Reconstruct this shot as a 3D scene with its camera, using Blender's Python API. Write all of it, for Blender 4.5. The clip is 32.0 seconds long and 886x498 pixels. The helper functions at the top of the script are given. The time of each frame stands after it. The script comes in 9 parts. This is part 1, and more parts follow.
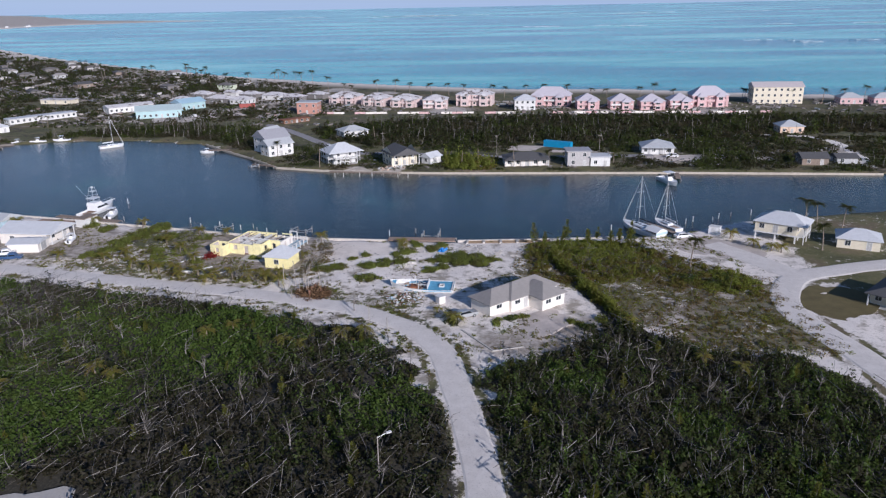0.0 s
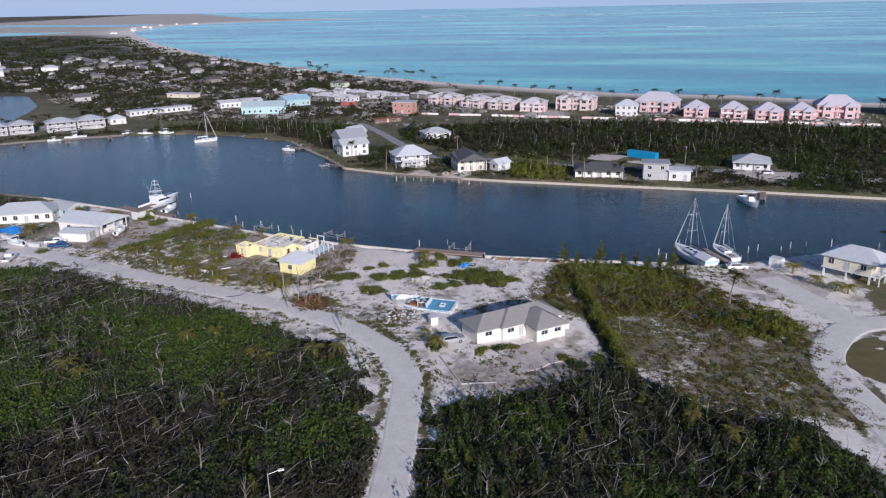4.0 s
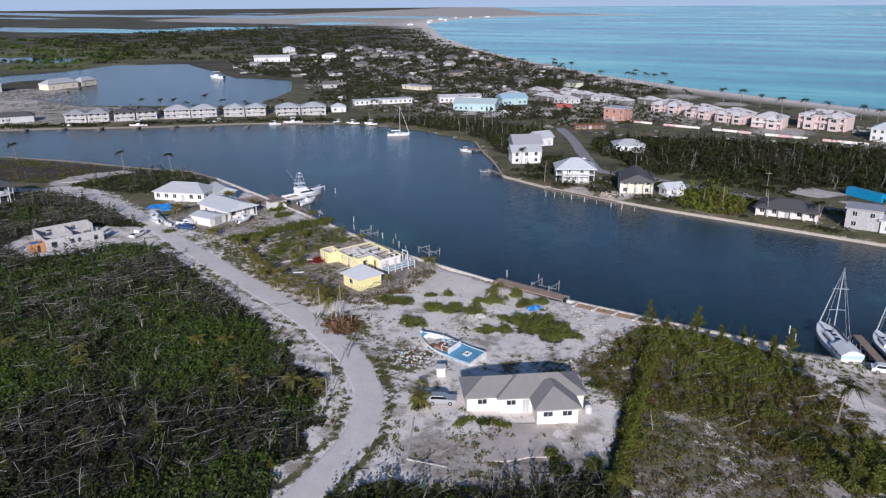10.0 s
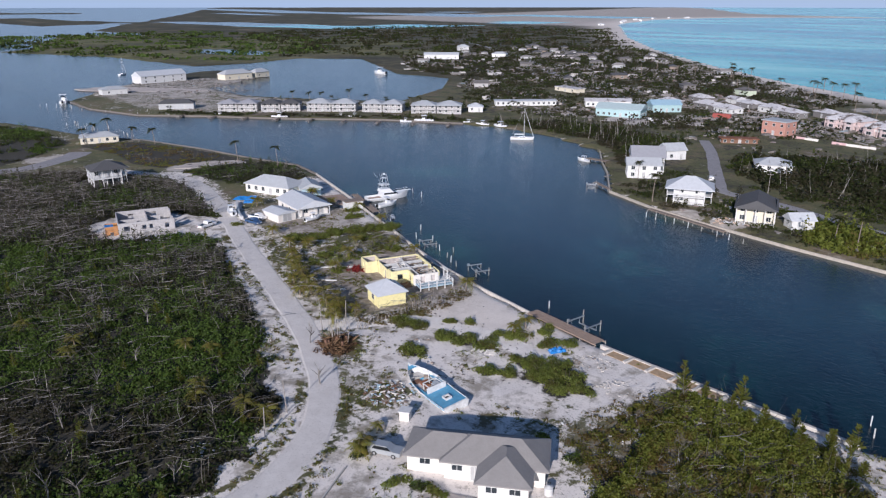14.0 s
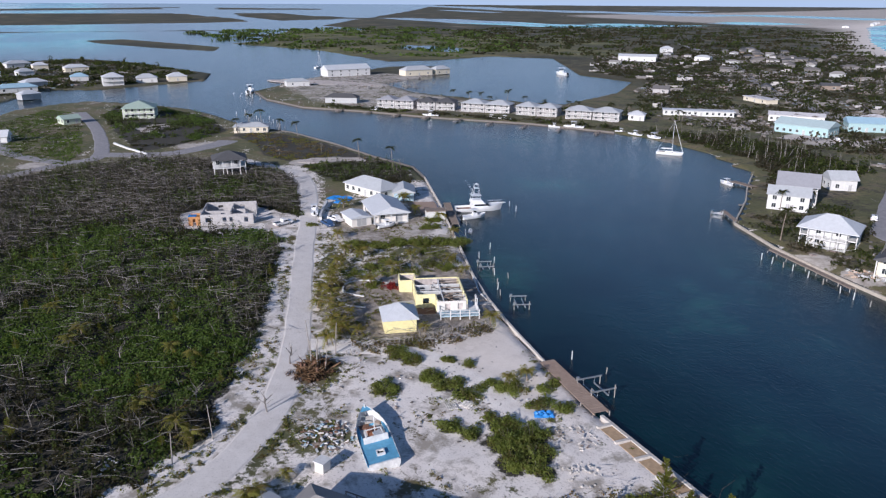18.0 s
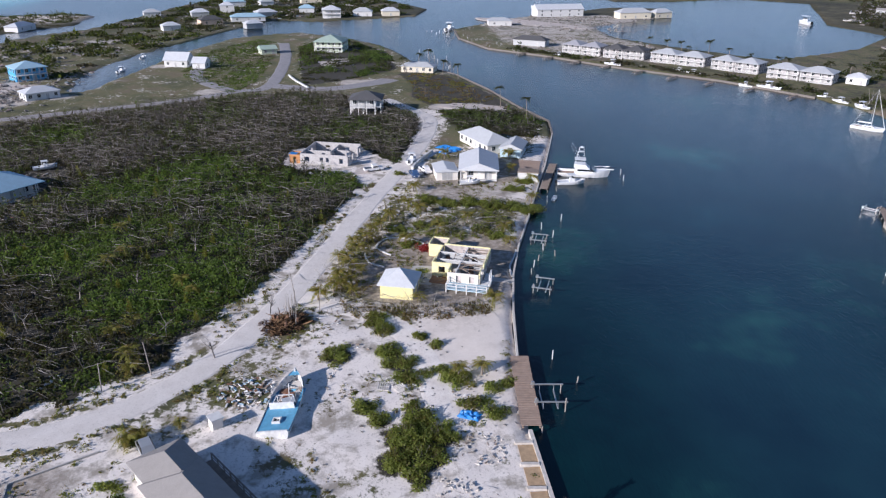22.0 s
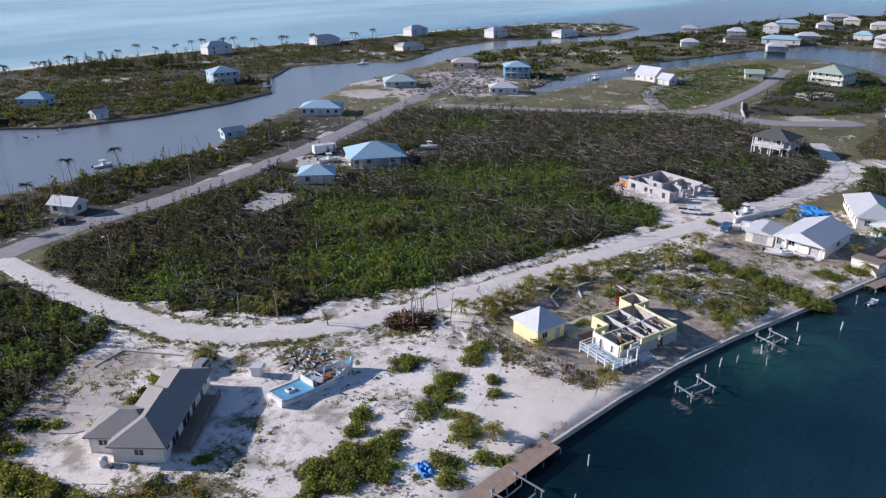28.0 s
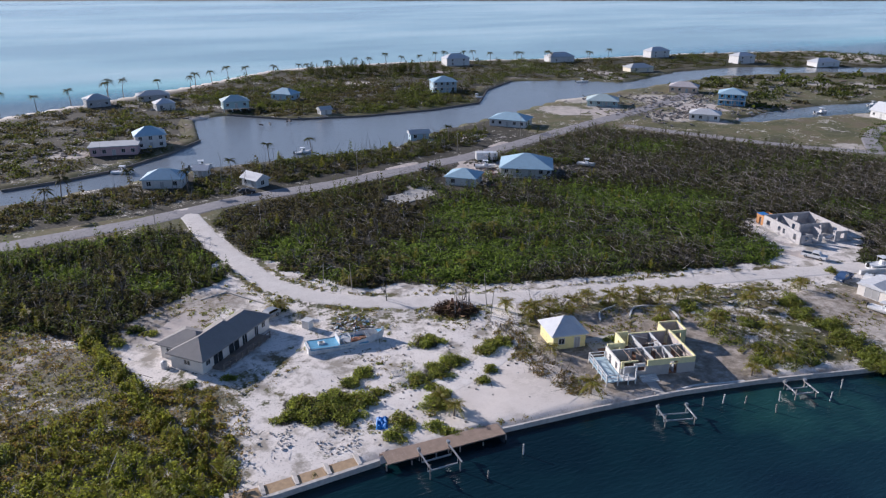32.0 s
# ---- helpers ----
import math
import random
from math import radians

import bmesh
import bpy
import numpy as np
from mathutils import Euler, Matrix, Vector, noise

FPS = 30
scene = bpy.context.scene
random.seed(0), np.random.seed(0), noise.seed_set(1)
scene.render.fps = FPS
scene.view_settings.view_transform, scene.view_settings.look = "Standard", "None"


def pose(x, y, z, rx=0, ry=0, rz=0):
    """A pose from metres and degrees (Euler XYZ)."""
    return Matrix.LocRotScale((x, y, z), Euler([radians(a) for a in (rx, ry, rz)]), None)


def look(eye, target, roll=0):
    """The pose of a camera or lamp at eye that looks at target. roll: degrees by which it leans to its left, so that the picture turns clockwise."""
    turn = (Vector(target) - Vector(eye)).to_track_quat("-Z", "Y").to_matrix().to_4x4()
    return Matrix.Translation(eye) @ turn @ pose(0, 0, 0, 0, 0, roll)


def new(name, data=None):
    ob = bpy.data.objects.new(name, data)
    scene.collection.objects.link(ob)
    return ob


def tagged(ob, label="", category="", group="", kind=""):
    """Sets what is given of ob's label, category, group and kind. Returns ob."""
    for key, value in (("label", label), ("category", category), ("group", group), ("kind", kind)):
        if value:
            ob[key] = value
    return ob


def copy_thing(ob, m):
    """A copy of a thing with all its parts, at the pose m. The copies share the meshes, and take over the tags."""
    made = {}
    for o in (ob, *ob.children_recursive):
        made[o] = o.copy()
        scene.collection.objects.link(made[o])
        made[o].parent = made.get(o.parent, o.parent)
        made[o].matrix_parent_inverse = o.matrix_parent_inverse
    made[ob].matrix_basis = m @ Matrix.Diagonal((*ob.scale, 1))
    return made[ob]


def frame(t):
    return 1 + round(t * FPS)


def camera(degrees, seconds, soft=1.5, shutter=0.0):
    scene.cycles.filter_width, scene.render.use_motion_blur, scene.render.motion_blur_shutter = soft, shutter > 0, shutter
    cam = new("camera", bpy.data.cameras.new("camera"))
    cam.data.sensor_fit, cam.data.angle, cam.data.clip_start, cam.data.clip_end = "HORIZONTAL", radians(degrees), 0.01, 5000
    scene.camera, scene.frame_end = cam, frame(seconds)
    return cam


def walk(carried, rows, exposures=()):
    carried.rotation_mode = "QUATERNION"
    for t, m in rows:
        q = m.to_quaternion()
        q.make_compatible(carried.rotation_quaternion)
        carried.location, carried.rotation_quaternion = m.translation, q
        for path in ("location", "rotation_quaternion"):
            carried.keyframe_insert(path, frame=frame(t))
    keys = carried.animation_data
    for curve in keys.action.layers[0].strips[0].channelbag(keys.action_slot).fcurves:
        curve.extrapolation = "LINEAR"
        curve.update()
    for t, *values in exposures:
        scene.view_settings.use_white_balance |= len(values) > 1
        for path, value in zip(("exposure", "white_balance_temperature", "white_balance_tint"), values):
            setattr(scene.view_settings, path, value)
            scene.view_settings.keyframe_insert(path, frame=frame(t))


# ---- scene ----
cam = camera(62.4, 32.0, soft=1.25)
PATH = [
    (0, (-16.12, -134.98, 57.26), (-17.09, -87.56, 41.43), -1.11),
    (0.5, (-12.98, -133.91, 56.82), (-14.93, -86.50, 41.06), -1.11),
    (1, (-9.78, -133.00, 56.77), (-12.64, -85.63, 41.02), -1.14),
    (1.5, (-6.58, -131.77, 56.81), (-10.59, -84.49, 41.05), -1.16),
    (2, (-3.38, -130.26, 56.96), (-8.58, -83.09, 41.22), -1.18),
    (2.5, (-0.26, -128.02, 56.93), (-6.62, -80.99, 41.18), -1.17),
    (4.5, (12.30, -120.31, 57.47), (0.87, -74.24, 41.76), -1.07),
    (5, (15.27, -117.84, 57.53), (2.39, -72.15, 41.84), -1.04),
    (5.5, (18.15, -115.20, 57.53), (3.77, -69.96, 41.83), -0.98),
    (6, (20.97, -112.44, 57.56), (5.05, -67.71, 41.88), -0.90),
    (6.5, (23.68, -109.55, 57.61), (6.27, -65.38, 41.93), -0.80),
    (7, (26.31, -106.55, 57.70), (7.44, -62.99, 41.98), -0.71),
    (7.5, (28.85, -103.54, 57.82), (8.69, -60.58, 42.07), -0.63),
    (8, (31.38, -100.42, 57.78), (9.94, -58.09, 42.03), -0.58),
    (8.5, (33.89, -97.28, 57.71), (11.19, -55.62, 41.95), -0.56),
    (9, (36.30, -94.11, 57.73), (12.29, -53.15, 42.03), -0.56),
    (9.5, (38.60, -90.88, 57.85), (13.31, -50.75, 42.04), -0.51),
    (10, (40.77, -87.51, 57.97), (14.14, -48.26, 42.15), -0.44),
    (10.5, (42.88, -84.01, 58.05), (14.92, -45.69, 42.24), -0.39),
    (11, (44.75, -80.16, 57.81), (15.56, -42.76, 42.03), -0.38),
    (11.5, (46.33, -76.08, 57.52), (16.02, -39.61, 41.68), -0.42),
    (12, (47.73, -71.92, 57.20), (16.23, -36.43, 41.44), -0.40),
    (12.5, (49.07, -67.77, 57.00), (16.43, -33.36, 41.16), -0.34),
    (13, (50.35, -63.68, 56.86), (16.63, -30.30, 41.09), -0.22),
    (13.5, (51.67, -59.68, 56.85), (16.92, -27.40, 41.03), -0.10),
    (14, (52.91, -55.57, 56.81), (17.17, -24.38, 41.00), 0.00),
    (14.5, (54.30, -51.48, 56.95), (17.44, -21.66, 41.09), 0.05),
    (16.5, (57.79, -33.21, 57.12), (16.89, -9.23, 41.22), 0.29),
    (17, (58.24, -28.27, 57.10), (16.53, -5.76, 41.17), 0.33),
    (17.5, (58.63, -23.33, 57.21), (16.16, -2.28, 41.29), 0.36),
    (18, (59.02, -18.41, 57.39), (15.87, 1.16, 41.41), 0.40),
    (18.5, (59.36, -13.47, 57.58), (15.59, 4.59, 41.55), 0.44),
    (19, (59.72, -8.54, 57.84), (15.34, 7.96, 41.79), 0.50),
    (19.5, (60.05, -3.55, 58.10), (15.10, 11.31, 42.02), 0.59),
    (20, (60.34, 1.46, 58.38), (14.90, 14.64, 42.19), 0.69),
    (20.5, (60.55, 6.50, 58.63), (14.72, 17.85, 42.16), 0.81),
    (21, (60.59, 11.75, 58.84), (14.74, 20.95, 41.14), 0.87),
    (21.5, (60.49, 17.33, 59.16), (14.81, 23.91, 39.92), 0.76),
    (22, (60.22, 23.21, 59.56), (14.49, 27.01, 39.71), 0.50),
    (22.5, (59.68, 29.16, 59.86), (13.85, 29.88, 39.89), 0.19),
    (23, (58.80, 34.94, 60.04), (13.02, 32.53, 40.06), -0.05),
    (23.5, (57.58, 40.50, 60.14), (12.03, 35.45, 40.15), -0.16),
    (24, (56.02, 45.85, 60.21), (10.83, 38.27, 40.19), -0.17),
    (24.5, (54.27, 51.08, 60.37), (9.65, 40.66, 40.36), -0.16),
    (25, (52.34, 56.17, 60.52), (8.67, 42.28, 40.53), -0.13),
    (25.5, (50.42, 61.21, 60.87), (8.21, 43.41, 40.83), -0.10),
    (27.5, (37.12, 77.77, 58.76), (-0.14, 50.61, 39.41), 0.02),
    (28, (33.53, 81.67, 58.80), (-1.73, 51.72, 39.83), -0.03),
    (28.5, (29.92, 85.63, 58.80), (-3.63, 53.55, 40.21), -0.09),
    (29, (26.45, 89.61, 58.66), (-5.27, 55.55, 40.38), -0.14),
    (29.5, (23.33, 93.81, 58.59), (-6.47, 57.89, 40.68), -0.09),
    (30, (20.84, 98.26, 58.83), (-6.90, 60.61, 41.12), 0.07),
    (30.5, (18.96, 102.82, 59.37), (-7.33, 64.21, 41.52), 0.28),
    (31, (17.32, 107.17, 59.98), (-7.39, 67.60, 42.01), 0.41),
    (31.5, (15.73, 111.10, 60.46), (-7.36, 70.56, 42.48), 0.41),
    (32, (13.84, 114.40, 60.51), (-8.08, 73.22, 42.52), 0.25),
]
EXPOSURES = [(0, 0.06, 5150, 18), (9, 0.08, 5200, 17), (16.5, 0.16, 5200, 17), (25, 0.52, 5230, 18), (32, 0.38, 5320, 18)]
walk(cam, [(t, look(eye, target, roll)) for t, eye, target, roll in PATH], EXPOSURES)

# ---- sky, sun, exposure ----
SUN_AZ, SUN_EL = 149.0, 20.0        # degrees: clockwise from +y, and height
world = bpy.data.worlds.new("world")
scene.world = world
world.use_nodes = True
wn = world.node_tree
sky = wn.nodes.new("ShaderNodeTexSky")
sky.sky_type, sky.sun_disc = "NISHITA", False
sky.sun_elevation, sky.sun_rotation = radians(SUN_EL), radians(SUN_AZ)
sky.air_density, sky.dust_density, sky.ozone_density = 1.0, 0.4, 2.0
bg = wn.nodes["Background"]
bg.inputs["Strength"].default_value = 0.060
# pale blue-white haze low over the horizon
_co = wn.nodes.new("ShaderNodeTexCoord")
_xyz = wn.nodes.new("ShaderNodeSeparateXYZ")
wn.links.new(_co.outputs["Generated"], _xyz.inputs[0])
_band = wn.nodes.new("ShaderNodeMapRange")
for _k, _v in zip(("From Min", "From Max", "To Min", "To Max"), (0.0, 0.34, 0.85, 0.0)):
    _band.inputs[_k].default_value = _v
wn.links.new(_xyz.outputs["Z"], _band.inputs["Value"])
_haze = wn.nodes.new("ShaderNodeMix")
_haze.data_type = "RGBA"
_haze.inputs[7].default_value = (7.3, 8.5, 9.9, 1.0)
wn.links.new(_band.outputs[0], _haze.inputs[0])
wn.links.new(sky.outputs[0], _haze.inputs[6])
wn.links.new(_haze.outputs[2], bg.inputs["Color"])
sun = new("sun", bpy.data.lights.new("sun", "SUN"))
sun.data.energy, sun.data.angle, sun.data.color = 5.0, radians(0.6), (1.0, 0.84, 0.64)
_a, _e = radians(SUN_AZ), radians(SUN_EL)
sun_dir = Vector((math.sin(_a) * math.cos(_e), math.cos(_a) * math.cos(_e), math.sin(_e)))
sun.matrix_world = look(sun_dir * 300, (0, 0, 0))

GROUND, WATER = 0.6, 0.0


# ---- materials ----
def tree_of(name):
    m = bpy.data.materials.new(name)
    m.use_nodes = True
    nt = m.node_tree
    return m, nt, nt.nodes["Principled BSDF"]


def node(nt, kind, **values):
    n = nt.nodes.new(kind)
    for k, v in values.items():
        if k in n.inputs:
            n.inputs[k].default_value = v
    return n


def noise_of(nt, scale, detail=4.0, rough=0.6, vec=None):
    n = node(nt, "ShaderNodeTexNoise", Scale=scale, Detail=detail, Roughness=rough)
    if vec is None:
        vec = nt.nodes.new("ShaderNodeNewGeometry").outputs["Position"]
    nt.links.new(vec, n.inputs["Vector"])
    return n.outputs["Fac"]


def ramp(nt, fac, stops):
    r = nt.nodes.new("ShaderNodeValToRGB")
    els = r.color_ramp.elements
    while len(els) < len(stops):
        els.new(0.5)
    for e, (p, c) in zip(els, stops):
        e.position = p
        e.color = (*c, 1.0) if len(c) == 3 else c
    nt.links.new(fac, r.inputs["Fac"])
    return r.outputs["Color"]


def mix(nt, fac, a, b, mode="MIX"):
    m = nt.nodes.new("ShaderNodeMix")
    m.data_type, m.blend_type = "RGBA", mode
    for sock, v in ((m.inputs[0], fac), (m.inputs[6], a), (m.inputs[7], b)):
        if isinstance(v, (int, float)):
            sock.default_value = v
        elif isinstance(v, tuple):
            sock.default_value = (*v, 1.0)
        else:
            nt.links.new(v, sock)
    return m.outputs[2]


def maths(nt, op, a, b=0.0):
    m = nt.nodes.new("ShaderNodeMath")
    m.operation = op
    for sock, v in zip(m.inputs, (a, b)):
        if isinstance(v, (int, float)):
            sock.default_value = v
        else:
            nt.links.new(v, sock)
    return m.outputs[0]


def bump(nt, bsdf, height, strength=0.3, distance=0.05):
    b = node(nt, "ShaderNodeBump", Strength=strength, Distance=distance)
    nt.links.new(height, b.inputs["Height"])
    nt.links.new(b.outputs[0], bsdf.inputs["Normal"])


def attr(nt, name):
    a = nt.nodes.new("ShaderNodeAttribute")
    a.attribute_name = name
    return a.outputs["Fac"]


def plain(name, color, rough=0.7, metal=0.0, vary=0.12, scale=1.5, fine=18.0, bumps=0.15):
    """A surface with broad stains and fine grain round one base colour."""
    m, nt, b = tree_of(name)
    dark = tuple(c * (1 - vary) for c in color)
    lite = tuple(min(1.0, c * (1 + vary * 0.6)) for c in color)
    broad = ramp(nt, noise_of(nt, scale, 5), [(0.3, dark), (0.7, lite)])
    grain = noise_of(nt, fine, 3)
    col = mix(nt, 0.25, broad, ramp(nt, grain, [(0.3, tuple(c * 0.75 for c in color)), (0.7, lite)]))
    rnd = nt.nodes.new("ShaderNodeObjectInfo").outputs["Random"]
    col = mix(nt, 1.0, col, ramp(nt, rnd, [(0.0, (0.93, 0.93, 0.93)), (1.0, (1.0, 1.0, 1.0))]), "MULTIPLY")
    nt.links.new(col, b.inputs["Base Color"])
    b.inputs["Roughness"].default_value, b.inputs["Metallic"].default_value = rough, metal
    if bumps:
        bump(nt, b, grain, bumps, 0.02)
    return m


WHITE = plain("white_paint", (0.70, 0.70, 0.69), 0.55, vary=0.16)
MAT_BLOCK = plain("concrete", (0.50, 0.48, 0.45), 0.85)


# ---- building helpers ----
def box(bm, x0, y0, z0, x1, y1, z1):
    vs = [bm.verts.new(p) for p in ((x0, y0, z0), (x1, y0, z0), (x1, y1, z0), (x0, y1, z0), (x0, y0, z1), (x1, y0, z1), (x1, y1, z1), (x0, y1, z1))]
    for f in ((0, 3, 2, 1), (4, 5, 6, 7), (0, 1, 5, 4), (1, 2, 6, 5), (2, 3, 7, 6), (3, 0, 4, 7)):
        bm.faces.new([vs[i] for i in f])
    return vs


def boxes(*dims):
    bm = bmesh.new()
    for d in dims:
        box(bm, *d)
    return bm


def mesh_of(name, bm, material, smooth=False):
    bm.normal_update()
    me = bpy.data.meshes.new(name)
    bm.to_mesh(me)
    bm.free()
    for m in material if isinstance(material, (list, tuple)) else (material,):
        me.materials.append(m)
    if smooth:
        me.polygons.foreach_set("use_smooth", [True] * len(me.polygons))
    return me


def part(name, bm, material, parent=None, label="", smooth=False, m=None):
    """ONE mesh object from a bmesh, under a thing or a part."""
    ob = new(name, mesh_of(name, bm, material, smooth))
    if m is not None:
        ob.matrix_basis = m
    if parent is not None:
        ob.parent = parent
    if label:
        ob["label"] = label
    return ob


def thing(name, label, category, at=None, group="", kind=""):
    ob = new(name)
    ob.empty_display_size = 0.3
    if at is not None:
        ob.matrix_basis = at
    return tagged(ob, label, category, group, kind)


def sheet(name, verts, faces, material):
    me = bpy.data.meshes.new(name)
    me.from_pydata([tuple(v) for v in verts], [], [tuple(f) for f in faces])
    for m in material if isinstance(material, (list, tuple)) else (material,):
        me.materials.append(m)
    me.update()
    return new(name, me)


# ---- plan: shorelines ----
HOME = [(700, 160), (300, 110), (160, 78), (104, 64.5), (82, 60), (64, 58), (51, 50.5), (41, 46), (26, 42.3), (4, 41.3), (-18, 41.2), (-33.5, 42.4), (-48.5, 44.3), (-62.7, 46.7),
        (-76, 50), (-92, 55), (-120, 63.4), (-131, 67), (-167, 77), (-184, 79.5), (-207, 73), (-241, 66), (-275, 56), (-298, 42), (-345, 31), (-372, 22), (-404, 1),
        (-428, -28), (-421, -45), (-402, -66), (-343, -82), (-281, -90), (-242, -96), (-240, -102), (-281, -108), (-332, -104), (-428, -79), (-504, -54),
        (-491, -25), (-529, 50), (-584, 62), (-634, 42), (-722, 12), (-800, -40), (-760, -120), (-600, -150), (-452, -166), (-412, -188), (-342, -202), (-274, -190),
        (-203, -176), (-169, -160), (-121, -141), (-92, -122), (-60, -124), (-25, -121.5), (14, -110.4), (31, -107), (100, -95), (300, -80), (700, -60)]
SPIT = [(700, -130), (100, -112), (31, -122), (16, -125), (0, -131), (-18, -146), (-32, -163), (-37, -202), (-52, -209), (-74, -187), (-104, -180), (-136, -180),
        (-165, -186), (-189, -218), (-218, -240), (-250, -227), (-272, -205), (-335, -228), (-390, -225), (-470, -183), (-530, -190), (-541, -210), (-516, -274),
        (-415, -301), (-335, -310), (-265, -332), (-190, -348), (-110, -345), (-50, -298), (0, -266), (34, -245), (140, -215), (700, -180)]
MAIN = [(900, 70), (400, 88), (128, 109), (61, 115.6), (22, 118), (-20, 120.5), (-44, 123.5), (-63, 127), (-83.5, 134), (-100, 155), (-113, 169), (-127, 186), (-157, 197),
        (-189, 202), (-218, 194.5), (-255, 172), (-291, 136), (-329, 107), (-355, 82), (-399, 70), (-445, 71), (-511, 117), (-546, 163), (-600, 222), (-588, 268),
        (-523, 251), (-462, 172), (-400, 168), (-353, 195), (-312, 226), (-348, 291), (-403, 348), (-471, 346), (-642, 429), (-696, 382), (-660, 300), (-664, 244),
        (-853, 228), (-1042, 150), (-1100, 200), (-1500, 340), (-2200, 700), (-3600, 1500), (-4900, 2200), (-4900, 4900), (-3000, 4900), (-1600, 3200), (-916, 3000), (-916, 2949), (-1160, 2865),
        (-1418, 2660), (-1500, 2300), (-1302, 1815), (-1086, 1532), (-780, 1125), (-525, 830), (-337, 640), (-200, 516), (-110, 455), (-43, 419), (21, 388), (98, 378),
        (163, 345), (244, 318), (400, 285), (900, 230)]
SOUTH_COAST = [(600, -1650), (-206, -1375), (-1100, -1005), (-1800, -700), (-2400, -900), (-1500, -1600), (0, -2300), (900, -2300)]
WEST_CAY = [(-1440, -420), (-1500, -430), (-1575, -120), (-1580, 120), (-1500, 300), (-1470, 280), (-1535, 90), (-1530, -120)]
WEST_LAND = [(-1950, -1100), (-1900, -400), (-1960, 0), (-2080, 350), (-2350, 760), (-3050, 950), (-3020, 0), (-2900, -1100)]
FAR_CAY = [(-3000, -1000), (-3300, -1000), (-4000, 300), (-3800, 1050), (-3500, 950), (-3600, 200)]
LAGOON_CAY = [(-880, 105), (-960, 48), (-1100, -22), (-1200, -45), (-1215, 15), (-1080, 75), (-960, 124)]
SHORES = (HOME, SPIT, MAIN, SOUTH_COAST, WEST_CAY, WEST_LAND, FAR_CAY, LAGOON_CAY)


def inside_and_distance(px, py, poly):
    """Signed distance of points to a polygon, positive inside (numpy)."""
    d2 = np.full(px.shape, 1e12)
    inside = np.zeros(px.shape, bool)
    for (ax, ay), (bx, by) in zip(poly, poly[1:] + poly[:1]):
        ex, ey = bx - ax, by - ay
        t = np.clip(((px - ax) * ex + (py - ay) * ey) / (ex * ex + ey * ey + 1e-9), 0, 1)
        d2 = np.minimum(d2, (px - ax - t * ex) ** 2 + (py - ay - t * ey) ** 2)
        if abs(ey) > 1e-9:
            inside ^= ((ay > py) != (by > py)) & (px < ex * (py - ay) / ey + ax)
    return np.where(inside, 1, -1) * np.sqrt(d2)


def line_distance(px, py, line):
    d2 = np.full(px.shape, 1e12)
    for (ax, ay), (bx, by) in zip(line, line[1:]):
        ex, ey = bx - ax, by - ay
        t = np.clip(((px - ax) * ex + (py - ay) * ey) / (ex * ex + ey * ey + 1e-9), 0, 1)
        d2 = np.minimum(d2, (px - ax - t * ex) ** 2 + (py - ay - t * ey) ** 2)
    return np.sqrt(d2)


def smooth_line(pts, step=2.0):
    """A Catmull-Rom line through the points, in even steps."""
    p = np.array([pts[0], *pts, pts[-1]], float)
    out = []
    for a, b, c, d in zip(p, p[1:], p[2:], p[3:]):
        n = max(2, int(np.linalg.norm(c - b) / step))
        for t in np.arange(n) / n:
            out.append(0.5 * (2 * b + (c - a) * t + (2 * a - 5 * b + 4 * c - d) * t * t + (3 * b - a - 3 * c + d) * t ** 3))
    out.append(p[-1])
    return np.array(out)


def far_rise(x, y):
    """The lift of the far distance, which the earth's curve hides beyond five kilometres."""
    r = np.hypot(np.asarray(x, float) + 100, np.asarray(y, float))
    return 42.0 * np.clip((r - 1500) / 3400, 0, 1) ** 1.5


# ---- plan: roads and bare sand ----
MAIN_ROAD = [(-12, -80), (-12.6, -68), (-14, -50), (-17, -31), (-19.5, -20), (-24.5, -12), (-33, -4.5), (-44, 1.2), (-57, 6), (-74, 11), (-98, 17.5), (-120, 24), (-150, 32.5), (-172, 37.5), (-190, 38.5), (-203, 33), (-221, 24)]
SIDE_DRIVE = [(-57, 6.5), (-52.5, 14), (-46.8, 22.5), (-39, 27), (-30, 29), (-18, 30.5)]
ASPHALT = [(260, -45), (100, -62), (30, -69.5), (0, -73.8), (-31, -82), (-57, -85), (-87, -90.8), (-115, -98), (-150, -111), (-197, -128), (-237, -142.5), (-275, -160)]
LOOP_A = [(-190, -112), (-203, -87), (-221, -55), (-238, -36), (-250, -24), (-315, -25), (-377, -33)]
LOOP_B = [(-238, -36), (-262, -54), (-290, -62), (-330, -62)]
LOOP_C = [(-250, -24), (-243, 0), (-255, 20), (-263, 26)]
RIGHT_LOOP = [(54, -60), (51.7, -30), (49.5, -17.4), (47.8, -7.6), (50, 3.7), (57.8, 13.2), (66.6, 16.4), (79, 19.6), (120, 26)]
RIGHT_SPUR = [(57, 13), (52, 24), (46, 36)]
NORTH_LANE = [(60, 146), (19, 146), (-13, 150), (-40, 158), (-58, 160), (-66, 170), (-80, 192), (-96, 218), (-112, 240)]
RESORT_TRACK = [(36, 193), (80, 190), (126, 186), (138, 175), (139, 157), (134, 135), (129, 119)]
SETTLE_ROAD = [(-218, 339), (-265, 365), (-371, 443), (-554, 591), (-828, 771)]
BACK_LANE = [(-197, -86), (-212, -62), (-236, -36)]
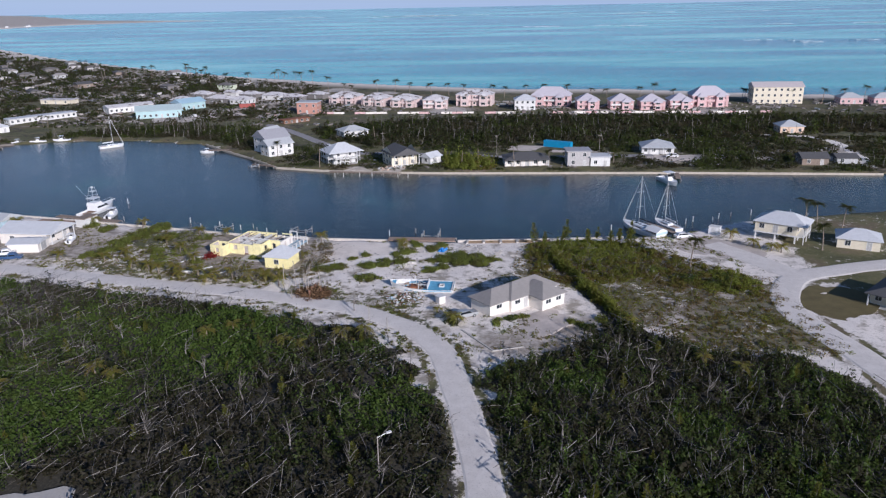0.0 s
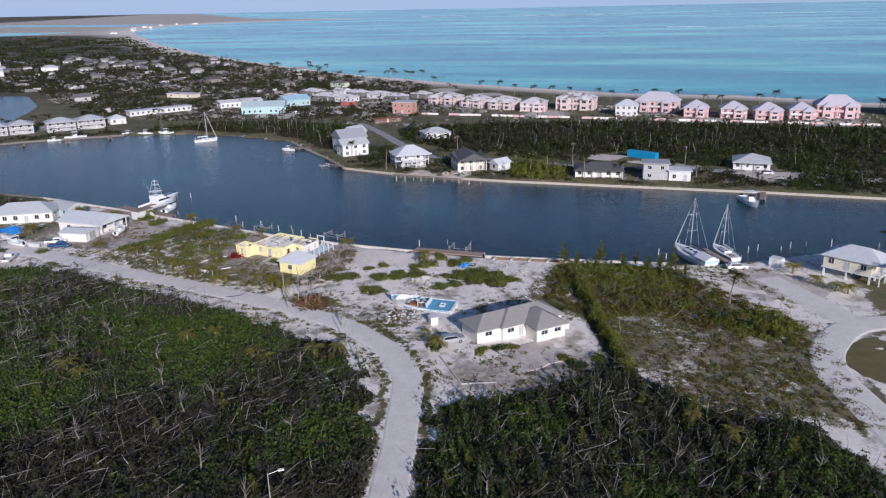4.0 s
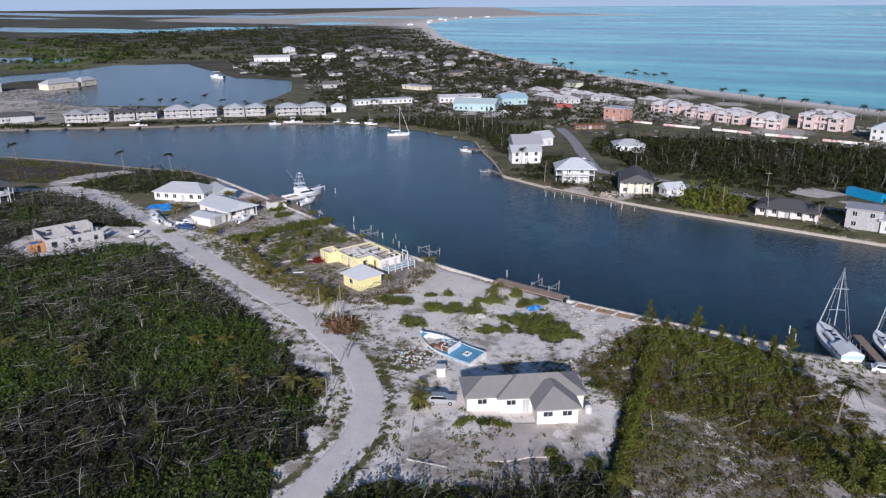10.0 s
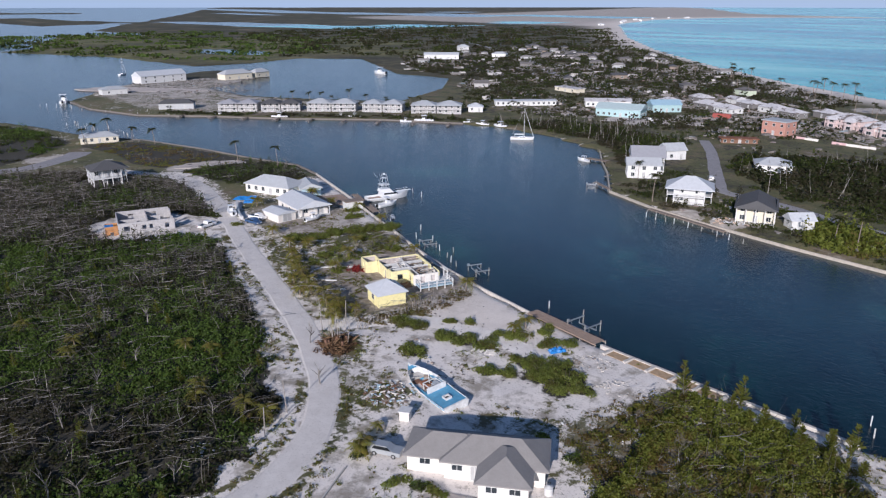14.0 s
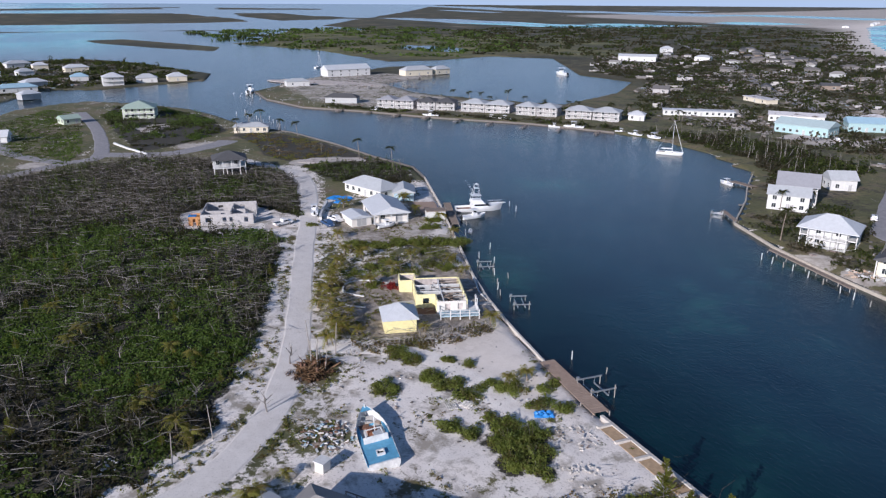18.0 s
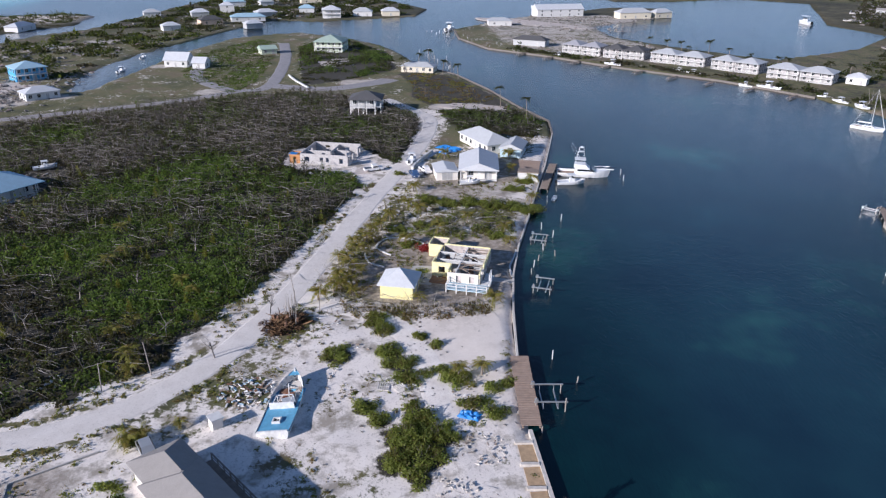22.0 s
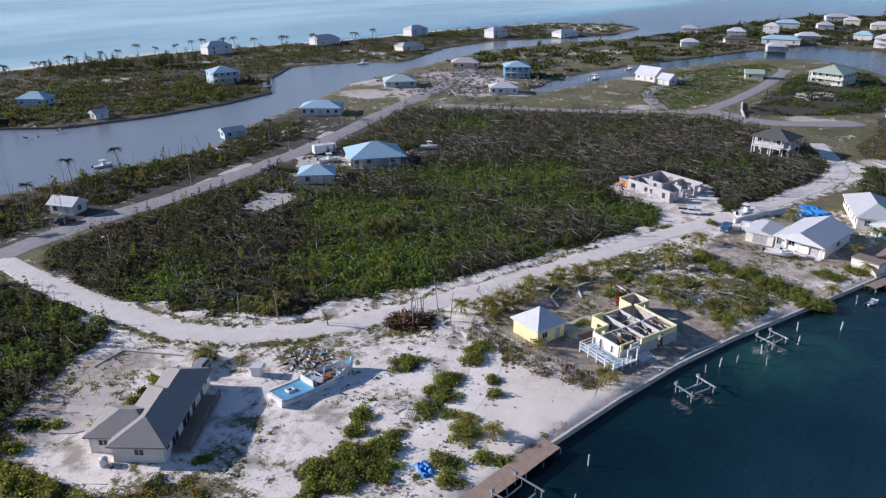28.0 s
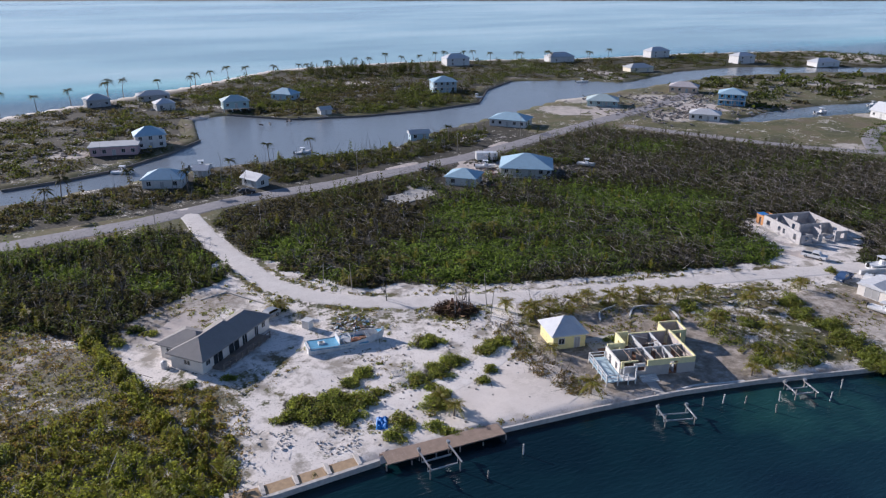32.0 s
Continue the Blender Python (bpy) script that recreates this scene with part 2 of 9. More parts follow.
ROADS = [("lane", RESORT_TRACK, 4.5, "sand"), ("lane", NORTH_LANE, 4.0, "asphalt"), ("lane", SETTLE_ROAD, 7.0, "asphalt"), ("main_gravel", MAIN_ROAD, 4.3, "gravel"), ("side_drive", SIDE_DRIVE, 4.2, "sand"), ("asphalt", ASPHALT, 6.4, "asphalt"), ("loop", LOOP_A, 5.0, "asphalt"),
         ("loop", LOOP_B, 5.0, "asphalt"), ("loop", LOOP_C, 8.0, "asphalt"), ("right_loop", RIGHT_LOOP, 5.0, "gravel"), ("right_spur", RIGHT_SPUR, 5.5, "gravel")]


# ---- plan: what grows where ----
SCRUB_WEST = [(-16, -66), (-17.2, -50), (-20.6, -32), (-25, -21), (-34, -11.5), (-48, -4.5), (-64, 1), (-84, 7.5), (-105, 14), (-118, 17.5), (-128, 13), (-132, 0), (-137, -5), (-151, -4), (-155, 3),
              (-154, 15), (-140, 24), (-134, 26.5), (-150, 29.5), (-178, 35), (-196, 34), (-214, 22), (-230, 8), (-236, -12), (-226, -38), (-210, -62), (-196, -88), (-176, -116), (-150, -105), (-125, -95),
              (-100, -88), (-70, -82), (-40, -78), (-22, -74)]
SCRUB_EAST = [(-9.2, -64), (-11.2, -46), (-13.8, -33), (-10, -27), (-3, -23), (6, -18), (11, -10), (15, -10), (20, -16), (28, -23), (40, -24), (46, -33), (49, -52), (49, -66), (20, -66)]
SCRUB_POINT = [(-172, 48), (-162, 70), (-182, 77), (-206, 70), (-240, 63), (-270, 52), (-292, 36), (-275, 30), (-250, 36), (-226, 34), (-206, 42), (-190, 44)]
SCRUB_LOOP = [(-250, -10), (-262, 8), (-290, 30), (-345, 25), (-390, 2), (-395, -15), (-360, -22), (-310, -18)]
PINE_BELT = [(0, 12), (-1, 24), (2, 38), (14, 40), (24, 38), (33, 30), (42, 20), (48, 10), (44, 2), (30, 6), (22, 12), (12, 8)]
HEDGE = [(15, -10), (13, -2), (11, 5), (8.5, 16), (6, 27)]
LOT_BUSHES = [(-22.5, 19.5, 1.6), (-19.5, 21.5, 1.8), (-19.6, 27, 2.9), (-15.6, 25.0, 3.2), (-15.5, 29, 2.8), (-11.6, 27.0, 3.0), (-11.0, 23.2, 2.6), (-8.2, 26.2, 2.0), (-46.5, 21, 2.3), (-43.5, 22.5, 2.2), (-36.5, 23, 2.3),
              (-33, 24.5, 2.4), (-29.5, 26.2, 2.2), (-30, 31, 2.2), (-28, 33.5, 2.2), (-35.9, 15, 2.5), (-27.6, 40, 1.4), (-22, 34.5, 2.0), (-20, 37, 1.8), (-38.3, 30.6, 1.3), (-41, 28, 1.0), (-25.5, 38, 1.5)]
STRIP_BUSHES = [(-105, 33, 3), (-102, 38, 3), (-102, 43, 3.2), (-101, 48, 3.4), (-99, 53, 3.2), (-97, 57, 3), (-91, 36, 2.6), (-88, 31, 2.4), (-92, 47, 3), (-88, 49, 2.6), (-86, 44, 2.4), (-82, 46, 2.2), (-112, 55, 2.6),
                (-86, 26, 2.2), (-60, 36, 1.6), (-58, 38.5, 1.6), (-64.5, 29.5, 1.5), (-78, 28, 1.8), (-126, 27, 1.6), (-118, 59, 2.4)]


# bare sand breaks at the scrub's edge, and pale lots far off: x, y, radius
SAND_GAPS = [(-52, -1.5, 4.0), (-46, -4.5, 3.0), (-41, -7, 3.4), (-88, 10.5, 3.0), (-78, 8.5, 2.4), (-24, -23.5, 2.8), (-28, -16.5, 3.2), (-22, -32, 2.2), (-100, 14, 2.6), (-8, -22, 3.0), (-12, -36, 2.2), (-66, 3.5, 2.4), (-112, 17, 2.4)]
PALE_LOTS = [(-326, 551, 30), (-285, 532, 24), (-316, 596, 26), (-359, 333, 14), (-393, 289, 13), (-484, 203, 26), (-400, 190, 20), (-429, 134, 18), (-450, 160, 16), (-129, 330, 16), (-205, 262, 10), (-160, 262, 14), (-205, 345, 24), (-300, 400, 16), (-250, 300, 13),
             (-340, 450, 18), (-430, 470, 20), (-500, 600, 26), (-420, 640, 24), (-150, 300, 16), (-120, 270, 10), (-165, 440, 20), (-135, 418, 18), (-100, 398, 16), (-64, 374, 13), (-152, 345, 22), (-182, 350, 18), (100, 140, 10), (134, 150, 10), (40, 152, 8), (-78, 66 + 60, 6), (-52, 128, 7), (-40, 129, 7), (60, 133, 9), (80, 140, 12), (72, 128, 6), (-100, 306, 22), (-20, 284, 18), (60, 262, 22), (120, 262, 26),
             (-76, -68, 7), (-124, -122, 9), (-189, -152, 15), (-250, -148, 24), (-222, -118, 15), (-211, -172, 14), (-194, -128, 9), (-256, 10, 9), (-258, 18, 8), (-207, 44, 7), (-208, 56, 8), (-238, -46, 8), (-248, -158, 15), (-276, -222, 10), (-285, -260, 11), (-365, -158, 16), (-386, -136, 14), (-316, 2, 8), (-356, 36, 10), (4, -181, 8), (12, -158, 9), (-71, -177, 7), (-108, -122, 6), (-211, -150, 12), (-284, -242, 11),
             (-262, -298, 14), (-131, -240, 10), (-136, -268, 11), (-200, -290, 10), (-40, -205, 8), (-20, -250, 9), (-330, -262, 14), (-420, -250, 16), (17, 9, 2.5), (26.5, 0, 3), (24.5, -9, 3.5), (38, 3, 2.5), (21, -11, 2.6), (29, 4, 2), (-112, -84, 8), (-92, -78, 6), (-230, -100, 8), (-300, -80, 8), (-560, -60, 14), (-480, -100, 12), (-620, 0, 14)]
MARSH = [(-963, 208, 90), (-834, 262, 80), (-740, 330, 70), (-806, 471, 90), (-1000, 424, 120), (-701, 519, 60), (-1082, 580, 110), (-1250, 300, 130), (-1500, 400, 160), (-900, 640, 70)]
CLEAN_SAND = [(-51, 28), (-45, 27), (-33, 31), (-20, 33.5), (-17, 39.5), (-34, 40.5), (-50, 44)]
FORECOURT = [(-14, -20), (-8, -25), (0, -24), (8, -19), (13, -9), (9, -5), (2, -9), (-6, -11), (-13, -15)]


def zone(px, py, poly, soft=2.5):
    return np.clip(inside_and_distance(px, py, poly) / soft + 0.5, 0, 1)


# ---- ground ----
def ground_material():
    m, nt, b = tree_of("ground_sand_and_scrub")
    sand_a, sand_b = (0.90, 0.85, 0.79), (0.70, 0.64, 0.59)
    sand = mix(nt, noise_of(nt, 0.35, 6), sand_a, sand_b)
    sand = mix(nt, ramp(nt, noise_of(nt, 0.22, 7, 0.68), [(0.50, (0, 0, 0)), (0.62, (0.8, 0.8, 0.8))]), sand, (0.24, 0.21, 0.16))
    sand = mix(nt, ramp(nt, noise_of(nt, 3.2, 4), [(0.57, (0, 0, 0)), (0.70, (0.75, 0.75, 0.75))]), sand, (0.33, 0.29, 0.25))
    sand = mix(nt, ramp(nt, noise_of(nt, 0.9, 8, 0.78), [(0.55, (0, 0, 0)), (0.64, (0.55, 0.55, 0.55))]), sand, (0.38, 0.345, 0.31))
    # scrub floor: leaf litter, near-black so that gaps between plants read dark
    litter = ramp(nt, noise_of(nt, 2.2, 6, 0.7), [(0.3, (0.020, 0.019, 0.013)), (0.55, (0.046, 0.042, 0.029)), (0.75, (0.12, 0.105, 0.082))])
    grass = ramp(nt, noise_of(nt, 1.2, 6, 0.7), [(0.25, (0.034, 0.036, 0.014)), (0.48, (0.085, 0.080, 0.034)), (0.64, (0.13, 0.115, 0.060)), (0.8, (0.26, 0.23, 0.16))])
    grass = mix(nt, 0.55, grass, ramp(nt, noise_of(nt, 0.055, 7, 0.7), [(0.32, (0.040, 0.045, 0.020)), (0.44, (0.095, 0.105, 0.036)), (0.53, (0.17, 0.155, 0.065)), (0.62, (0.19, 0.14, 0.095)), (0.70, (0.42, 0.37, 0.32))]))
    edge = maths(nt, "SUBTRACT", mix(nt, 0.42, noise_of(nt, 0.75, 8, 0.76), noise_of(nt, 0.09, 7, 0.68)), 0.5)
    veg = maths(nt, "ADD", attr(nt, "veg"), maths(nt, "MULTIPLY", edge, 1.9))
    gr = maths(nt, "ADD", attr(nt, "grass"), maths(nt, "MULTIPLY", edge, 3.2))
    col = mix(nt, ramp(nt, gr, [(0.42, (0, 0, 0)), (0.58, (1, 1, 1))]), sand, grass)
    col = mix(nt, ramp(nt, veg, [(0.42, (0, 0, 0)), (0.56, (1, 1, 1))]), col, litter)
    far_a = ramp(nt, noise_of(nt, 0.012, 8, 0.65), [(0.3, (0.026, 0.030, 0.014)), (0.47, (0.060, 0.058, 0.028)), (0.6, (0.115, 0.100, 0.052)), (0.7, (0.26, 0.225, 0.16))])
    far_b = ramp(nt, noise_of(nt, 0.12, 6, 0.7), [(0.35, (0.45, 0.45, 0.45)), (0.7, (1.35, 1.3, 1.2))])
    col = mix(nt, attr(nt, "far"), col, mix(nt, 1.0, far_a, far_b, "MULTIPLY"))
    marsh = ramp(nt, noise_of(nt, 0.03, 7, 0.7), [(0.35, (0.05, 0.055, 0.022)), (0.5, (0.13, 0.13, 0.04)), (0.7, (0.24, 0.21, 0.08))])
    col = mix(nt, attr(nt, "marsh"), col, marsh)
    lots = ramp(nt, maths(nt, "ADD", attr(nt, "pale"), maths(nt, "MULTIPLY", edge, 2.0)), [(0.45, (0, 0, 0)), (0.58, (0.85, 0.85, 0.85))])
    col = mix(nt, lots, col, ramp(nt, noise_of(nt, 0.3, 6, 0.7), [(0.35, (0.36, 0.32, 0.28)), (0.6, (0.62, 0.57, 0.52))]))
    soil = ramp(nt, noise_of(nt, 0.6, 8, 0.72), [(0.3, (0.13, 0.11, 0.080)), (0.5, (0.29, 0.25, 0.205)), (0.7, (0.56, 0.50, 0.44))])
    col = mix(nt, ramp(nt, maths(nt, "ADD", attr(nt, "soil"), maths(nt, "MULTIPLY", edge, 1.6)), [(0.3, (0, 0, 0)), (0.75, (1, 1, 1))]), col, soil)
    col = mix(nt, attr(nt, "beach"), col, mix(nt, noise_of(nt, 0.2, 4), (0.86, 0.79, 0.72), (0.66, 0.59, 0.52)))
    nt.links.new(col, b.inputs["Base Color"])
    b.inputs["Roughness"].default_value = 0.95
    bump(nt, b, mix(nt, 0.5, noise_of(nt, 1.3, 6, 0.7), noise_of(nt, 7.0, 4)), 0.45, 0.14)
    return m


def axis(near0, near1, fine, mid0, mid1, coarse, lo, hi):
    a = np.arange(near0, near1, fine)
    left, right = np.arange(mid0, near0, coarse), np.arange(near1, mid1, coarse)
    grow = np.geomspace(1, 1 + (hi - mid1) / 40.0, 60) - 1
    grow_l = np.geomspace(1, 1 + (mid0 - lo) / 40.0, 60) - 1
    return np.unique(np.round(np.r_[mid0 - 40 * grow_l, left, a, right, mid1 + 40 * grow], 2))


gx = axis(-215, 60, 1.4, -720, 140, 5.0, -4800, 4800)
gy = axis(-92, 82, 1.4, -360, 480, 5.0, -4800, 4800)
GX, GY = np.meshgrid(gx, gy)
PX, PY = GX.ravel(), GY.ravel()
S = np.max([inside_and_distance(PX, PY, s) for s in SHORES], axis=0)
road_d = np.min([line_distance(PX, PY, line) - w / 2 for _, line, w, _ in ROADS], axis=0)
rng = np.random.default_rng(5)
bumps_ = 0.22 * np.array([noise.noise((x * 0.11, y * 0.11, 0.3)) for x, y in zip(PX, PY)]) + 0.10 * np.array([noise.noise((x * 0.4, y * 0.4, 4.3)) for x, y in zip(PX, PY)])
calm = np.clip((road_d - 0.3) / 4, 0, 1) * np.clip((S - 1.0) / 6, 0, 1) * np.clip((700 - np.hypot(PX, PY)) / 200, 0, 1)
gentle = 1 + np.clip(np.hypot(PX + 150, PY - 60) - 650, 0, None) * 0.05
PZ = np.clip((S - 0.15) / gentle, -3.0, GROUND) + bumps_ * calm + far_rise(PX, PY)
# ponds in the marsh and strips of shallow lagoon far to the west
pond = np.hypot((PX + 850) / 75, (PY - 375) / 40) < 1
lagoon = np.array([noise.noise((x * 0.0011 + 3.1, y * 0.0032, 0.7)) for x, y in zip(PX, PY)])
lagoon = (lagoon > 0.26) & (PX < -1500) & (PY < 2600) & (PY > 150)
PZ = np.where(pond, -0.8, np.where(lagoon, far_rise(PX, PY) - 1.2, PZ))
nx, ny = len(gx), len(gy)
idx = np.arange(nx * ny).reshape(ny, nx)
quads = np.stack([idx[:-1, :-1], idx[:-1, 1:], idx[1:, 1:], idx[1:, :-1]], -1).reshape(-1, 4)
ground = sheet("ground", np.stack([PX, PY, PZ], 1).tolist(), quads.tolist(), ground_material())
tagged(ground, "pale sand and coral ground with scrub litter", "ground", kind="structure")
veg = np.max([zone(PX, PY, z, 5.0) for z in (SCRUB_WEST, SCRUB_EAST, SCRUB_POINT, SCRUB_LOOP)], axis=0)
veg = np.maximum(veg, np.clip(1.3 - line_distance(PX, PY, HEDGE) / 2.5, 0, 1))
# the same near-black floor colour spreads under and round each bush
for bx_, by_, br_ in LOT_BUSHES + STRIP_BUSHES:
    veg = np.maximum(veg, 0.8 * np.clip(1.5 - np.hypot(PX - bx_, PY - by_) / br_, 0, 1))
gaps = np.max([np.clip(1.35 - np.hypot(PX - a, PY - b_) / r_, 0, 1) for a, b_, r_ in SAND_GAPS], axis=0)
veg = veg * (1 - gaps)
pale = np.max([np.clip(1.3 - np.hypot(PX - a, PY - b_) / r_, 0, 1) for a, b_, r_ in PALE_LOTS], axis=0) * 0.85
marina = [(-330, 112), (-380, 90), (-490, 90), (-545, 150), (-525, 240), (-470, 225), (-400, 170), (-330, 190), (-262, 236), (-245, 226), (-300, 160)]
pale = np.maximum(pale, 0.55 * zone(PX, PY, marina, 12))
r_far = np.hypot(PX, PY)
pale = np.maximum(pale, 0.95 * np.clip((PX + 2500 + 0.1 * PY) / 300, 0, 1) * np.clip((PY - 1450) / 300, 0, 1))
marsh = np.max([np.clip(1.5 - np.hypot(PX - a, PY - b_) / r_, 0, 1) for a, b_, r_ in MARSH], axis=0) * 0.9
far_home = (PX < -205) | (PY < -63) | (PX > 62)
LAWN = [(14, 8), (30, 2), (48, 0), (46, -24), (30, -22), (20, -14), (14, -4)]
COTTAGE_YARD = [(-57, 12), (-84, 17), (-112, 26), (-106, 58), (-78, 47), (-52, 42), (-46, 30)]
HUT_YARD = [(-114, 28), (-150, 38), (-165, 44), (-165, 72), (-130, 62), (-116, 58)]
POINT_GREEN = [(-150, 36), (-176, 42), (-196, 44), (-206, 36), (-226, 28), (-262, 24), (-290, 36), (-270, 54), (-205, 70), (-168, 70), (-150, 62)]
EAST_LOT = [(-5, 14), (0, 40), (26, 40), (50, 12), (50, -24), (28, -24), (13, -9), (9, 6)]
grass = np.max([zone(PX, PY, LAWN, 8) * 0.62, zone(PX, PY, EAST_LOT, 8) * 0.68, zone(PX, PY, COTTAGE_YARD, 3) * 0.55, zone(PX, PY, HUT_YARD, 4) * 0.6, np.clip(far_home * 0.74, 0, 1), 0.85 * zone(PX, PY, POINT_GREEN, 8)], axis=0)
grass = np.maximum(grass, 0.75 * np.clip(1.3 - line_distance(PX, PY, HOME[18:25]) / 8, 0, 1))
grass = np.maximum(grass, np.clip(1 - np.abs(road_d - 1.2) / 1.5, 0, 1) * np.where((PY < 0) & (PX > -40), 0.95, 0.62))
for bx_, by_, br_, amp_ in ((-28, 2.5, 6.5, 0.95), (-36, 3.5, 5, 0.85), (-20, -3, 5, 0.8), (-46, 6.5, 5.5, 1.3), (-24, 13, 4, 0.7), (-12, 12, 5, 0.75), (-3, 14, 6, 0.8), (-6, 20, 6, 0.75), (-38, 14, 4, 0.6), (4, 6, 5, 0.7), (-46, 34, 6, 0.75), (-51, 24, 6, 0.9),
                             (-50, 36, 5, 0.85), (-66, 20, 9, 0.9), (-84, 24, 8, 0.85), (-98, 30, 8, 0.7), (-112, 30, 6, 0.8), (-120, 32, 5, 0.8), (16, 0, 5, 0.9), (24, 6, 6, 0.8), (-15, 29, 4, 0.6), (-12, 37, 4, 0.5), (-21, 3, 3, 0.6)):
    grass = np.maximum(grass, 0.62 * amp_ * np.clip(1.5 - np.hypot(PX - bx_, PY - by_) / br_, 0, 1))
north = np.clip((PY - 96) / 6, 0, 1) * (inside_and_distance(PX, PY, MAIN) > 0)
beach_n = line_distance(PX, PY, MAIN[48:])
beach_s = line_distance(PX, PY, SPIT[22:])
beach = np.maximum(np.clip(1.3 - beach_n / (22 + 0.035 * np.clip(np.hypot(PX, PY) - 300, 0, None)), 0, 1), np.clip(1.2 - beach_s / 9, 0, 1))
soil = np.max([0.7 * zone(PX, PY, FORECOURT, 5), 0.8 * zone(PX, PY, [(-85, 22), (-70, 19), (-58, 15), (-51, 24), (-49, 36), (-53, 44), (-62, 47), (-80, 51), (-86, 40)], 4), 0.65 * zone(PX, PY, [(-104, 28), (-120, 31), (-140, 37), (-140, 60), (-112, 58), (-100, 50)], 6), 0.42 * zone(PX, PY, EAST_LOT, 10), 0.22 * far_home * (PY < 90) * (PY > -120)], axis=0)
beach = np.maximum(beach, 0.85 * zone(PX, PY, CLEAN_SAND, 4))
beach = np.maximum(beach, np.clip(1.4 - np.hypot(PX + 512, PY + 226) / 36, 0, 1))
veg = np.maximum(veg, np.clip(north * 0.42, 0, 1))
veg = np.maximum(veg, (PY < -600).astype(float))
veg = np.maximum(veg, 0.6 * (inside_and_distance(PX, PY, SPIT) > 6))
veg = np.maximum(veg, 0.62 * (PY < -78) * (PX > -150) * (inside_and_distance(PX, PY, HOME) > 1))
grass = np.maximum(grass, north * 0.95)
far = np.clip((np.hypot(PX + 100, PY - 60) - 330) / 120, 0, 1) * (PY > -600)
for nm, vals in (("veg", veg), ("grass", grass), ("far", far), ("beach", beach), ("pale", pale), ("marsh", marsh), ("soil", soil)):
    at_ = ground.data.attributes.new(nm, "FLOAT", "POINT")
    at_.data.foreach_set("value", np.asarray(vals, np.float32))
ground.data.polygons.foreach_set("use_smooth", [True] * len(ground.data.polygons))


# ---- water ----
def water_material():
    m, nt, b = tree_of("sea_water")
    geo = nt.nodes.new("ShaderNodeNewGeometry").outputs["Position"]
    deep = ramp(nt, noise_of(nt, 0.03, 4), [(0.38, (0.002, 0.012, 0.018)), (0.56, (0.004, 0.024, 0.029)), (0.72, (0.018, 0.070, 0.060))])
    open_water = ramp(nt, noise_of(nt, 0.03, 4), [(0.36, (0.009, 0.028, 0.048)), (0.56, (0.013, 0.042, 0.062)), (0.72, (0.030, 0.100, 0.098))])
    # mid-channel: green shoal patches, plus reflected sky put into a paler base colour
    deep = mix(nt, attr(nt, "midway"), deep, open_water)
    stretch = node(nt, "ShaderNodeMapping")
    stretch.inputs["Scale"].default_value = (0.35, 1.0, 1.0)
    stretch.inputs["Rotation"].default_value = (0, 0, radians(12))
    nt.links.new(geo, stretch.inputs["Vector"])
    bands = noise_of(nt, 0.006, 5, 0.55, stretch.outputs[0])
    sea = ramp(nt, bands, [(0.36, (0.02, 0.22, 0.35)), (0.45, (0.04, 0.36, 0.45)), (0.53, (0.11, 0.54, 0.56)), (0.62, (0.28, 0.74, 0.70))])
    col = mix(nt, attr(nt, "shoal"), deep, sea)
    # southern shallows: own turquoise, with pale glare put into the base colour
    col = mix(nt, attr(nt, "bank"), col, ramp(nt, bands, [(0.4, (0.26, 0.44, 0.49)), (0.5, (0.37, 0.58, 0.61)), (0.62, (0.54, 0.74, 0.74))]))
    # sky reflection on the south canal, put into its base colour
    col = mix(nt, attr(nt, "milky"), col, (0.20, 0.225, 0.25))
    nt.links.new(col, b.inputs["Base Color"])
    b.inputs["Roughness"].default_value = 0.14
    b.inputs["IOR"].default_value = 1.33
    gloss = maths(nt, "SUBTRACT", 0.5, maths(nt, "MULTIPLY", attr(nt, "shoal"), 0.34))
    nt.links.new(gloss, b.inputs["Specular IOR Level"])
    rip = mix(nt, 0.55, noise_of(nt, 0.5, 5, 0.6), noise_of(nt, 1.9, 4, 0.6, stretch.outputs[0]))
    bump(nt, b, rip, 0.34, 0.42)
    return m


wx = np.unique(np.r_[np.linspace(-4850, -800, 40), np.arange(-800, 300, 12.0), np.linspace(300, 4850, 40)])
wy = np.unique(np.r_[np.linspace(-4850, -400, 40), np.arange(-400, 700, 12.0), np.linspace(700, 4850, 40)])
WX, WY = [a.ravel() for a in np.meshgrid(wx, wy)]
n1, n2 = len(wx), len(wy)
idw = np.arange(n1 * n2).reshape(n2, n1)
wq = np.stack([idw[:-1, :-1], idw[:-1, 1:], idw[1:, 1:], idw[1:, :-1]], -1).reshape(-1, 4)
water = sheet("water", np.stack([WX, WY, WATER + far_rise(WX, WY) - np.where(np.hypot(WX, WY) > 1500, 0.0, 0)], 1).tolist(), wq.tolist(), water_material())
tagged(water, "dark canal water and turquoise shallow sea", "water", kind="structure")
north_sea = np.clip((WY - (300 - 0.2 * WX)) / 120, 0, 1) * (WX > -1600 - 0.3 * WY)
north_sea = np.where((WX < -280) & (WY < 460), 0, north_sea)
south_sea = np.clip((-262 - WY) / 60, 0, 1)
west_sea = np.clip((-800 - WX) / 300, 0, 1) * np.clip((60 - WY) / 100, 0, 1)
shoal = np.max([north_sea, south_sea, 0.8 * west_sea], axis=0)
bank = np.clip((-285 - WY) / 60, 0, 1)
# mask of the painted sky reflection: the canals to the south
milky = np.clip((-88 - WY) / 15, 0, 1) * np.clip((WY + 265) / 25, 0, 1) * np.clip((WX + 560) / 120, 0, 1)
